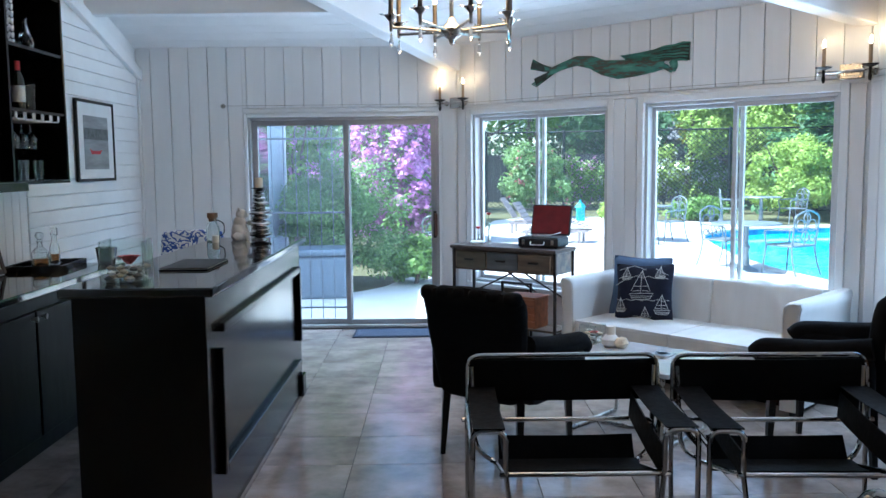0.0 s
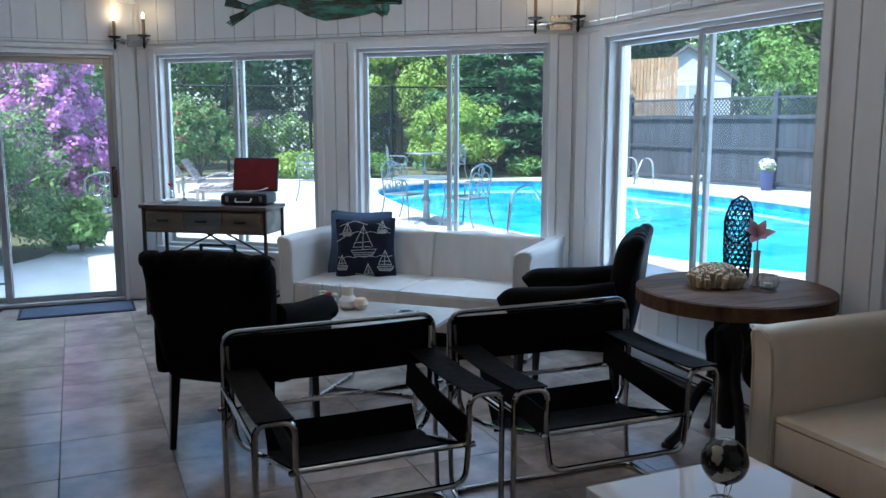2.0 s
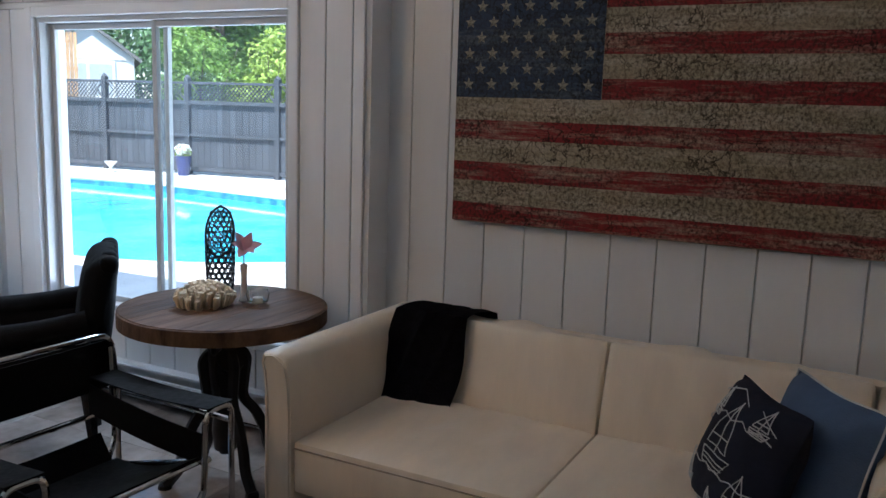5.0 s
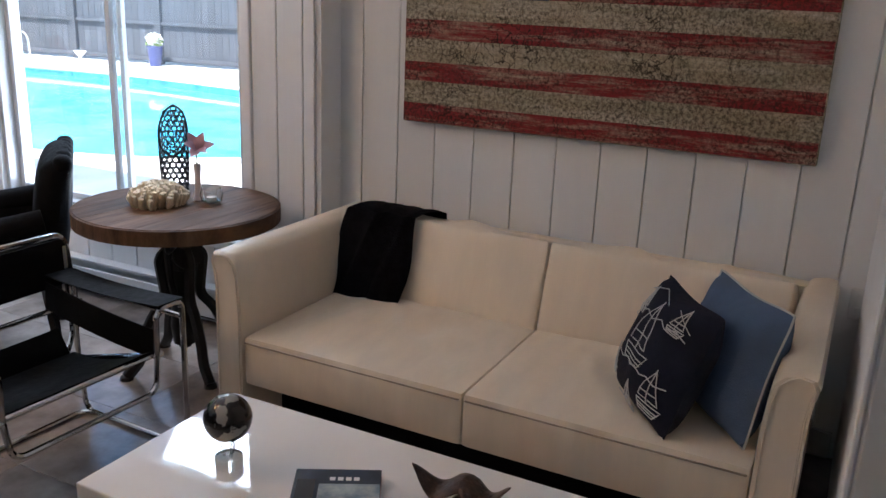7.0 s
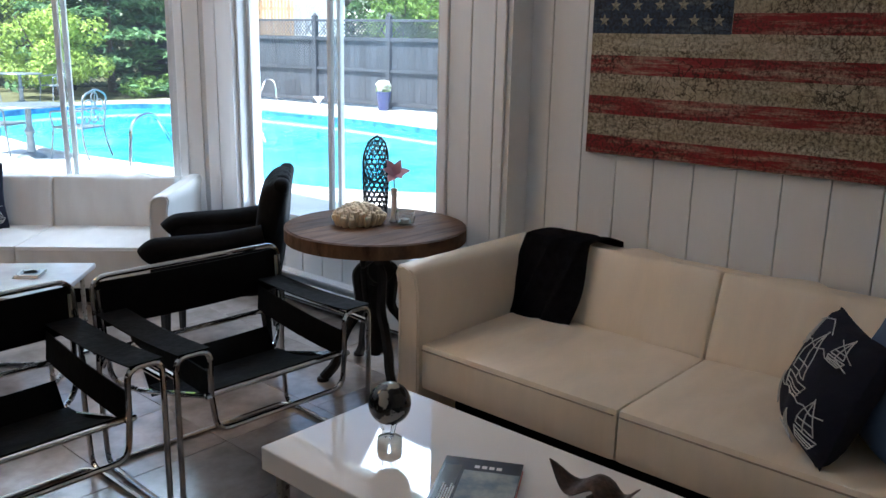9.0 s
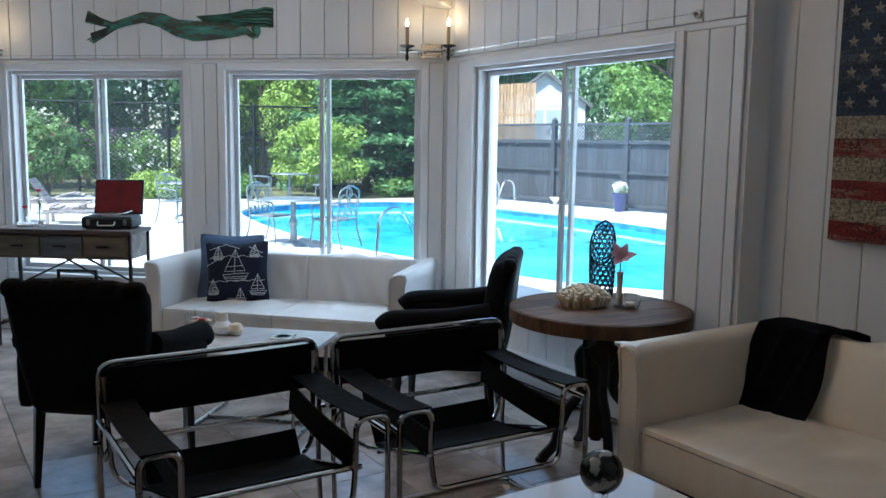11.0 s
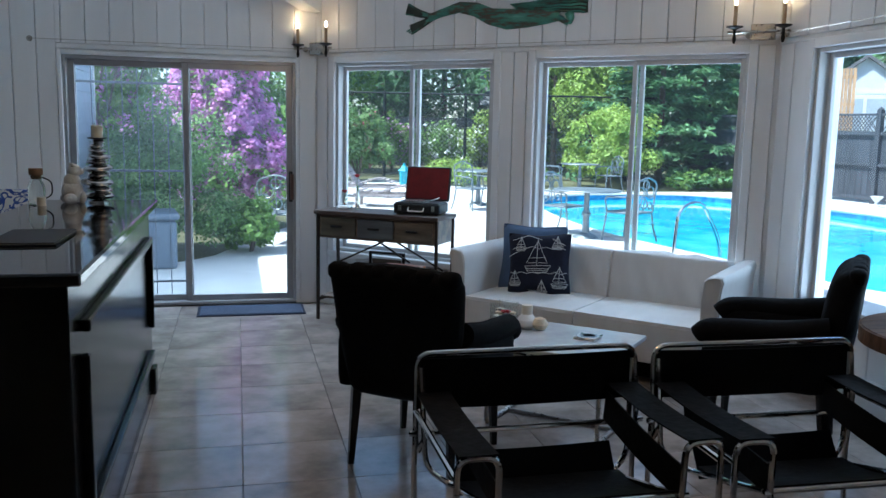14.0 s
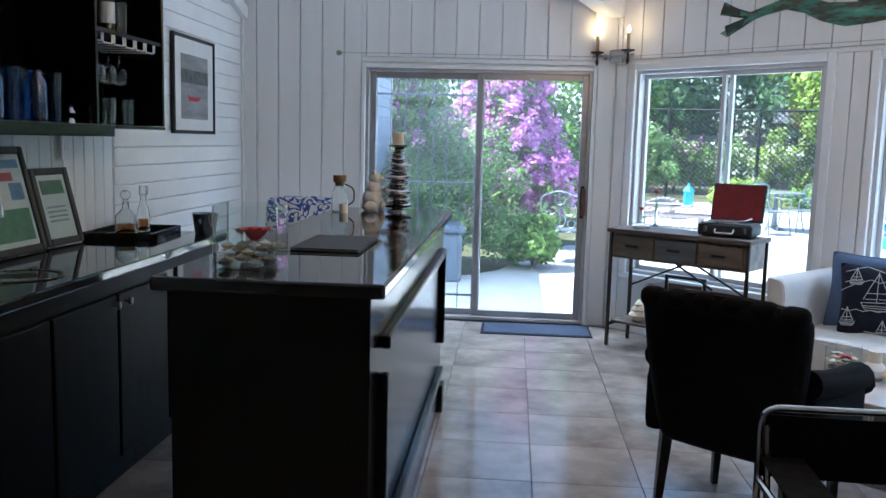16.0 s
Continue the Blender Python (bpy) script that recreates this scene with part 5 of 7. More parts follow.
def petal(bm, m, ln, w):
    n = 5
    rows = []
    for i in range(n + 1):
        t = i / n
        hw = w * math.sin(math.pi * min(0.97, 0.12 + 0.85 * t)) * 0.5
        z = 0.25 * ln * math.sin(t * 2.2)
        rows.append([bm.verts.new(m @ Vector((ln * t, -hw, z + 0.15 * hw))), bm.verts.new(m @ Vector((ln * t, 0, z))), bm.verts.new(m @ Vector((ln * t, hw, z + 0.15 * hw)))])
    for a, b in zip(rows, rows[1:]):
        for k in range(2):
            bm.faces.new((a[k], a[k + 1], b[k + 1], b[k]))


fv = thing("flower_vase", pose(2.375, 4.01, RT_Z) @ Matrix.Scale(0.88, 4), "pale pink lily in a slim bud vase", "vase")
part("vase", nlathe([(0.026, 0), (0.028, 0.004), (0.018, 0.02), (0.015, 0.12), (0.019, 0.185), (0.016, 0.185), (0.012, 0.12), (0.012, 0.02), (0, 0.012)], 18, close=False), mat("blush_glaze", (0.66, 0.58, 0.55), 0.3, var=0.1, scale=8), fv, smooth=True)
fl = part("stem", ntube([(0, 0, 0.02), (0.0, 0.0, 0.22), (-0.01, -0.01, 0.255)], 0.004, 6), STEMG, fv)
for i in range(6):
    bm = bmesh.new()
    petal(bm, pose(-0.012, -0.012, 0.255) @ pose(0, 0, 0, 50, 0, -40) @ pose(0, 0, 0, 0, -25 - 12 * (i % 2), 60 * i), 0.098, 0.052)
    part("petal", bm, PETAL, fv, "pale pink petal", smooth=True)
tl = thing("tealight_holder", pose(2.365, 3.925, RT_Z), "round clear glass tealight holder", "candle holder")
part("bowl", nlathe([(0.02, 0), (0.044, 0.012), (0.05, 0.04), (0.042, 0.068), (0.039, 0.068), (0.046, 0.04), (0.04, 0.015), (0.0, 0.008)], 24, close=False), CLEAR, tl, smooth=True)
WAX = mat("ivory_wax", (0.70, 0.65, 0.54), 0.55, var=0.06, scale=10)
part("candle", nlathe([(0.022, 0.010), (0.022, 0.028), (0, 0.028)], 16), WAX, tl)

# ---- coffee table things ----
GLOBE_D = bpy.data.materials.new("black_globe_with_silver_land")
GLOBE_D.use_nodes = True
_nt = GLOBE_D.node_tree
_b = _nt.nodes["Principled BSDF"]
_tc, _no, _rp = _nt.nodes.new("ShaderNodeTexCoord"), _nt.nodes.new("ShaderNodeTexNoise"), _nt.nodes.new("ShaderNodeValToRGB")
_no.inputs["Scale"].default_value, _no.inputs["Detail"].default_value = 17.0, 7
_nt.links.new(_tc.outputs["Object"], _no.inputs["Vector"])
_rp.color_ramp.elements[0].position, _rp.color_ramp.elements[1].position = 0.53, 0.55
_rp.color_ramp.elements[0].color, _rp.color_ramp.elements[1].color = (0.008, 0.008, 0.009, 1), (0.30, 0.29, 0.27, 1)
_nt.links.new(_no.outputs["Fac"], _rp.inputs[0])
_nt.links.new(_rp.outputs[0], _b.inputs["Base Color"])
_b.inputs["Roughness"].default_value = 0.12
CT_Z = 0.478
gb = thing("desk_globe", pose(1.085, 2.745, CT_Z), "black and silver globe on a clear acrylic stand", "globe")
bm = bmesh.new()
bmesh.ops.create_uvsphere(bm, u_segments=32, v_segments=20, radius=0.062)
bmesh.ops.translate(bm, vec=(0, 0, 0.137), verts=bm.verts[:])
part("sphere", bm, GLOBE_D, gb, smooth=True)
part("base", nlathe([(0.036, 0), (0.036, 0.028), (0.033, 0.03), (0, 0.03)], 28), CLEAR, gb, "clear acrylic disc", smooth=True)
for i in range(3):
    a = 2.1 * i
    part("prong", ntube([(0.012 * math.cos(a), 0.012 * math.sin(a), 0.029), (0.032 * math.cos(a), 0.032 * math.sin(a), 0.086)], 0.004, 6), CLEAR, gb)

bk = thing("magazine_book", pose(1.052, 2.397, CT_Z, 0, 0, -61), "glossy paperback book with a dark blue seaside cover", "book")
part("pages", nbox(-0.105, 0.105, -0.145, 0.145, 0.002, 0.020), WAX, bk)
COVER = mat("dark_cover", (0.03, 0.045, 0.07), 0.18, var=0.3, scale=9)
part("cover", nbox(-0.108, 0.108, -0.148, 0.148, 0.020, 0.0225), COVER, bk)
part("back_cover", nbox(-0.108, 0.108, -0.148, 0.148, 0.0, 0.002), mat("red_cover", (0.45, 0.05, 0.05), 0.3, var=0.1, scale=9), bk)
part("cover_picture", nbox(-0.045, 0.106, -0.11, 0.08, 0.0226, 0.0232), mat("sea_print", (0.16, 0.27, 0.36), 0.18, var=0.35, scale=14, color2=(0.45, 0.52, 0.55)), bk)
part("cover_band", nbox(-0.10, -0.055, -0.14, 0.10, 0.0226, 0.0232), mat("black_print", (0.012, 0.012, 0.015), 0.2, var=0.2, scale=9), bk)
for i in range(5):
    part("text_bar", nbox(-0.085 + 0.007 * i, -0.081 + 0.007 * i, -0.11, 0.0 - 0.012 * (i % 3), 0.0233, 0.0237), PLASTIC, bk)
for i in range(4):
    part("text_bar", nbox(-0.02 + 0.02 * i, -0.006 + 0.02 * i, 0.095, 0.11, 0.0233, 0.0237), PLASTIC, bk)

DARKBRONZE = mat("dark_bronze", (0.035, 0.024, 0.018), 0.4, metal=0.5, var=0.5, scale=25, bump=0.4, bump_scale=60, color2=(0.12, 0.07, 0.05))
bm = bmesh.new()
rows = []
for i in range(21):
    t = i / 20
    x = -0.17 + 0.34 * t
    q = abs(t - 0.5) * 2
    zc = 0.055 + 0.10 * max(0, q - 0.35) ** 1.5 + 0.02 * math.cos(q * 6)
    w = 0.075 * (1 - q ** 2.2) + 0.004 - 0.02 * math.exp(-(q / 0.12) ** 2)
    h = 0.016 * (1 - q ** 2) + 0.003
    rows.append([bm.verts.new((x, w * math.cos(a) - 0.04 * q, zc + h * math.sin(a))) for a in [2 * math.pi * k / 10 for k in range(10)]])
for a, b in zip(rows, rows[1:]):
    for k in range(10):
        bm.faces.new((a[k], a[(k + 1) % 10], b[(k + 1) % 10], b[k]))
bm.faces.new(rows[0])
bm.faces.new(rows[-1])
lathe(bm, [(0.04, 0.0), (0.038, 0.012), (0.016, 0.03), (0.014, 0.06)], 12, pose(0, -0.005, 0))
solo("whale_tail_ornament", bm, DARKBRONZE, pose(1.237, 2.144, CT_Z, 0, 0, -85) @ Matrix.Scale(0.74, 4), "dark carved whale tail ornament", "ornament", smooth=True)

# ---- textiles ----
NAVY = mat("navy_cotton", (0.012, 0.014, 0.028), 0.85, var=0.25, scale=10, bump=0.2, bump_scale=200, spec=0.2)
BLUE = mat("denim_blue_cotton", (0.085, 0.13, 0.22), 0.85, var=0.12, scale=8, bump=0.25, bump_scale=180, spec=0.2)
LINE = mat("white_print", (0.55, 0.55, 0.53), 0.8, var=0.05, scale=10)


def pillow_z(u, v, th):
    q = max(0.0, (1 - abs(u) ** 2.6) * (1 - abs(v) ** 2.6))
    return th * q ** 0.55


def pillow(m, size, th, cloth, label, print_lines=(), piping=None):
    t = thing("pillow", m, label, "pillow", "sofa pillows")
    bm = bmesh.new()
    n = 16
    grid = {}
    for side in (1, -1):
        for i in range(n + 1):
            for j in range(n + 1):
                u, v = 2 * i / n - 1, 2 * j / n - 1
                edge = i in (0, n) or j in (0, n)
                if edge and side < 0:
                    continue
                pin = 1 - 0.11 * (1 - u * u) * abs(v) ** 3 - 0.11 * (1 - v * v) * abs(u) ** 3 - 0.05 * abs(u * v) ** 6
                z = side * (pillow_z(u, v, th) + (0 if edge else 0.013 * (1 - max(abs(u), abs(v)) ** 4) * noise.noise(Vector((u * 2.5 + side, v * 2.5, size * 9)))))
                grid[(i, j, 0 if edge else side)] = bm.verts.new((u * size / 2 * pin, v * size / 2 * pin, z))
        for i in range(n):
            for j in range(n):
                bm.faces.new([grid.get((a, b, side)) or grid[(a, b, 0)] for a, b in ((i, j), (i + 1, j), (i + 1, j + 1), (i, j + 1))])
    body = part("cover", bm, cloth, t, smooth=True)
    if piping:
        pts = []
        for k in range(64):
            f = k / 16
            c, r = int(f), f - int(f)
            u, v = ((-1 + 2 * r, -1), (1, -1 + 2 * r), (1 - 2 * r, 1), (-1, 1 - 2 * r))[c]
            pin = 1 - 0.11 * (1 - u * u) * abs(v) ** 3 - 0.11 * (1 - v * v) * abs(u) ** 3 - 0.05 * abs(u * v) ** 6
            pts.append((u * size / 2 * pin, v * size / 2 * pin, 0))
        part("piping", ntube(pts, 0.004, 5, closed=True), piping, t)
    for ln in print_lines:
        pts = []
        for (x0, y0), (x1, y1) in zip(ln, ln[1:]):
            for k in range(4):
                x, y = x0 + (x1 - x0) * k / 4, y0 + (y1 - y0) * k / 4
                pts.append((x * size / 2, y * size / 2, pillow_z(x, y, th) + 0.013 * (1 - max(abs(x), abs(y)) ** 4) * noise.noise(Vector((x * 2.5 + 1, y * 2.5, size * 9))) + 0.0025))
        x, y = ln[-1]
        pts.append((x * size / 2, y * size / 2, pillow_z(x, y, th) + 0.013 * (1 - max(abs(x), abs(y)) ** 4) * noise.noise(Vector((x * 2.5 + 1, y * 2.5, size * 9))) + 0.0025))
        part("printed_line", ntube(pts, 0.002, 4), LINE, body)
    return t


def boat(cx, cy, s):
    return [[(cx - 0.42 * s, cy), (cx - 0.3 * s, cy - 0.22 * s), (cx + 0.32 * s, cy - 0.24 * s), (cx + 0.5 * s, cy + 0.02 * s), (cx - 0.42 * s, cy)],
            [(cx - 0.36 * s, cy - 0.09 * s), (cx + 0.44 * s, cy - 0.1 * s)], [(cx - 0.33 * s, cy - 0.15 * s), (cx + 0.4 * s, cy - 0.17 * s)],
            [(cx, cy), (cx + 0.03 * s, cy + 0.95 * s)], [(cx + 0.03 * s, cy + 0.9 * s), (cx - 0.36 * s, cy + 0.1 * s), (cx - 0.02 * s, cy + 0.12 * s)],
            [(cx + 0.03 * s, cy + 0.9 * s), (cx + 0.2 * s, cy + 0.5 * s), (cx + 0.38 * s, cy + 0.1 * s), (cx + 0.06 * s, cy + 0.12 * s)],
            [(cx - 0.28 * s, cy + 0.28 * s), (cx + 0.3 * s, cy + 0.3 * s)]]


PRINT = [[(-0.85 + 0.17 * i, -0.28 - 0.05 * (i % 2)) for i in range(11)], [(-0.8 + 0.2 * i, 0.42 + 0.07 * (i % 2)) for i in range(9)]] + boat(-0.55, 0.45, 0.38) + boat(0.55, 0.5, 0.36) + boat(0.1, -0.85, 0.35) + boat(-0.05, -0.1, 0.85) + boat(0.62, -0.62, 0.55) + boat(-0.72, -0.6, 0.4) + [[(-0.8, 0.7), (-0.3, 0.85), (0.1, 0.7)], [(0.4, 0.75), (0.8, 0.55)], [(-0.9, 0.2), (-0.6, 0.35)], [(-0.3, -0.82), (0.1, -0.85)]]
sp_ = SOFA1.matrix_world


def on_sofa1(s_along, front, z, lean, yaw, spin=0.0):
    """A pillow standing on the white sofa, leaning on its back."""
    return sp_ @ Matrix.Translation((s_along, front, z)) @ Matrix.Rotation(radians(yaw), 4, 'Z') @ Matrix.Rotation(radians(90 - lean), 4, 'X') @ Matrix.Rotation(radians(spin), 4, 'Z')


pillow(on_sofa1(-0.54, 0.50, 0.632, 14, 12), 0.48, 0.085, BLUE, "denim blue pillow with white piping on the white sofa", piping=BLUE)
pillow(on_sofa1(-0.425, 0.375, 0.612, 16, 20, 2), 0.45, 0.085, NAVY, "navy pillow printed with white sailing boats on the white sofa", PRINT)
sq_ = SOFA2.matrix_world


def on_sofa2(s_along, front, z, lean, yaw, spin=0.0):
    return sq_ @ Matrix.Translation((s_along, front, z)) @ Matrix.Rotation(radians(yaw), 4, 'Z') @ Matrix.Rotation(radians(90 - lean), 4, 'X') @ Matrix.Rotation(radians(spin), 4, 'Z')


def set_down(bx, by, ax, ay, size, lean, z):
    """A pillow standing on its lower edge, which runs from (bx, by) along (ax, ay), leaning back."""
    ex = Vector((ax, ay, 0)).normalized()
    pr = Vector((-ex.y, ex.x, 0))
    pr = -pr if pr.y > 0 else pr
    up = Vector((0, 0, 1)) * math.cos(radians(lean)) + pr * math.sin(radians(lean))
    n = ex.cross(up)
    c = Vector((bx, by, z)) + ex * size / 2 + up * size / 2
    return Matrix(((ex.x, up.x, n.x, c.x), (ex.y, up.y, n.y, c.y), (ex.z, up.z, n.z, c.z), (0, 0, 0, 1)))


pillow(set_down(2.295, 1.837, -0.80, -0.60, 0.43, 13, 0.434), 0.445, 0.10, BLUE, "denim blue pillow with white piping on the cream sofa", piping=LINE)
pillow(set_down(2.223, 2.027, -0.828, -0.561, 0.41, 20, 0.434), 0.43, 0.10, NAVY, "navy pillow printed with white sailing boats on the cream sofa", PRINT)

THROW = mat("black_knit", (0.010, 0.009, 0.013), 0.95, var=0.4, scale=30, bump=0.6, bump_scale=150, spec=0.1)
bm = bmesh.new()
nu, nv = 14, 26
rows = []
for j in range(nv + 1):
    t = j / nv
    d = t * 0.87                                     # distance along the cloth, from behind the back to the seat
    if d < 0.10:
        y, z = 0.965, 0.665 + d
    elif d < 0.30:
        q = (d - 0.10) / 0.20
        y, z = 0.965 - 0.255 * q, 0.765 + 0.025 * q + 0.015 * math.sin(math.pi * q)
    else:
        q = (d - 0.30) / 0.52
        y, z = 0.71 - 0.12 * q, 0.79 - 0.34 * q
    skew = -0.012 * t
    rows.append([bm.verts.new((-0.895 + 0.335 * (i / nu) + skew + 0.012 * math.sin(t * 9 + i), y - 0.010 - 0.012 * math.sin(i * 1.1 + t * 4) * (1 if d > 0.3 else 0.3), z + 0.004 * math.sin(i * 1.7))) for i in range(nu + 1)])
for a, b in zip(rows, rows[1:]):
    for i in range(nu):
        bm.faces.new((a[i], a[i + 1], b[i + 1], b[i]))
bmesh.ops.solidify(bm, geom=bm.faces[:], thickness=0.014)
solo("throw_blanket", bm, THROW, SOFA2.matrix_world, "black knitted throw draped over the sofa back", "blanket", smooth=True)

MATC = mat("blue_grey_doormat", (0.045, 0.06, 0.10), 0.95, var=0.3, scale=40, bump=0.6, bump_scale=220)
dm = thing("doormat", I4, "dark blue ribbed doormat inside the sliding door", "mat")
part("mat_surface", nbox(-0.905, -0.085, 8.185, 8.54, 0.0, 0.014, 0.004), MATC, dm)
part("border", nbox(-0.925, -0.065, 8.165, 8.56, 0.0, 0.008, 0.003), NAVY, dm)

# ---- flag painting ----
def worn(name, base, dark, light, seed, amount=0.5):
    """Old paint on canvas: streaks along the stripes, speckled grime and branching cracks."""
    m = bpy.data.materials.new(name)
    m.use_nodes = True
    nt = m.node_tree
    nd, lk = nt.nodes, nt.links
    b = nd["Principled BSDF"]
    b.inputs["Roughness"].default_value = 0.6
    b.inputs["Specular IOR Level"].default_value = 0.25
    tc = nd.new("ShaderNodeTexCoord")
    mp = nd.new("ShaderNodeMapping")
    mp.inputs["Location"].default_value = (seed, seed * 0.7, 0)
    lk.new(tc.outputs["Object"], mp.inputs[0])

    def noise_tex(scale, detail, rough, stretch=(1, 1, 1), warp=0.0):
        st = nd.new("ShaderNodeMapping")
        st.inputs["Scale"].default_value = stretch
        lk.new(mp.outputs[0], st.inputs[0])
        n = nd.new("ShaderNodeTexNoise")
        n.inputs["Scale"].default_value, n.inputs["Detail"].default_value = scale, detail
        n.inputs["Roughness"].default_value, n.inputs["Distortion"].default_value = rough, warp
        lk.new(st.outputs[0], n.inputs["Vector"])
        return n

    def ramp(src, p0, p1, c0=(0, 0, 0, 1), c1=(1, 1, 1, 1)):
        r = nd.new("ShaderNodeValToRGB")
        r.color_ramp.elements[0].position, r.color_ramp.elements[1].position = p0, p1
        r.color_ramp.elements[0].color, r.color_ramp.elements[1].color = c0, c1
        lk.new(src, r.inputs[0])
        return r.outputs[0]

    def blend(fac, a, colour):
        mx = nd.new("ShaderNodeMix")
        mx.data_type = 'RGBA'
        lk.new(fac, mx.inputs["Factor"])
        lk.new(a, mx.inputs["A"])
        mx.inputs["B"].default_value = (*colour, 1)
        return mx.outputs["Result"]

    def times(a, c):
        q = nd.new("ShaderNodeMath")
        q.operation = 'MULTIPLY'
        lk.new(a, q.inputs[0])
        lk.new(c, q.inputs[1])
        return q.outputs[0]

    streak = noise_tex(10, 10, 0.78, (1, 0.20, 2.0))
    col = ramp(streak.outputs["Fac"], 0.42 + 0.1 * (1 - amount), 0.64, (*base, 1), (*light, 1))
    grime = noise_tex(70, 10, 0.75)
    where = noise_tex(3.2, 4, 0.6, (1, 0.6, 1.4))
    spots = times(ramp(grime.outputs["Fac"], 0.42, 0.60), ramp(where.outputs["Fac"], 0.22, 0.52))
    col = blend(spots, col, dark)
    warp = noise_tex(6, 4, 0.6)
    wv = nd.new("ShaderNodeVectorMath")
    wv.operation = 'MULTIPLY_ADD'
    wv.inputs[1].default_value = (0.25, 0.25, 0.25)
    lk.new(warp.outputs["Color"], wv.inputs[0])
    lk.new(mp.outputs[0], wv.inputs[2])
    vo = nd.new("ShaderNodeTexVoronoi")
    vo.feature = 'DISTANCE_TO_EDGE'
    vo.inputs["Scale"].default_value = 15.0
    lk.new(wv.outputs[0], vo.inputs["Vector"])
    patch = noise_tex(2.6, 3, 0.6)
    cracks = times(ramp(vo.outputs["Distance"], 0.008, 0.05, (1, 1, 1, 1), (0, 0, 0, 1)), ramp(patch.outputs["Fac"], 0.44, 0.58))
    col = blend(cracks, col, tuple(c * 0.45 for c in dark))
    lk.new(col, b.inputs["Base Color"])
    bp = nd.new("ShaderNodeBump")
    bp.inputs["Strength"].default_value, bp.inputs["Distance"].default_value = 0.25, 0.004
    lk.new(grime.outputs["Fac"], bp.inputs["Height"])
    lk.new(bp.outputs[0], b.inputs["Normal"])
    return m


F_CREAM = worn("worn_cream_paint", (0.36, 0.315, 0.215), (0.075, 0.058, 0.036), (0.56, 0.50, 0.39), 0.0, 0.6)
F_RED = worn("worn_red_paint", (0.25, 0.018, 0.022), (0.055, 0.014, 0.012), (0.42, 0.34, 0.25), 3.0, 0.5)
F_BLUE = worn("worn_blue_paint", (0.030, 0.055, 0.105), (0.014, 0.02, 0.03), (0.12, 0.145, 0.165), 7.0, 0.3)
F_STAR = worn("worn_star_paint", (0.34, 0.32, 0.25), (0.09, 0.085, 0.065), (0.44, 0.41, 0.34), 11.0)
fy0, fy1, fz0, fh = 3.258, 1.552, 1.136, 0.0885
fp = thing("flag_painting", I4, "large canvas painting of a weathered stars and stripes flag", "painting")
part("canvas", nbox(2.872, 2.918, fy1, fy0, fz0, fz0 + 13 * fh, 0.004, 2), F_CREAM, fp)
cy = fy0 - 0.648
for i in range(0, 13, 2):
    y_hi = cy if i >= 6 else fy0 - 0.002
    part("stripe", nbox(2.8705, 2.8725, fy1 + 0.004, y_hi, fz0 + i * fh + 0.004, fz0 + (i + 1) * fh - 0.004), F_RED, fp)
part("canton", nbox(2.8700, 2.8725, cy + 0.002, fy0 - 0.002, fz0 + 6 * fh + 0.002, fz0 + 13 * fh - 0.002), F_BLUE, fp)
bm = bmesh.new()
prism(bm, [((0.027 if k % 2 == 0 else 0.0115) * math.sin(math.pi * k / 5), (0.027 if k % 2 == 0 else 0.0115) * math.cos(math.pi * k / 5)) for k in range(10)], 0, 0.0015)
star_me = mesh_of(bm, "star", F_STAR)
for r in range(9):
    cnt = 6 if r % 2 == 0 else 5
    for c in range(cnt):
        st = new("star", star_me)
        st.parent = fp
        st.matrix_local = pose(2.8699, fy0 - 0.06 - (c + (0 if cnt == 6 else 0.5)) * 0.106, fz0 + 13 * fh - 0.055 - r * 0.0635, 90, 0, -90)

# ---- carved wall figure, lamps, wire ----
TEAL = mat("verdigris_paint", (0.06, 0.20, 0.15), 0.7, var=0.4, scale=9, bump=0.5, bump_scale=35, color2=(0.14, 0.36, 0.27), stretch=(0.5, 1, 2))
TEAL.node_tree.nodes["Color Ramp"].color_ramp.elements.new(0.42).color = (0.085, 0.05, 0.03, 1)
TEAL.node_tree.nodes["Color Ramp"].color_ramp.elements.new(0.49).color = (0.06, 0.19, 0.145, 1)


def ribbon(bm, pts, depth=0.035):
    """A carved band: centre (s, z), half width; bulging towards the room."""
    rows = []
    n = len(pts)
    for i, (s, z, w) in enumerate(pts):
        a, b = pts[max(0, i - 1)], pts[min(n - 1, i + 1)]
        d = Vector((b[0] - a[0], b[1] - a[1])).normalized()
        nx, nz = -d.y, d.x
        rows.append([bm.verts.new((s + nx * w * q, -depth * (1 - q * q) ** 0.5 * min(1, w / 0.03) - 0.002, z + nz * w * q)) for q in (-1, -0.75, -0.4, 0, 0.4, 0.75, 1)])
    for a, b in zip(rows, rows[1:]):
        for k in range(6):
            bm.faces.new((a[k], a[k + 1], b[k + 1], b[k]))


def bezier(p, n=14):
    out = []
    for i in range(n + 1):
        t = i / n * (len(p) - 1)
        k = min(int(t), len(p) - 2)
        f = t - k
        f = f * f * (3 - 2 * f)
        out.append(tuple(p[k][j] * (1 - f) + p[k + 1][j] * f for j in range(3)))
    return out


bm = bmesh.new()
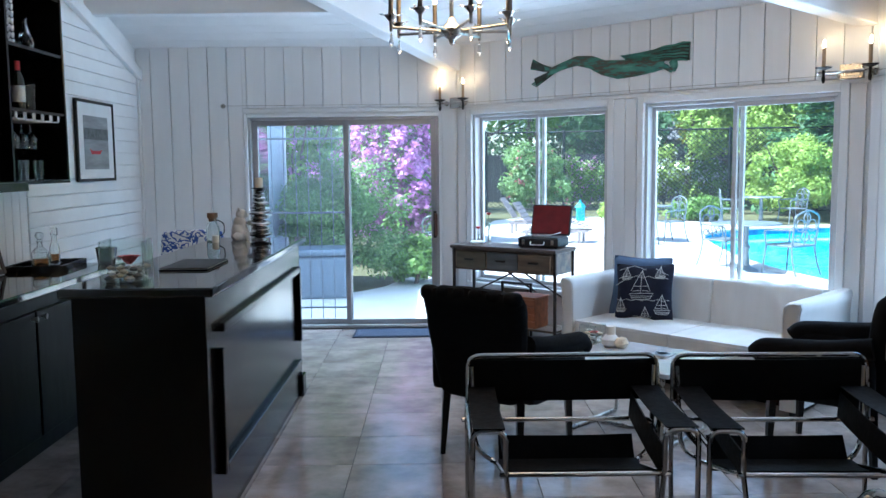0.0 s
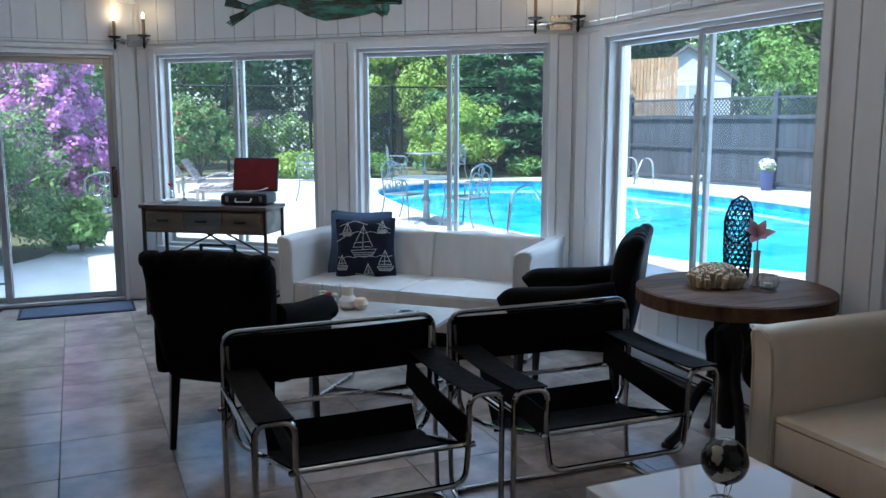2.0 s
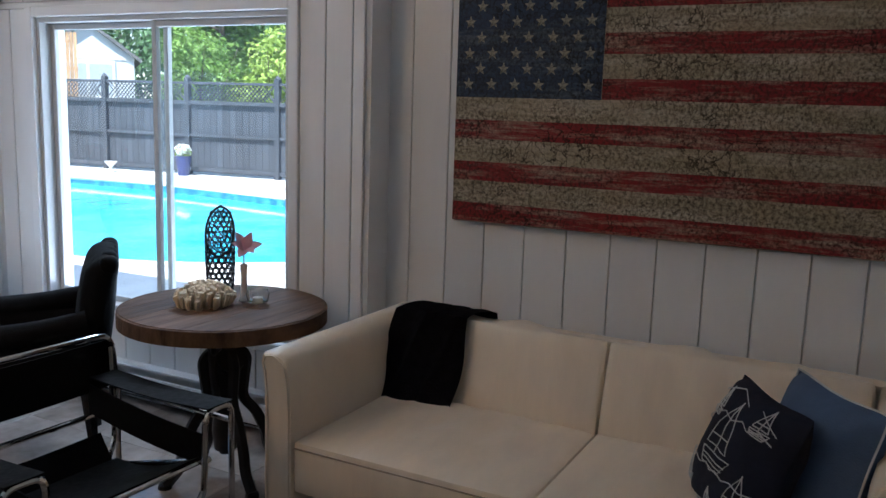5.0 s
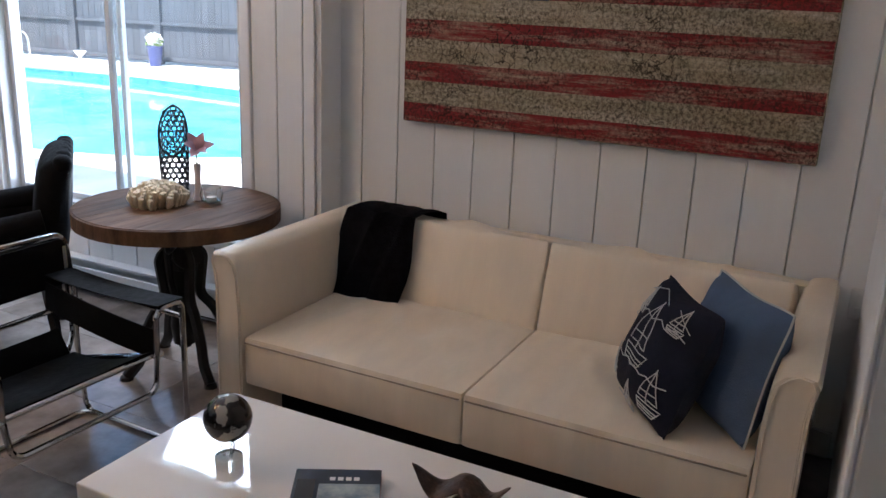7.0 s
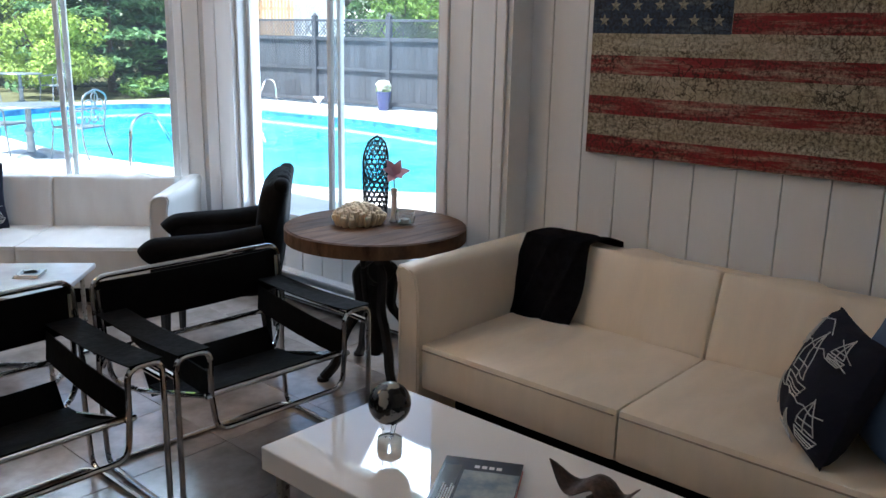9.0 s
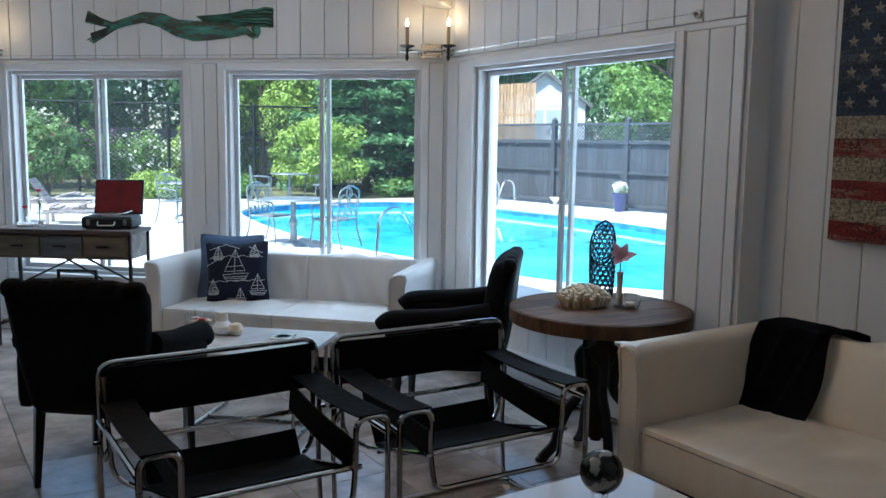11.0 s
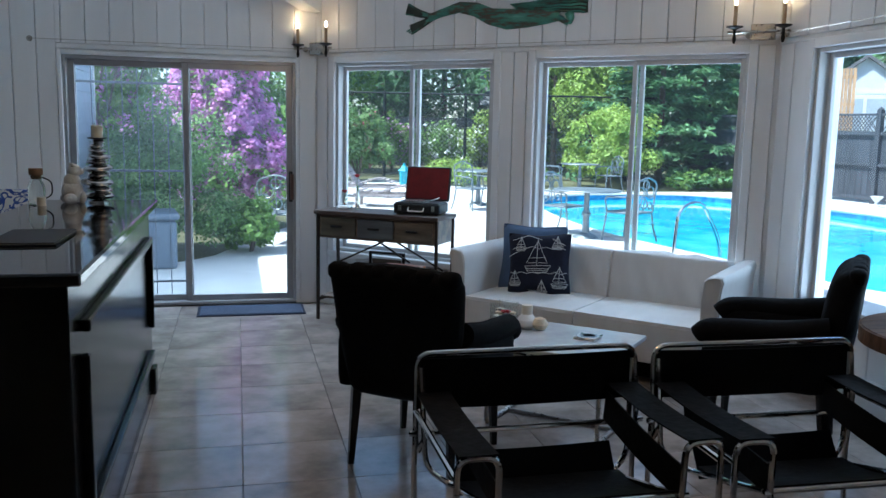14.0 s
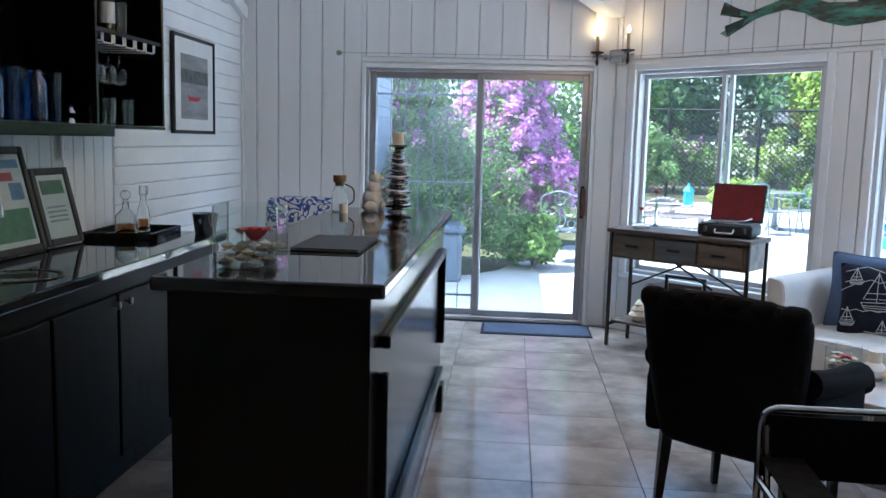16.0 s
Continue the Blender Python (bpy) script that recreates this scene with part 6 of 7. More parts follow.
# bare dark wood under the fluted tail and the locks
ribbon(bm, bezier([(1.12, 2.37, 0.02), (1.0, 2.40, 0.03), (0.89, 2.44, 0.045)], 8), 0.008)
ribbon(bm, bezier([(1.12, 2.36, 0.02), (1.03, 2.32, 0.03), (0.93, 2.28, 0.04)], 8), 0.008)
ribbon(bm, bezier([(1.82, 2.41, 0.012), (1.95, 2.41, 0.03), (2.10, 2.41, 0.045), (2.25, 2.41, 0.06), (2.38, 2.41, 0.066)], 12), 0.008)
for f_ in bm.faces:
    f_.material_index = 1
ribbon(bm, bezier([(1.10, 2.365, 0.03), (1.20, 2.395, 0.03), (1.36, 2.43, 0.04), (1.50, 2.405, 0.052), (1.62, 2.35, 0.06), (1.76, 2.325, 0.075), (1.92, 2.325, 0.065), (2.08, 2.33, 0.05), (2.18, 2.33, 0.03)], 40))
for k in range(6):                                    # tail fins, fluted
    f = k / 5
    ribbon(bm, bezier([(1.13, 2.37, 0.012), (1.0, 2.385 + 0.03 * f, 0.0055), (0.88 + 0.02 * f, 2.40 + 0.075 * f, 0.0065)], 8), 0.03)
    ribbon(bm, bezier([(1.13, 2.36, 0.012), (1.04, 2.335 - 0.03 * f, 0.0055), (0.89 + 0.10 * f, 2.30 - 0.055 * (1 - abs(f - 0.4)), 0.0065)], 8), 0.03)
for k in range(6):                                    # the streaming locks
    f = k / 5
    ribbon(bm, bezier([(2.385 - 0.02 * f, 2.475 - 0.13 * f, 0.007), (2.32, 2.482 - 0.125 * f, 0.0085), (2.25, 2.468 - 0.11 * f, 0.0085), (2.17, 2.468 - 0.10 * f, 0.008), (2.08, 2.446 - 0.075 * f, 0.008), (1.95, 2.435 - 0.05 * f, 0.007), (1.84 - 0.06 * (1 - f), 2.43 - 0.04 * f, 0.004)], 28), 0.075)
ribbon(bm, bezier([(2.10, 2.345, 0.02), (2.18, 2.31, 0.022), (2.24, 2.27, 0.015)], 6), 0.03)
ribbon(bm, bezier([(2.24, 2.35, 0.035), (2.25, 2.31, 0.03), (2.245, 2.27, 0.012)], 6), 0.03)
carving = solo("wall_carving", bm, TEAL, M_BAY, "carved verdigris painted wooden wall figure with a fish tail", "carving", smooth=True)
carving.data.materials.append(mat("bare_dark_wood", (0.035, 0.045, 0.035), 0.8, var=0.4, scale=14))

BULB = mat("warm_bulb", (1.0, 0.72, 0.38), 0.4, emit=14.0, var=0.0)
CANDLE = mat("bronze_candle_sleeve", (0.34, 0.24, 0.15), 0.5, var=0.06, scale=10)
CANDLE_D = mat("dark_candle_sleeve", (0.10, 0.085, 0.07), 0.45, metal=0.4, var=0.2, scale=10)


def point_lamp(name, at, watts, color=(1.0, 0.58, 0.25), r=0.03):
    l = new(name, bpy.data.lights.new(name, 'POINT'))
    l.data.energy, l.data.color, l.data.shadow_soft_size = watts, color, r
    l.matrix_world = Matrix.Translation(at)


def candle_bulb(t, x, y, z, h, sleeve):
    c = part("candle_sleeve", nlathe([(0.012, z), (0.012, z + h), (0, z + h)], 12, pose(x, y, 0)), sleeve, t, smooth=True)
    part("bulb", nlathe([(0.006, z + h), (0.011, z + h + 0.014), (0.009, z + h + 0.032), (0.0, z + h + 0.055)], 10, pose(x, y, 0)), BULB, c, "glowing candle bulb", smooth=True)


def sconce(m, label):
    t = thing("wall_sconce", m, label, "lamp", "candle sconces")
    part("back_plate", nbox(-0.075, 0.075, -0.05, -0.012, -0.05, 0.05, 0.006, 2), STEEL, t)
    part("plate_trim", nbox(-0.055, 0.055, -0.058, -0.051, -0.032, 0.012, 0.003), STEEL, t)
    part("cross_bar", ntube([(-0.21, -0.075, 0.0), (0.17, -0.075, 0.0)], 0.008, 8), STEEL, t)
    part("stem", ntube([(0, -0.05, 0), (0, -0.08, 0.0)], 0.012, 8), STEEL, t)
    for x in (-0.165, 0.125):
        part("drip_cup", nlathe([(0.006, -0.07), (0.013, -0.045), (0.008, -0.02), (0.010, 0.015), (0.05, 0.03), (0.052, 0.036), (0.012, 0.034)], 18, pose(x, -0.085, 0.0)), IRON, t, "dark iron drip cup", smooth=True)
        candle_bulb(t, x, -0.085, 0.034, 0.13, CANDLE)
    return t


S1 = basis((0.085, 8.565, 2.150), UX, UY)
S2 = basis((2.640, 6.185, 2.160), UX, UY)
sconce(S1, "brushed nickel two-candle wall sconce by the door")
sconce(S2, "brushed nickel two-candle wall sconce in the window corner")
for S in (S1, S2):
    for x in (-0.165, 0.125):
        p = S @ Vector((x, -0.085, 0.26))
        point_lamp("sconce_light", p, 0.13)

chn = thing("chandelier", pose(-0.04, 4.90, 2.24), "brushed nickel chandelier with candle bulbs and crystal drops", "lamp")
part("stem", nlathe([(0.011, 0.05), (0.011, 1.28)], 12), STEEL, chn, smooth=True)
part("canopy", nlathe([(0.07, 1.25), (0.06, 1.28), (0.0, 1.29)], 20), STEEL, chn, smooth=True)
part("hub", nlathe([(0.0, -0.06), (0.012, -0.05), (0.018, -0.03), (0.055, -0.005), (0.06, 0.02), (0.03, 0.05), (0.014, 0.08)], 20), STEEL, chn, smooth=True)
CRYSTAL = glass("crystal", (0.97, 0.98, 1.0), 0.0, 1.6)
for i in range(8):
    a = 2 * math.pi * (i + 0.35) / 8
    r = 0.315
    x, y = r * math.cos(a), r * math.sin(a)
    part("arm", ntube([(0.04 * math.cos(a), 0.04 * math.sin(a), 0.01), (x, y, 0.02)], 0.008, 8), STEEL, chn, smooth=True)
    part("drip_cup", nlathe([(0.008, 0.0), (0.010, 0.05), (0.032, 0.075), (0.034, 0.08), (0.010, 0.078)], 14, pose(x, y, 0)), STEEL, chn, smooth=True)
    for k in range(4):
        b = a + k * math.pi / 2
        part("crystal_spike", nlathe([(0.0, 0), (0.006, 0.012), (0.0, 0.034)], 6, pose(x + 0.03 * math.cos(b), y + 0.03 * math.sin(b), 0.078) @ pose(0, 0, 0, 0, 80, math.degrees(b))), CRYSTAL, chn)
    part("crystal_drop", nlathe([(0.0, -0.085), (0.012, -0.06), (0.006, -0.02), (0.0, -0.005)], 6, pose(x, y, 0)), CRYSTAL, chn)
    candle_bulb(chn, x, y, 0.08, 0.12, CANDLE_D)
point_lamp("chandelier_light", (-0.04, 4.90, 2.62), 14.0, r=0.3)

wc = thing("picture_wire", I4, "thin steel picture wire strung between round wall anchors", "wire")
ZW = 2.148
wp = [(-2.15, 8.615, ZW), (-0.03, 8.60, ZW), (0.12, 8.55, ZW), (2.58, 6.26, ZW), (2.70, 6.08, ZW), (2.705, 3.92, ZW + 0.015)]
part("wire", ntube(wp, 0.0022, 5), STEEL, wc)
for (x, y, z), n_ in zip(wp, ((0, 1), (0, 1), UY, UY, (1, 0), (1, 0))):
    part("anchor", nlathe([(0.008, 0), (0.008, 0.03), (0.022, 0.032), (0.022, 0.045), (0, 0.048)], 14, Matrix.Translation((x, y, z)) @ Vector((n_[0], n_[1], 0)).to_track_quat('Z', 'Y').to_matrix().to_4x4() @ Matrix.Translation((0, 0, -0.012))), STEEL, wc, smooth=True)

# ---- desk and its things ----
DK = basis((0.0, 7.98), (0.80, -0.60), (0.60, 0.80))
DZ = 0.872
dk = thing("console_desk", DK, "reclaimed wood console desk with three drawers and iron legs", "desk")
part("desktop", nbox(-0.015, 1.045, -0.015, 0.345, DZ - 0.03, DZ, 0.004, 2), mat("dark_desktop", (0.075, 0.05, 0.04), 0.55, var=0.35, scale=8, bump=0.2, bump_scale=30, stretch=(0.3, 3, 1)), dk)
part("case", nbox(0.02, 1.01, 0.016, 0.32, DZ - 0.215, DZ - 0.031, 0.003), DESKWOOD, dk)
part("side_panel", nbox(1.012, 1.022, 0.02, 0.31, DZ - 0.21, DZ - 0.035, 0.002), mat("chipped_blue_wood", (0.16, 0.17, 0.17), 0.6, var=0.5, scale=12, color2=(0.28, 0.22, 0.16), bump=0.2), dk)
for i, tint in enumerate(((0.10, 0.085, 0.055), (0.075, 0.082, 0.088), (0.115, 0.085, 0.055))):
    x0 = 0.045 + i * 0.322
    d = part("drawer_front", nbox(x0, x0 + 0.304, -0.004, 0.015, DZ - 0.195, DZ - 0.05, 0.004), mat("drawer_wood", tint, 0.6, var=0.35, scale=9, bump=0.2, bump_scale=30, stretch=(0.3, 2, 2)), dk)
    part("pull", nbox(x0 + 0.095, x0 + 0.19, -0.022, -0.004, DZ - 0.128, DZ - 0.112, 0.004), IRON, d, "dark iron cup pull")
for x in (0.0, 1.015):
    for y in (0.0, 0.31):
        part("leg", nbox(x, x + 0.022, y, y + 0.022, 0.0, DZ - 0.031, 0.002), RUST, dk)
    part("side_rail", nbox(x + 0.002, x + 0.020, 0.0225, 0.309, 0.15, 0.172, 0.002), RUST, dk)
part("shelf", nbox(0.0225, 1.014, 0.03, 0.30, 0.172, 0.19, 0.002), DESKWOOD, dk)
part("brace", ntube([(0.95, 0.325, 0.42), (0.50, 0.325, 0.64)], 0.008, 6), RUST, dk)
part("brace", ntube([(0.02, 0.325, 0.42), (0.48, 0.325, 0.64)], 0.008, 6), RUST, dk)
part("brace", ntube([(0.30, 0.328, 0.655), (0.66, 0.328, 0.46)], 0.008, 6), RUST, dk)

CASE = mat("black_leatherette", (0.012, 0.013, 0.016), 0.5, var=0.3, scale=30, bump=0.3, bump_scale=150)
REDV = mat("red_lining", (0.17, 0.008, 0.012), 0.75, var=0.2, scale=14)
rp = thing("record_player", DK @ pose(0.655, 0.0, DZ, 0, 0, 8), "open suitcase record player with a red lined lid", "record player")
part("body", nbox(0.0, 0.36, 0.05, 0.31, 0.008, 0.085, 0.012, 3), CASE, rp)
part("deck", nbox(0.012, 0.348, 0.062, 0.298, 0.085, 0.092, 0.002), CASE, rp)
part("platter", nlathe([(0.10, 0.092), (0.10, 0.102), (0.0, 0.102)], 28, pose(0.14, 0.18, 0)), STEEL, rp)
part("tone_arm", ntube([(0.30, 0.27, 0.12), (0.29, 0.14, 0.112), (0.24, 0.11, 0.108)], 0.004, 6), PLASTIC, rp)
lid = part("lid", nbox(0.0, 0.36, 0.0, 0.028, 0.0, 0.27, 0.010, 3, m=pose(0, 0.325, 0.088, -14)), CASE, rp)
part("lid_lining", nbox(0.014, 0.346, -0.006, -0.001, 0.014, 0.256, m=pose(0, 0.325, 0.088, -14)), REDV, lid, "red fabric lining")
part("handle", ntube(fillet([(0.12, 0.045, 0.055), (0.12, 0.025, 0.03), (0.24, 0.025, 0.03), (0.24, 0.045, 0.055)], 0.02), 0.006, 8), PLASTIC, rp, "pale carry handle")
for x in (0.05, 0.31):
    part("latch", nbox(x - 0.012, x + 0.012, 0.044, 0.050, 0.03, 0.07, 0.002), STEEL, rp)
for x in (0.03, 0.33):
    for y in (0.08, 0.28):
        part("foot", nlathe([(0.010, 0), (0.010, 0.009)], 8, pose(x, y, 0)), IRON, rp)


def rose(t, x, y, z, r, m):
    for ring, (k, q) in enumerate(((3, 0.5), (5, 0.85), (6, 1.15))):
        for i in range(k):
            bm = bmesh.new()
            petal(bm, pose(x, y, z) @ pose(0, 0, 0, 0, -70 + ring * 24, 360 * i / k + ring * 25), r * q, r * q * 0.95)
            part("petal", bm, m, t)


def bud_vase(x, y, h, label):
    t = thing("bud_vase", DK @ pose(x, y, DZ), label, "vase")
    part("vase", nlathe([(0.022, 0), (0.024, 0.006), (0.013, 0.03), (0.011, h * 0.62), (0.015, h * 0.66), (0.0125, h * 0.66), (0.008, h * 0.5), (0.008, 0.03), (0.0, 0.02)], 16, close=False), CLEAR, t, smooth=True)
    part("stem", ntube([(0, 0, 0.02), (-0.006, 0, h * 0.9)], 0.0025, 5), STEMG, t)
    rose(t, -0.006, 0, h * 0.9, 0.032, REDFL)


bud_vase(0.235, 0.24, 0.28, "red rose in a tall clear bud vase")
bud_vase(0.135, 0.22, 0.14, "red rose in a short clear bud vase")
solo("pebble_dish", nlathe([(0.0, 0), (0.05, 0.0), (0.065, 0.018), (0.055, 0.03), (0.0, 0.034)], 18), PLASTIC, DK @ pose(0.165, 0.15, DZ), "small white stone dish on the desk", "dish", smooth=True)
bx = thing("wooden_crate", DK @ pose(0.66, 0.15, 0.19), "orange-brown wooden crate under the desk", "box")
ORW = mat("orange_wood", (0.26, 0.09, 0.035), 0.5, var=0.35, scale=9, obj_random=0.15, stretch=(0.3, 2, 2))
for i in range(4):
    part("slat", nbox(-0.16, 0.16, -0.115, -0.103, 0.005 + i * 0.062, 0.06 + i * 0.062, 0.002), ORW, bx)
    part("slat", nbox(-0.16, 0.16, 0.103, 0.115, 0.005 + i * 0.062, 0.06 + i * 0.062, 0.002), ORW, bx)
for x in (-0.16, 0.148):
    part("end", nbox(x, x + 0.012, -0.1025, 0.1025, 0.0, 0.25, 0.002), ORW, bx)
part("lid", nbox(-0.168, 0.168, -0.122, 0.122, 0.252, 0.268, 0.004), ORW, bx)
solo("conch_shell", nlathe([(0.0, 0), (0.04, 0.015), (0.07, 0.05), (0.05, 0.08), (0.055, 0.09), (0.03, 0.12), (0.033, 0.128), (0.0, 0.17)], 12), CORAL, DK @ pose(0.20, 0.12, 0.19), "pale pink conch shell on the desk shelf", "shell", smooth=True)
mh = thing("magazine_rack", DK @ pose(0.42, 0.40, 0.0), "dark metal magazine rack with papers by the wall", "rack")
part("frame", frame_bars(bmesh.new(), -0.16, 0.16, 0.0, 0.52, -0.012, 0.012, 0.02), IRON, mh)
part("papers", nbox(-0.13, 0.13, -0.008, 0.008, 0.022, 0.46, 0.002), DESKWOOD, mh)

# ---- marble table things ----
STONE_V = mat("grey_pebble", (0.20, 0.19, 0.18), 0.5, var=0.3, scale=30)


def cube_vase(m, size, label, red=True):
    t = thing("glass_cube_vase", m, label, "vase")
    h = size / 2
    for a in range(4):
        part("glass_side", nbox(-h, h - 0.006, h - 0.005, h, 0.006, size, m=pose(0, 0, 0, 0, 0, 90 * a)), PANE, t).visible_shadow = False
        part("glass_edge", nbox(h - 0.005, h, h - 0.005, h, 0.006, size, 0.001, m=pose(0, 0, 0, 0, 0, 90 * a)), CLEAR, t)
    part("glass_base", nbox(-h, h, -h, h, 0, 0.006), PANE, t)
    r_ = random.Random(5)
    for i in range(30):
        part("pebble", nlathe([(0, 0), (0.017, 0.006), (0.019, 0.014), (0, 0.024)], 8, pose(r_.uniform(-h + 0.02, h - 0.02), r_.uniform(-h + 0.02, h - 0.02), 0.007 + 0.014 * (i % 4))), (CORAL, PLASTIC, STONE_V)[i % 3], t, smooth=True)
    rose(t, 0.01, 0, size * 0.42, 0.30 * size, REDFL)
    rose(t, -0.035, 0.02, size * 0.5, 0.028, WHITEFL)
    return t


MT_Z = 0.452
cube_vase(basis((0.84, 5.745, MT_Z), UX, UY), 0.12, "clear glass cube vase with red and white flowers")
jar = thing("candle_jar", pose(0.93, 5.62, MT_Z), "white pillar candle in a pale jar", "candle")
part("jar", nlathe([(0.035, 0), (0.055, 0.02), (0.055, 0.05), (0.034, 0.075), (0.03, 0.08)], 20), PLASTIC, jar, smooth=True)
part("candle", nlathe([(0.030, 0.080), (0.030, 0.13), (0.0, 0.128)], 16), WAX, jar, smooth=True)
solo("shell_ball", nlathe([(0, 0), (0.03, 0.008), (0.045, 0.035), (0.03, 0.065), (0, 0.075)], 18), CORAL, pose(0.985, 5.56, MT_Z), "small cream shell ball on the marble table", "ornament", smooth=True)
cst = thing("coaster_stack", basis((1.175, 5.36, MT_Z), UX, UY), "square pale coasters with a round printed emblem", "coaster")
for i in range(2):
    part("coaster", nbox(-0.06 + 0.006 * i, 0.06 + 0.006 * i, -0.06, 0.06, 0.0 + 0.008 * i, 0.007 + 0.008 * i, 0.002), STEEL if i else PLASTIC, cst)
part("emblem", nlathe([(0.046, 0.0155), (0.046, 0.0165), (0.034, 0.0165), (0.034, 0.0155)], 28, pose(0.006, 0, 0)), PATINA, cst)

# ---- bar top things ----
BZ = 1.092
stk = thing("candle_holder", pose(-1.315, 6.17, BZ), "tall chrome candle holder of stacked pebble shapes", "candle holder")
z = 0.0
part("foot", nlathe([(0.055, 0), (0.055, 0.01), (0.02, 0.018)], 24), CHROME, stk, smooth=True)
z = 0.016
for i, (w, h) in enumerate(((0.062, 0.042), (0.05, 0.035), (0.066, 0.046), (0.048, 0.034), (0.06, 0.042), (0.042, 0.032), (0.046, 0.034), (0.036, 0.03), (0.03, 0.028), (0.024, 0.024))):
    off = 0.008 * math.sin(i * 2.3)
    w *= 1.3
    prof = [(0.006, 0)] + [(w * math.sin(math.pi * q) ** 0.8, h * (0.5 - 0.5 * math.cos(math.pi * q))) for q in (0.15, 0.3, 0.5, 0.7, 0.85)] + [(0.006, h)]
    part("pebble", nlathe(prof, 20, pose(off, 0.004 * math.cos(i * 1.7), z, 0, 5 * math.sin(i * 1.3), 0)), CHROME, stk, "polished chrome pebble", smooth=True)
    z += h - 0.003
part("drip_plate", nlathe([(0.02, z), (0.05, z + 0.008), (0.052, z + 0.012), (0.0, z + 0.012)], 22), IRON, stk, smooth=True)
part("candle", nlathe([(0.030, z + 0.012), (0.030, z + 0.075), (0.024, z + 0.078), (0, z + 0.074)], 18), WAX, stk, "ivory pillar candle", smooth=True)

STONEW = mat("white_stone", (0.62, 0.61, 0.59), 0.8, var=0.15, scale=20, bump=0.4, bump_scale=60)
bm = bmesh.new()
for (x, y, z, rx, ry, rz) in ((0, 0, 0.06, 0.055, 0.05, 0.065), (0, 0.0, 0.115, 0.042, 0.04, 0.045), (0.012, 0, 0.17, 0.036, 0.034, 0.034), (0.042, 0, 0.163, 0.02, 0.018, 0.016), (0, 0.026, 0.2, 0.010, 0.010, 0.012), (0, -0.026, 0.2, 0.010, 0.010, 0.012), (0.045, 0.025, 0.03, 0.018, 0.018, 0.035), (0.045, -0.025, 0.03, 0.018, 0.018, 0.035), (-0.02, 0.045, 0.025, 0.035, 0.018, 0.028), (-0.02, -0.045, 0.025, 0.035, 0.018, 0.028)):
    v = bmesh.ops.create_uvsphere(bm, u_segments=14, v_segments=10, radius=1)["verts"]
    bmesh.ops.scale(bm, vec=(rx, ry, rz), verts=v)
    bmesh.ops.translate(bm, vec=(x, y, z), verts=v)
solo("bear_figurine", bm, STONEW, pose(-1.44, 6.13, BZ + 0.002, 0, 0, 20), "sitting white stone bear figurine on the bar", "figurine", smooth=True)

CORK = mat("cork", (0.22, 0.13, 0.07), 0.85, var=0.25, scale=40)
cb = thing("glass_carafe", pose(-1.60, 6.06, BZ), "clear glass carafe with a cork stopper", "carafe")
part("body", nlathe([(0.038, 0), (0.042, 0.006), (0.042, 0.09), (0.026, 0.125), (0.026, 0.15), (0.0235, 0.15), (0.0235, 0.122), (0.039, 0.088), (0.039, 0.008), (0, 0.006)], 22, close=False), CLEAR, cb, smooth=True)
part("stopper", nlathe([(0.022, 0.13), (0.026, 0.151), (0.034, 0.152), (0.034, 0.185), (0, 0.187)], 16), CORK, cb, smooth=True)
part("handle", ntube(fillet([(0.04, 0, 0.03), (0.075, 0, 0.05), (0.075, 0, 0.12), (0.028, 0, 0.14)], 0.03), 0.004, 6), IRON, cb)
solo("small_candle", nlathe([(0.022, 0), (0.022, 0.045), (0, 0.043)], 14), WAX, pose(-1.56, 5.97, BZ), "short ivory candle on the bar", "candle", smooth=True)
mn = thing("menu_folder", pose(-1.325, 4.68, BZ, 0, 0, 0), "black menu folder lying on the bar", "folder")
part("back_cover", nbox(-0.115, 0.115, -0.20, 0.20, 0.0, 0.004, 0.001), CASE, mn)
part("pages", nbox(-0.108, 0.108, -0.192, 0.192, 0.004, 0.009), WAX, mn)
part("front_cover", nbox(-0.115, 0.115, -0.20, 0.20, 0.009, 0.012, 0.001), CASE, mn)
cube_vase(pose(-1.455, 4.12, BZ, 0, 0, 6), 0.18, "square glass bowl with pebbles and a red flower on the bar")

# ---- back bar things ----
WZ = 0.922
FRAMEB = mat("dark_brown_frame", (0.035, 0.028, 0.022), 0.45, var=0.3, scale=12)
PAPER = mat("certificate_paper", (0.62, 0.63, 0.62), 0.5, var=0.06, scale=6)


def stand_frame(m, w, h, label, blocks):
    t = thing("photo_frame", m, label, "frame")
    lean = pose(0, 0, 0.006, -14)
    bm = frame_bars(bmesh.new(), -w / 2, w / 2, 0, h, -0.012, 0.012, 0.032, 0.004)
    bmesh.ops.transform(bm, matrix=lean, verts=bm.verts[:])
    part("frame", bm, FRAMEB, t)
    part("backing", nbox(-w / 2 + 0.01, w / 2 - 0.01, 0.004, 0.010, 0.01, h - 0.01, m=lean), FRAMEB, t)
    pp = part("paper", nbox(-w / 2 + 0.033, w / 2 - 0.033, -0.001, 0.003, 0.033, h - 0.033, m=lean), PAPER, t)
    for x0, x1, z0, z1, c in blocks:
        part("print_block", nbox(x0 * w, x1 * w, -0.003, -0.0015, z0 * h, z1 * h, m=lean), c, pp)
    part("strut", nbox(-0.02, 0.02, 0.012, 0.016, 0.02, h * 0.7, m=pose(0, 0.03, 0, -12)), FRAMEB, t)
    part("glass", nbox(-w / 2 + 0.03, w / 2 - 0.03, -0.007, -0.005, 0.03, h - 0.03, m=lean), PANE, t).visible_shadow = False
    return t


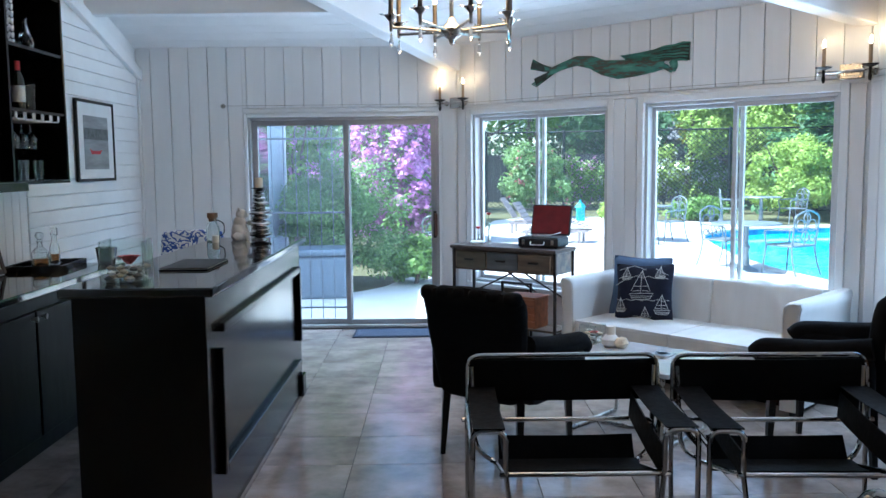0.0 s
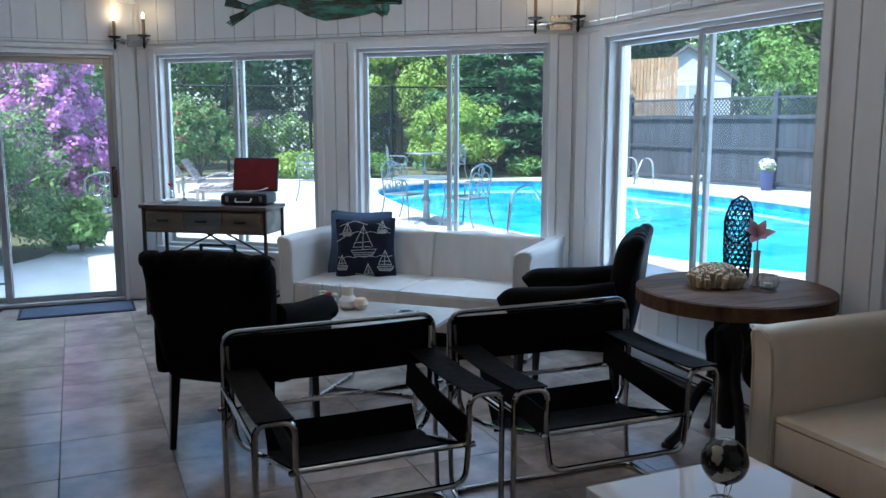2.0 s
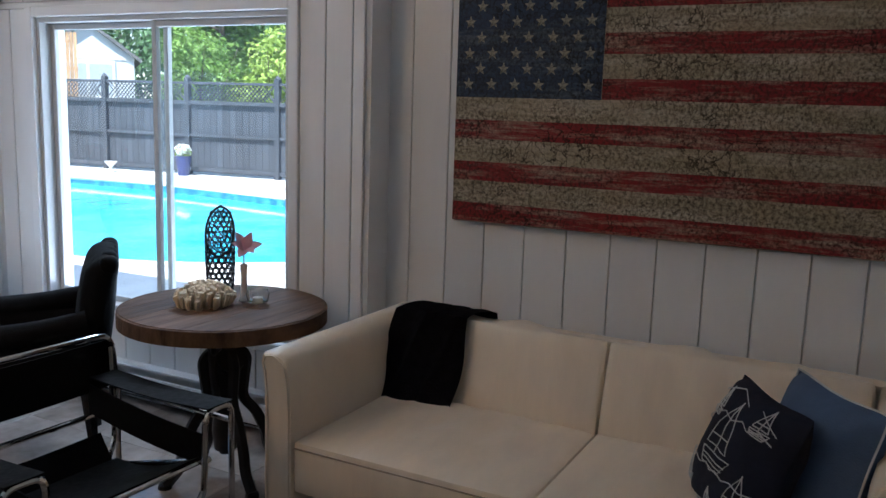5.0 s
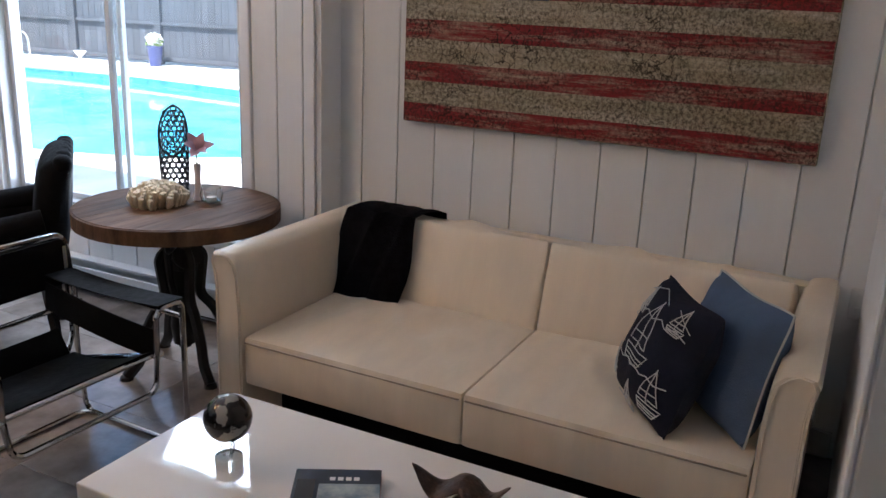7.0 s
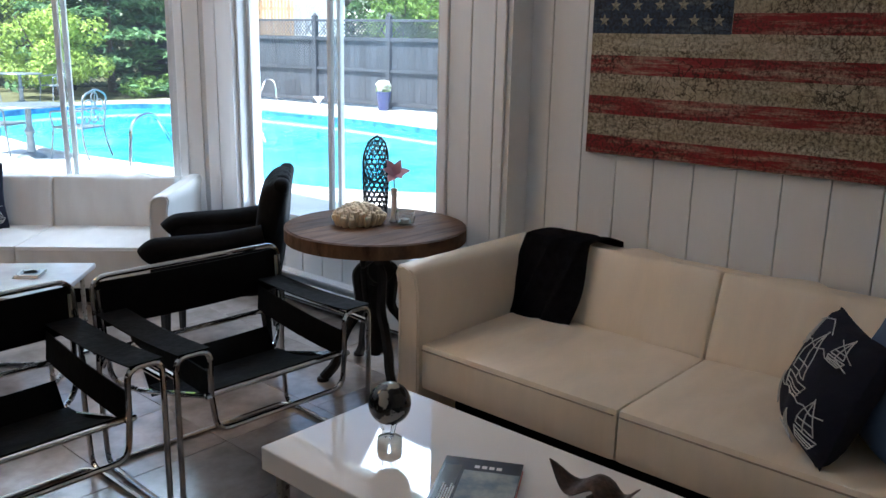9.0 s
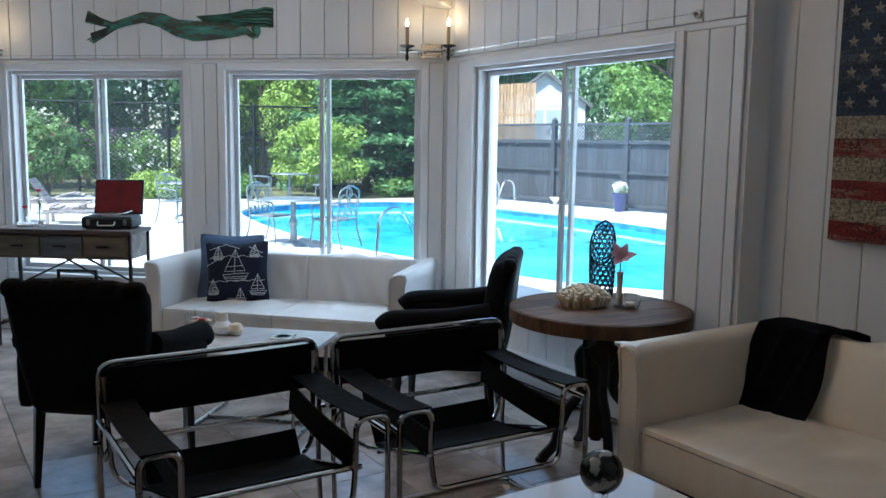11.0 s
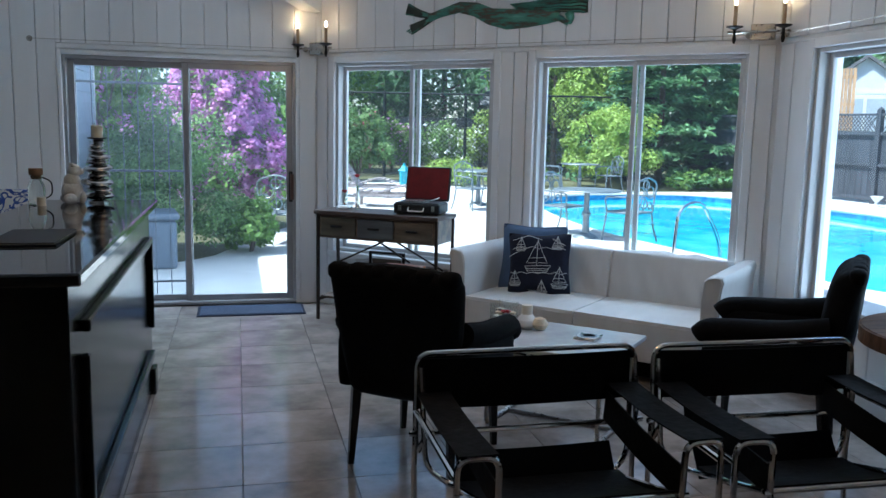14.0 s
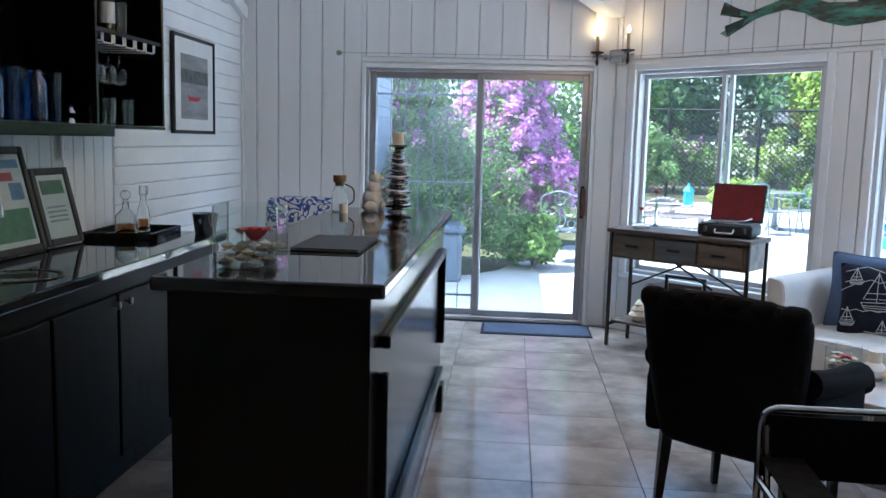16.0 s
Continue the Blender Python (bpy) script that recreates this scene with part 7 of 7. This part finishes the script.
P_BLUE, P_GREEN, P_GREY = mat("print_blue", (0.10, 0.22, 0.40), 0.5, var=0.3, scale=14), mat("print_green", (0.08, 0.16, 0.08), 0.5, var=0.4, scale=14), mat("print_grey", (0.3, 0.3, 0.3), 0.5, var=0.3, scale=30)
bars = [(-0.25, 0.25, 0.30 + 0.06 * i, 0.325 + 0.06 * i, P_GREY) for i in range(4)]
stand_frame(pose(-2.83, 5.245, WZ, 0, 0, 88), 0.38, 0.475, "dark wooden frame with a printed magazine cover", [(-0.36, 0.36, 0.80, 0.88, P_BLUE), (-0.36, 0.2, 0.68, 0.76, REDFL), (-0.36, 0.36, 0.12, 0.42, P_GREEN), (0.1, 0.34, 0.5, 0.66, P_BLUE)])
stand_frame(pose(-2.84, 5.635, WZ, 0, 0, 86), 0.29, 0.37, "dark wooden frame with a printed certificate", [(-0.3, 0.3, 0.66, 0.84, P_GREEN)] + bars)
tr = thing("serving_tray", pose(-2.73, 6.13, WZ, 0, 0, 4), "black lacquered serving tray", "tray")
part("base", nbox(-0.17, 0.17, -0.22, 0.22, 0.0, 0.012, 0.004), GRANITE, tr)
for a, b, c, d in ((-0.18, -0.17, -0.23, 0.23), (0.17, 0.18, -0.23, 0.23)):
    part("rim", nbox(a, b, c, d, 0.0, 0.036, 0.003), GRANITE, tr)
for c, d in ((-0.23, -0.22), (0.22, 0.23)):
    part("rim", nbox(-0.169, 0.169, c, d, 0.0, 0.036, 0.003), GRANITE, tr)
AMBER = glass("amber_spirit", (0.45, 0.18, 0.06))


def decanter(m, label, r=0.045, h=0.15, ball=True):
    t = thing("decanter", m, label, "decanter")
    part("body", nlathe([(r, 0), (r + 0.003, 0.01), (r, h * 0.6), (0.018, h * 0.82), (0.016, h), (0.022, h + 0.008), (0.0185, h + 0.008), (0.013, h), (0.014, h * 0.82), (r - 0.005, h * 0.6), (r - 0.005, 0.012), (0, 0.01)], 20, close=False), CLEAR, t, smooth=True)
    part("spirit", nlathe([(r - 0.006, 0.012), (r - 0.006, h * 0.35), (0, h * 0.35)], 18), AMBER, t, smooth=True)
    if ball:
        part("stopper", nlathe([(0.012, h), (0.012, h + 0.015), (0.026, h + 0.03), (0.028, h + 0.045), (0.02, h + 0.062), (0, h + 0.068)], 16), CLEAR, t, smooth=True)
    else:
        part("stopper", nbox(-0.02, 0.02, -0.02, 0.02, h + 0.005, h + 0.055, 0.004), CLEAR, t)


decanter(pose(-2.735, 6.05, WZ + 0.0125), "round crystal decanter with amber spirit and ball stopper", 0.054, 0.165)
decanter(pose(-2.725, 6.24, WZ + 0.0125), "tall crystal decanter with a square stopper", 0.032, 0.19, False)
sk = thing("bar_sink", pose(-2.55, 4.75, WZ), "small round steel bar sink with a curved faucet", "sink")
part("rim", nlathe([(0.16, 0.0), (0.165, 0.003), (0.155, 0.005), (0.15, 0.0)], 32, close=False), STEEL, sk, smooth=True)
part("bowl", nlathe([(0.152, 0.002), (0.14, -0.0005), (0.0, 0.0005)], 32, close=False), IRON, sk)
part("faucet", ntube(fillet([(-0.20, 0, 0), (-0.20, 0, 0.30), (-0.06, 0, 0.32), (-0.05, 0, 0.22)], 0.08), 0.010, 10), CHROME, sk, smooth=True)

# wall picture, switch and outlet
px = thing("wall_picture", I4, "framed print of a small red boat on grey water", "picture")
part("frame", frame_bars(bmesh.new(), 0, 0.76, 0, 0.655, 0, 0.028, 0.024, 0.003), BLACKWOOD, px)
part("mat_board", nbox(0.023, 0.737, 0.010, 0.016, 0.023, 0.632), PLASTIC, px)
PRT = mat("misty_print", (0.20, 0.22, 0.23), 0.5, var=0.25, scale=4, color2=(0.36, 0.37, 0.38), stretch=(0.4, 1, 3))
pr_ = part("print", nbox(0.135, 0.63, 0.008, 0.0095, 0.10, 0.53), PRT, px)
part("far_shore", nbox(0.135, 0.63, 0.0065, 0.0078, 0.34, 0.43), mat("grey_shore", (0.10, 0.11, 0.11), 0.6, var=0.5, scale=20), pr_)
bm = bmesh.new()
prism(bm, [(0.24, 0.268), (0.27, 0.222), (0.44, 0.222), (0.49, 0.262), (0.44, 0.250), (0.28, 0.250)], 0, 0.0015, Matrix(((1, 0, 0, 0), (0, 0, 1, 0.0048), (0, 1, 0, 0), (0, 0, 0, 1))))
part("boat", bm, REDFL, pr_)
px.matrix_world = basis((-2.918, 7.165, 1.468), (0, 1), (-1, 0))


def plate(m, label, kind):
    t = thing("wall_" + kind, m, label, kind)
    part("plate", nbox(-0.036, 0.036, -0.007, 0.0, -0.06, 0.06, 0.003), PLASTIC, t)
    for z in ((-0.025, 0.025) if kind == "outlet" else (0,)):
        part("socket" if kind == "outlet" else "toggle", nbox(-0.016, 0.016, -0.010, -0.0072, z - 0.014, z + 0.014, 0.002), PLASTIC, t)
    return t


plate(basis((-2.922, 5.80, 1.385), (0, 1), (-1, 0)), "white light switch on the wall boards", "switch")
plate(basis((2.918, 1.33, 0.64), (0, -1), (1, 0)), "white wall outlet with a plugged adapter", "outlet")

# ---- wall cabinet contents ----
CUPG = glass("tumbler_glass", (0.93, 0.95, 0.96))
BLUEG = glass("blue_glass", (0.25, 0.42, 0.75))


def tumbler(m, h=0.13, r=0.034, gm=None, label="clear ribbed glass tumbler on the shelf", grp="tumblers"):
    return solo("tumbler", nlathe([(r * 0.85, 0), (r, h), (r - 0.003, h), (r * 0.85 - 0.003, 0.008), (0, 0.008)], 14, close=False), gm or CUPG, m, label, "glass", grp, smooth=True)


for i, y in enumerate((5.62, 5.72, 5.82, 5.92, 6.02, 6.12)):
    tumbler(pose(-2.70 - 0.05 * (i % 2), y, 1.501))
for i, y in enumerate((4.72, 4.86, 5.02, 5.18, 5.33)):
    tumbler(pose(-2.72 - 0.06 * (i % 2), y, 1.501), 0.21, 0.048, BLUEG if i % 2 == 0 else CUPG, "tall blue glass vase on the shelf" if i % 2 == 0 else "tall clear glass vase on the shelf", "tall vases")
for y in (4.80, 5.10):
    jr = thing("glass_jar", pose(-2.66, y, 1.501), "blue glass jar with a narrow neck on the shelf", "jar")
    part("body", nlathe([(0.044, 0), (0.048, 0.01), (0.048, 0.155), (0.030, 0.185), (0.030, 0.20), (0.034, 0.205), (0.026, 0.205), (0.026, 0.185), (0.043, 0.15), (0.043, 0.012), (0, 0.010)], 20, close=False), BLUEG, jr, smooth=True)
rack = thing("stemware_rack", I4, "white wire stemware rack under the shelf", "rack")
for k in range(6):
    y = 5.58 + k * 0.115
    part("wire", ntube(fillet([(-2.90, y, 1.918), (-2.90, y, 1.88), (-2.61, y, 1.88), (-2.61, y, 1.918)], 0.01), 0.004, 5), PLASTIC, rack)
    if k < 5:
        part("front_wire", ntube(fillet([(-2.61, y + 0.012, 1.918), (-2.61, y + 0.012, 1.875), (-2.61, y + 0.10, 1.875), (-2.61, y + 0.10, 1.918)], 0.01), 0.004, 5), PLASTIC, rack)
for k in range(4):
    y = 5.64 + k * 0.115
    solo("wine_glass", nlathe([(0.034, 0), (0.034, 0.004), (0.004, 0.01), (0.004, 0.08), (0.03, 0.11), (0.038, 0.15), (0.03, 0.19), (0.028, 0.19), (0.035, 0.15), (0.027, 0.113), (0, 0.09)], 14, pose(0, 0, 0, 180), close=False), CUPG, pose(-2.72, y, 1.892), "stemmed wine glass hanging upside down", "glass", "hanging wine glasses", smooth=True)
WINE = mat("dark_bottle_glass", (0.01, 0.014, 0.01), 0.08, var=0.2, scale=6)
wb = thing("wine_bottle", pose(-2.72, 5.86, 1.941), "dark wine bottle with a white label and red cap", "bottle")
part("body", nlathe([(0.037, 0), (0.037, 0.19), (0.015, 0.24), (0.0145, 0.30), (0, 0.30)], 20), WINE, wb, smooth=True)
part("paper_label", nlathe([(0.0378, 0.05), (0.0378, 0.15)], 20, close=False), PAPER, wb, "white paper label")
part("capsule", nlathe([(0.0155, 0.245), (0.0165, 0.302), (0, 0.303)], 14), REDFL, wb, "red foil cap")
tumbler(pose(-2.70, 5.97, 1.941), 0.17, 0.03)
tumbler(pose(-2.72, 5.70, 1.941), 0.17, 0.03)
qv = thing("lattice_candle_holder", pose(-2.72, 5.72, 2.321), "white pierced lattice candle holder", "candle holder")
for k in range(7):
    part("ring", ntube([(0.05 * math.cos(q * math.pi / 8), 0.05 * math.sin(q * math.pi / 8), 0.02 + k * 0.042 + 0.012 * (1 if q % 2 else -1)) for q in range(16)], 0.007, 5, closed=True), PLASTIC, qv)
part("base", nlathe([(0.055, 0), (0.055, 0.012), (0, 0.012)], 20), PLASTIC, qv)
solo("glass_bottle_vase", nlathe([(0.04, 0), (0.055, 0.04), (0.05, 0.08), (0.018, 0.13), (0.016, 0.19), (0.024, 0.2), (0.021, 0.2), (0.013, 0.18), (0.047, 0.07), (0, 0.01)], 18, close=False), CUPG, pose(-2.72, 5.98, 2.321), "round clear glass bottle vase on the shelf", "vase", smooth=True)
solo("chrome_ornament", nlathe([(0.0, 0), (0.02, 0.0), (0.012, 0.02), (0.03, 0.045), (0.012, 0.07), (0.022, 0.085), (0, 0.1)], 8), CHROME, pose(-2.68, 5.42, 1.501), "small chrome knot ornament on the shelf", "ornament", smooth=True)

# ---- bar chair and ice bucket behind the bar ----
bcx = thing("dining_chair", pose(-2.06, 7.15, 0, 0, 0, 14), "chair with a blue and white scroll patterned back", "chair")
SCR = mat("blue_scroll_print", (0.70, 0.71, 0.72), 0.8, var=0.03, scale=6)
_r = SCR.node_tree
_v = _r.nodes.new("ShaderNodeTexNoise")
_v.inputs["Scale"].default_value, _v.inputs["Detail"].default_value, _v.inputs["Distortion"].default_value = 13, 0, 2.5
_c = _r.nodes.new("ShaderNodeValToRGB")
_c.color_ramp.interpolation = 'CONSTANT'
_c.color_ramp.elements[0].position, _c.color_ramp.elements[1].position = 0.0, 0.40
_c.color_ramp.elements[0].color, _c.color_ramp.elements[1].color = (0.70, 0.71, 0.72, 1), (0.04, 0.09, 0.34, 1)
_c.color_ramp.elements.new(0.60).color = (0.70, 0.71, 0.72, 1)
_t = _r.nodes.new("ShaderNodeTexCoord")
_r.links.new(_t.outputs["Object"], _v.inputs["Vector"])
_r.links.new(_v.outputs["Fac"], _c.inputs[0])
_r.links.new(_c.outputs[0], _r.nodes["Principled BSDF"].inputs["Base Color"])
part("backrest", ncushion(-0.24, 0.24, 0.20, 0.27, 0.52, 1.06, 0.03, 0.012, 10, 4, 10), SCR, bcx, smooth=True)
part("seat", ncushion(-0.24, 0.24, -0.25, 0.24, 0.42, 0.52, 0.035, 0.015, 10, 10, 4), SCR, bcx, smooth=True)
for x in (-0.2, 0.2):
    for y in (-0.2, 0.22):
        part("leg", ntube([(x, y, 0.43), (x * 1.05, y * 1.05, 0)], 0.022, 6, r_end=0.015), BLACKWOOD, bcx)
bkt = thing("ice_bucket", pose(-2.18, 6.22, WZ + 0.0), "silver ice bucket with two ring handles", "bucket")
part("body", nlathe([(0.06, 0), (0.065, 0.005), (0.085, 0.13), (0.09, 0.135), (0.082, 0.135), (0.06, 0.01), (0, 0.008)], 24, close=False), CHROME, bkt, smooth=True)
for k in (-1, 1):
    part("handle", ntube([(0.0, k * 0.088 + k * 0.012 * math.sin(q * math.pi / 6), 0.09 + 0.02 * math.cos(q * math.pi / 6)) for q in range(12)], 0.004, 6, closed=True), CHROME, bkt)
bkt.matrix_world = pose(-2.40, 6.30, WZ) @ Matrix.Scale(0.85, 4)


# ---- garden furniture ----
def scroll_chair(m, label):
    """An ornate cast metal armchair; it faces -y."""
    t = thing("garden_chair", m, label, "chair", "ornate garden chairs")
    for x in (-0.24, 0.24):
        part("front_leg", ntube(fillet([(x, -0.22, 0.42), (x * 1.05, -0.25, 0.2), (x * 1.1, -0.27, 0.0)], 0.05), 0.014, 6), PATINA, t)
        part("back_leg", ntube(fillet([(x, 0.22, 0.42), (x * 1.05, 0.25, 0.2), (x * 1.1, 0.32, 0.0)], 0.05), 0.014, 6), PATINA, t)
        part("arm", ntube(fillet([(x, -0.22, 0.42), (x * 1.15, -0.24, 0.64), (x * 1.12, 0.18, 0.66), (x, 0.27, 0.66)], 0.06), 0.013, 6), PATINA, t)
    part("seat", nbox(-0.25, 0.25, -0.24, 0.24, 0.41, 0.435, 0.008), PATINA, t)
    back = part("back_frame", ntube(fillet([(-0.24, 0.23, 0.42), (-0.26, 0.28, 0.86), (0, 0.30, 0.95), (0.26, 0.28, 0.86), (0.24, 0.23, 0.42)], 0.09), 0.015, 6), PATINA, t)
    for k, (x, z, r) in enumerate(((-0.12, 0.72, 0.085), (0.12, 0.72, 0.085), (0, 0.56, 0.075), (0, 0.83, 0.07), (-0.15, 0.53, 0.05), (0.15, 0.53, 0.05))):
        part("scroll", ntube([(x + r * math.cos(a), 0.235 + 0.1 * (z - 0.42), z + r * math.sin(a)) for a in [q * math.pi / 6 for q in range(12)]], 0.010, 5, closed=True), PATINA, back)
    part("centre_bar", ntube([(0, 0.235, 0.43), (0, 0.295, 0.94)], 0.009, 5), PATINA, back)
    return t


def garden_table(m, label, r=0.5, h=0.70):
    t = thing("garden_table", m, label, "table")
    part("tabletop", nlathe([(r, h), (r + 0.01, h + 0.012), (r, h + 0.024), (0, h + 0.024)], 32), PATINA, t, smooth=True)
    part("pedestal", nlathe([(0.20, 0), (0.18, 0.03), (0.06, 0.08), (0.045, 0.3), (0.07, 0.36), (0.04, 0.42), (0.04, h - 0.03), (0.14, h)], 14), PATINA, t, smooth=True)
    return t


garden_table(pose(4.47, 13.10, GZ), "ornate round garden table beside the pool")
C0 = scroll_chair(pose(4.36, 13.72, GZ, 0, 0, 32), "ornate grey metal garden armchair beside the pool")
for x, y, a in ((4.98, 12.72, -152), (3.9, 17.4, 30), (-0.02, 12.75, 160), (4.6, 17.9, -70)):
    copy_thing(C0, pose(x, y, GZ, 0, 0, a))
garden_table(pose(8.19, 22.3, GZ), "ornate round garden table beyond the pool")
for x, y, a in ((7.45, 22.4, 75), (8.95, 22.15, -80)):
    copy_thing(C0, pose(x, y, GZ, 0, 0, a))
garden_table(pose(4.3, 18.4, GZ), "ornate round garden table on the deck")


GREYWOOD = mat("weathered_grey_wood", (0.30, 0.26, 0.26), 0.75, var=0.25, scale=6, obj_random=0.1)


def lounger(m, label):
    t = thing("sun_lounger", m, label, "lounger", "sun loungers")
    for i in range(12):
        part("slat", nbox(-0.3, 0.3, -0.9 + 0.1 * i, -0.82 + 0.1 * i, 0.34 + 0.07 * math.sin(i * 0.55), 0.365 + 0.07 * math.sin(i * 0.55)), GREYWOOD, t)
    for i in range(6):
        part("back_slat", nbox(-0.3, 0.3, 0.0, 0.08, 0.0, 0.03, m=pose(0, 0.32 + 0.052 * i, 0.36 + 0.078 * i, 56)), GREYWOOD, t)
    for x in (-0.3, 0.27):
        part("side_rail", nbox(x, x + 0.03, -0.95, 0.4, 0.22, 0.27), GREYWOOD, t)
        for y in (-0.8, 0.3):
            part("leg", nbox(x, x + 0.03, y, y + 0.06, 0, 0.22), GREYWOOD, t)
    return t


LG = lounger(pose(2.1, 18.2, GZ, 0, 0, 72), "weathered wooden sun lounger with a wavy slatted seat")
copy_thing(LG, pose(2.0, 20.6, GZ, 0, 0, 75))


def ladder(m, label, sides=(-0.25, 0.25)):
    t = thing("pool_ladder", m, label, "ladder", "pool ladders")
    for x in sides:
        part("rail", ntube(fillet([(x, 0.35, 0.0), (x, 0.30, 0.62), (x, -0.05, 0.72), (x, -0.40, 0.15), (x, -0.42, -0.5)], 0.22, 8), 0.024, 8), CHROME, t, smooth=True)
    for z in (-0.3, -0.1) if len(sides) > 1 else ():
        part("step", nbox(-0.24, 0.24, -0.46, -0.38, z, z + 0.03), PLASTIC, t)
    return t


ladder(pose(5.26, 11.30, GZ, 0, 0, 98), "curved white pool handrail at the near pool edge", (0.0,))
ladder(pose(12.35, 18.55, GZ, 0, 0, 285), "chrome pool ladder at the far pool edge")
pl = thing("planter", pose(14.05, 15.95, GZ) @ Matrix.Scale(0.82, 4), "dark blue tapered planter with white flowers", "planter")
part("pot", nlathe([(0.15, 0), (0.22, 0.52), (0.23, 0.55), (0.20, 0.55), (0.18, 0.5), (0, 0.5)], 16), mat("blue_glaze", (0.03, 0.04, 0.14), 0.25, var=0.2, scale=6), pl, smooth=True)
p_, u_ = blob_points(260, [((0, 0, 0.68), 0.22), ((0.1, 0.05, 0.72), 0.16), ((-0.1, -0.05, 0.72), 0.16)], 3)
o_ = new("flowers", leaf_mesh("flowers", p_, u_, 0.09, 4, 0.8))
o_.data.materials.append(WHITEFL)
o_.parent = pl
p_, u_ = blob_points(200, [((0, 0, 0.62), 0.22)], 5)
o_ = new("foliage", leaf_mesh("foliage", p_, u_, 0.1, 6))
o_.data.materials.append(LEAF_Y)
o_.parent = pl
ft = thing("garden_urn", pose(13.55, 17.75, GZ) @ Matrix.Scale(0.72, 4), "small white garden urn on the pool deck", "urn")
part("urn", nlathe([(0.12, 0), (0.12, 0.04), (0.05, 0.08), (0.05, 0.15), (0.16, 0.28), (0.2, 0.34), (0.14, 0.34), (0, 0.3)], 16), PLASTIC, ft, smooth=True)
AQUA = mat("aqua_paint", (0.05, 0.35, 0.45), 0.4, var=0.2, scale=6)
lt = thing("garden_lantern", pose(3.9, 24.5, GZ), "aqua blue garden lantern standing on the deck", "lantern")
part("body", nbox(-0.11, 0.11, -0.11, 0.11, 0.0, 0.38, 0.01), AQUA, lt)
part("cap", nlathe([(0.17, 0.38), (0.05, 0.52), (0.02, 0.6), (0, 0.6)], 4), AQUA, lt)


# ---- boards on the walls ----
def boards(owner, spans, pitch, gap=0.006, start=0.0):
    """Upright boards on a wall, cut to the given fields (s0, s1, z0, z1)."""
    cache = {}
    for s0, s1, z0, z1 in spans:
        k = math.floor((s0 - start) / pitch)
        while start + k * pitch < s1 - 0.004:
            a, b = max(s0, start + k * pitch), min(s1, start + (k + 1) * pitch - gap)
            k += 1
            if b - a < 0.012:
                continue
            w = round(b - a, 3)
            key = (w, round(z1 - z0, 3))
            if key not in cache:
                cache[key] = mesh_of(nbox(0, w, 0.0, 0.018, 0, z1 - z0, 0.003), "board", BOARD)
            ob = new("board", cache[key])
            ob.parent = owner
            ob.location = (a, 0.0, z0)


ZT = 2.125                                            # grooves stop above the openings' trim
boards(W_DOOR, [(0.0, 0.985, 0.112, TOP), (0.985, 2.875, ZT, TOP), (2.875, 3.01, 0.0, TOP)], 0.1805, start=0.125)
boards(W_DOOR, [(0.985, 2.875, 2.083, ZT - 0.006)], 4.0)
boards(W_BAY, [(0.004, 3.655, ZT, TOP)], 0.181, start=0.05)
boards(W_BAY, [(0.004, 3.655, 2.088, ZT - 0.006)], 4.0)
boards(W_BAY, [(0.004, 0.132, 0.10, 2.086), (1.718, 1.932, 0.10, 2.086), (3.518, 3.655, 0.10, 2.086)], 0.107, start=1.718)
boards(W_BAY, [(0.134, 1.716, 0.10, 0.415), (1.934, 3.516, 0.10, 0.415)], 0.181, start=0.05)
boards(W_POOL, [(0.004, 2.50, ZT, TOP)], 0.181, start=0.08)
boards(W_POOL, [(0.004, 2.50, 2.088, ZT - 0.006)], 4.0)
boards(W_POOL, [(0.004, 0.276, 0.0, 2.086)], 0.14, start=0.0)
boards(W_POOL, [(2.153, 2.50, 0.0, 2.086)], 0.145, start=2.153)
boards(W_POOL, [(0.304, 2.166, 0.0, 0.415)], 0.181, start=0.08)
boards(W_FLAG, [(0.0, 2.40, 0.112, 2.72)], 0.190, gap=0.004, start=0.14)
boards(W_FLAG, [(2.55, 6.5, 0.0, 2.72)], 0.38, start=0.14)
# siding on the west wall beyond the cabinets, upright boards behind the worktop
cache_z = {}
z = 0.30
while z < 2.75:
    ln = 2.27 if z < 2.40 else max(0.0, 2.27 - (z - 2.38) / 0.29)
    if ln > 0.1:
        if round(ln, 2) not in cache_z:
            cache_z[round(ln, 2)] = mesh_of(nbox(0, ln, 0.0, 0.018, 0, 0.1035, 0.003), "siding_board", SIDING)
        ob = new("siding_board", cache_z[round(ln, 2)])
        ob.parent = W_LEFT
        ob.location = (9.375, 0.0, z)
    z += 0.1085
boards(W_LEFT, [(6.0, 9.36, 0.93, 1.465)], 0.105, start=6.0)
solo("trim_corner", nbox(11.61, 11.648, -0.022, 0.0, 0.0, 2.42, 0.003), WHITE, M_LEFT, "white corner board", "trim", kind="structure")

# ---- floor tiles ----
TP, TQ = 0.477, 0.467
x0, y0 = -0.588 - 6 * TP, 5.330 - 11 * TQ
variants = []
for v in range(3):
    bm = nbox(-TP / 2 + 0.0015, TP / 2 - 0.0015, -TQ / 2 + 0.0015, TQ / 2 - 0.0015, -0.011, 0.0, 0.0015)
    variants.append(mesh_of(bm, "tile", TILE))
rng = random.Random(11)
for i in range(13):
    for j in range(19):
        cx, cy_ = x0 + (i + 0.5) * TP, y0 + (j + 0.5) * TQ
        if cx > 2.95 or cy_ > 8.75:
            continue
        ob = new("tile", variants[0])
        ob.parent = FLOOR
        ob.location = (cx, cy_, 0.0)
        ob.rotation_euler = (0, 0, 0)
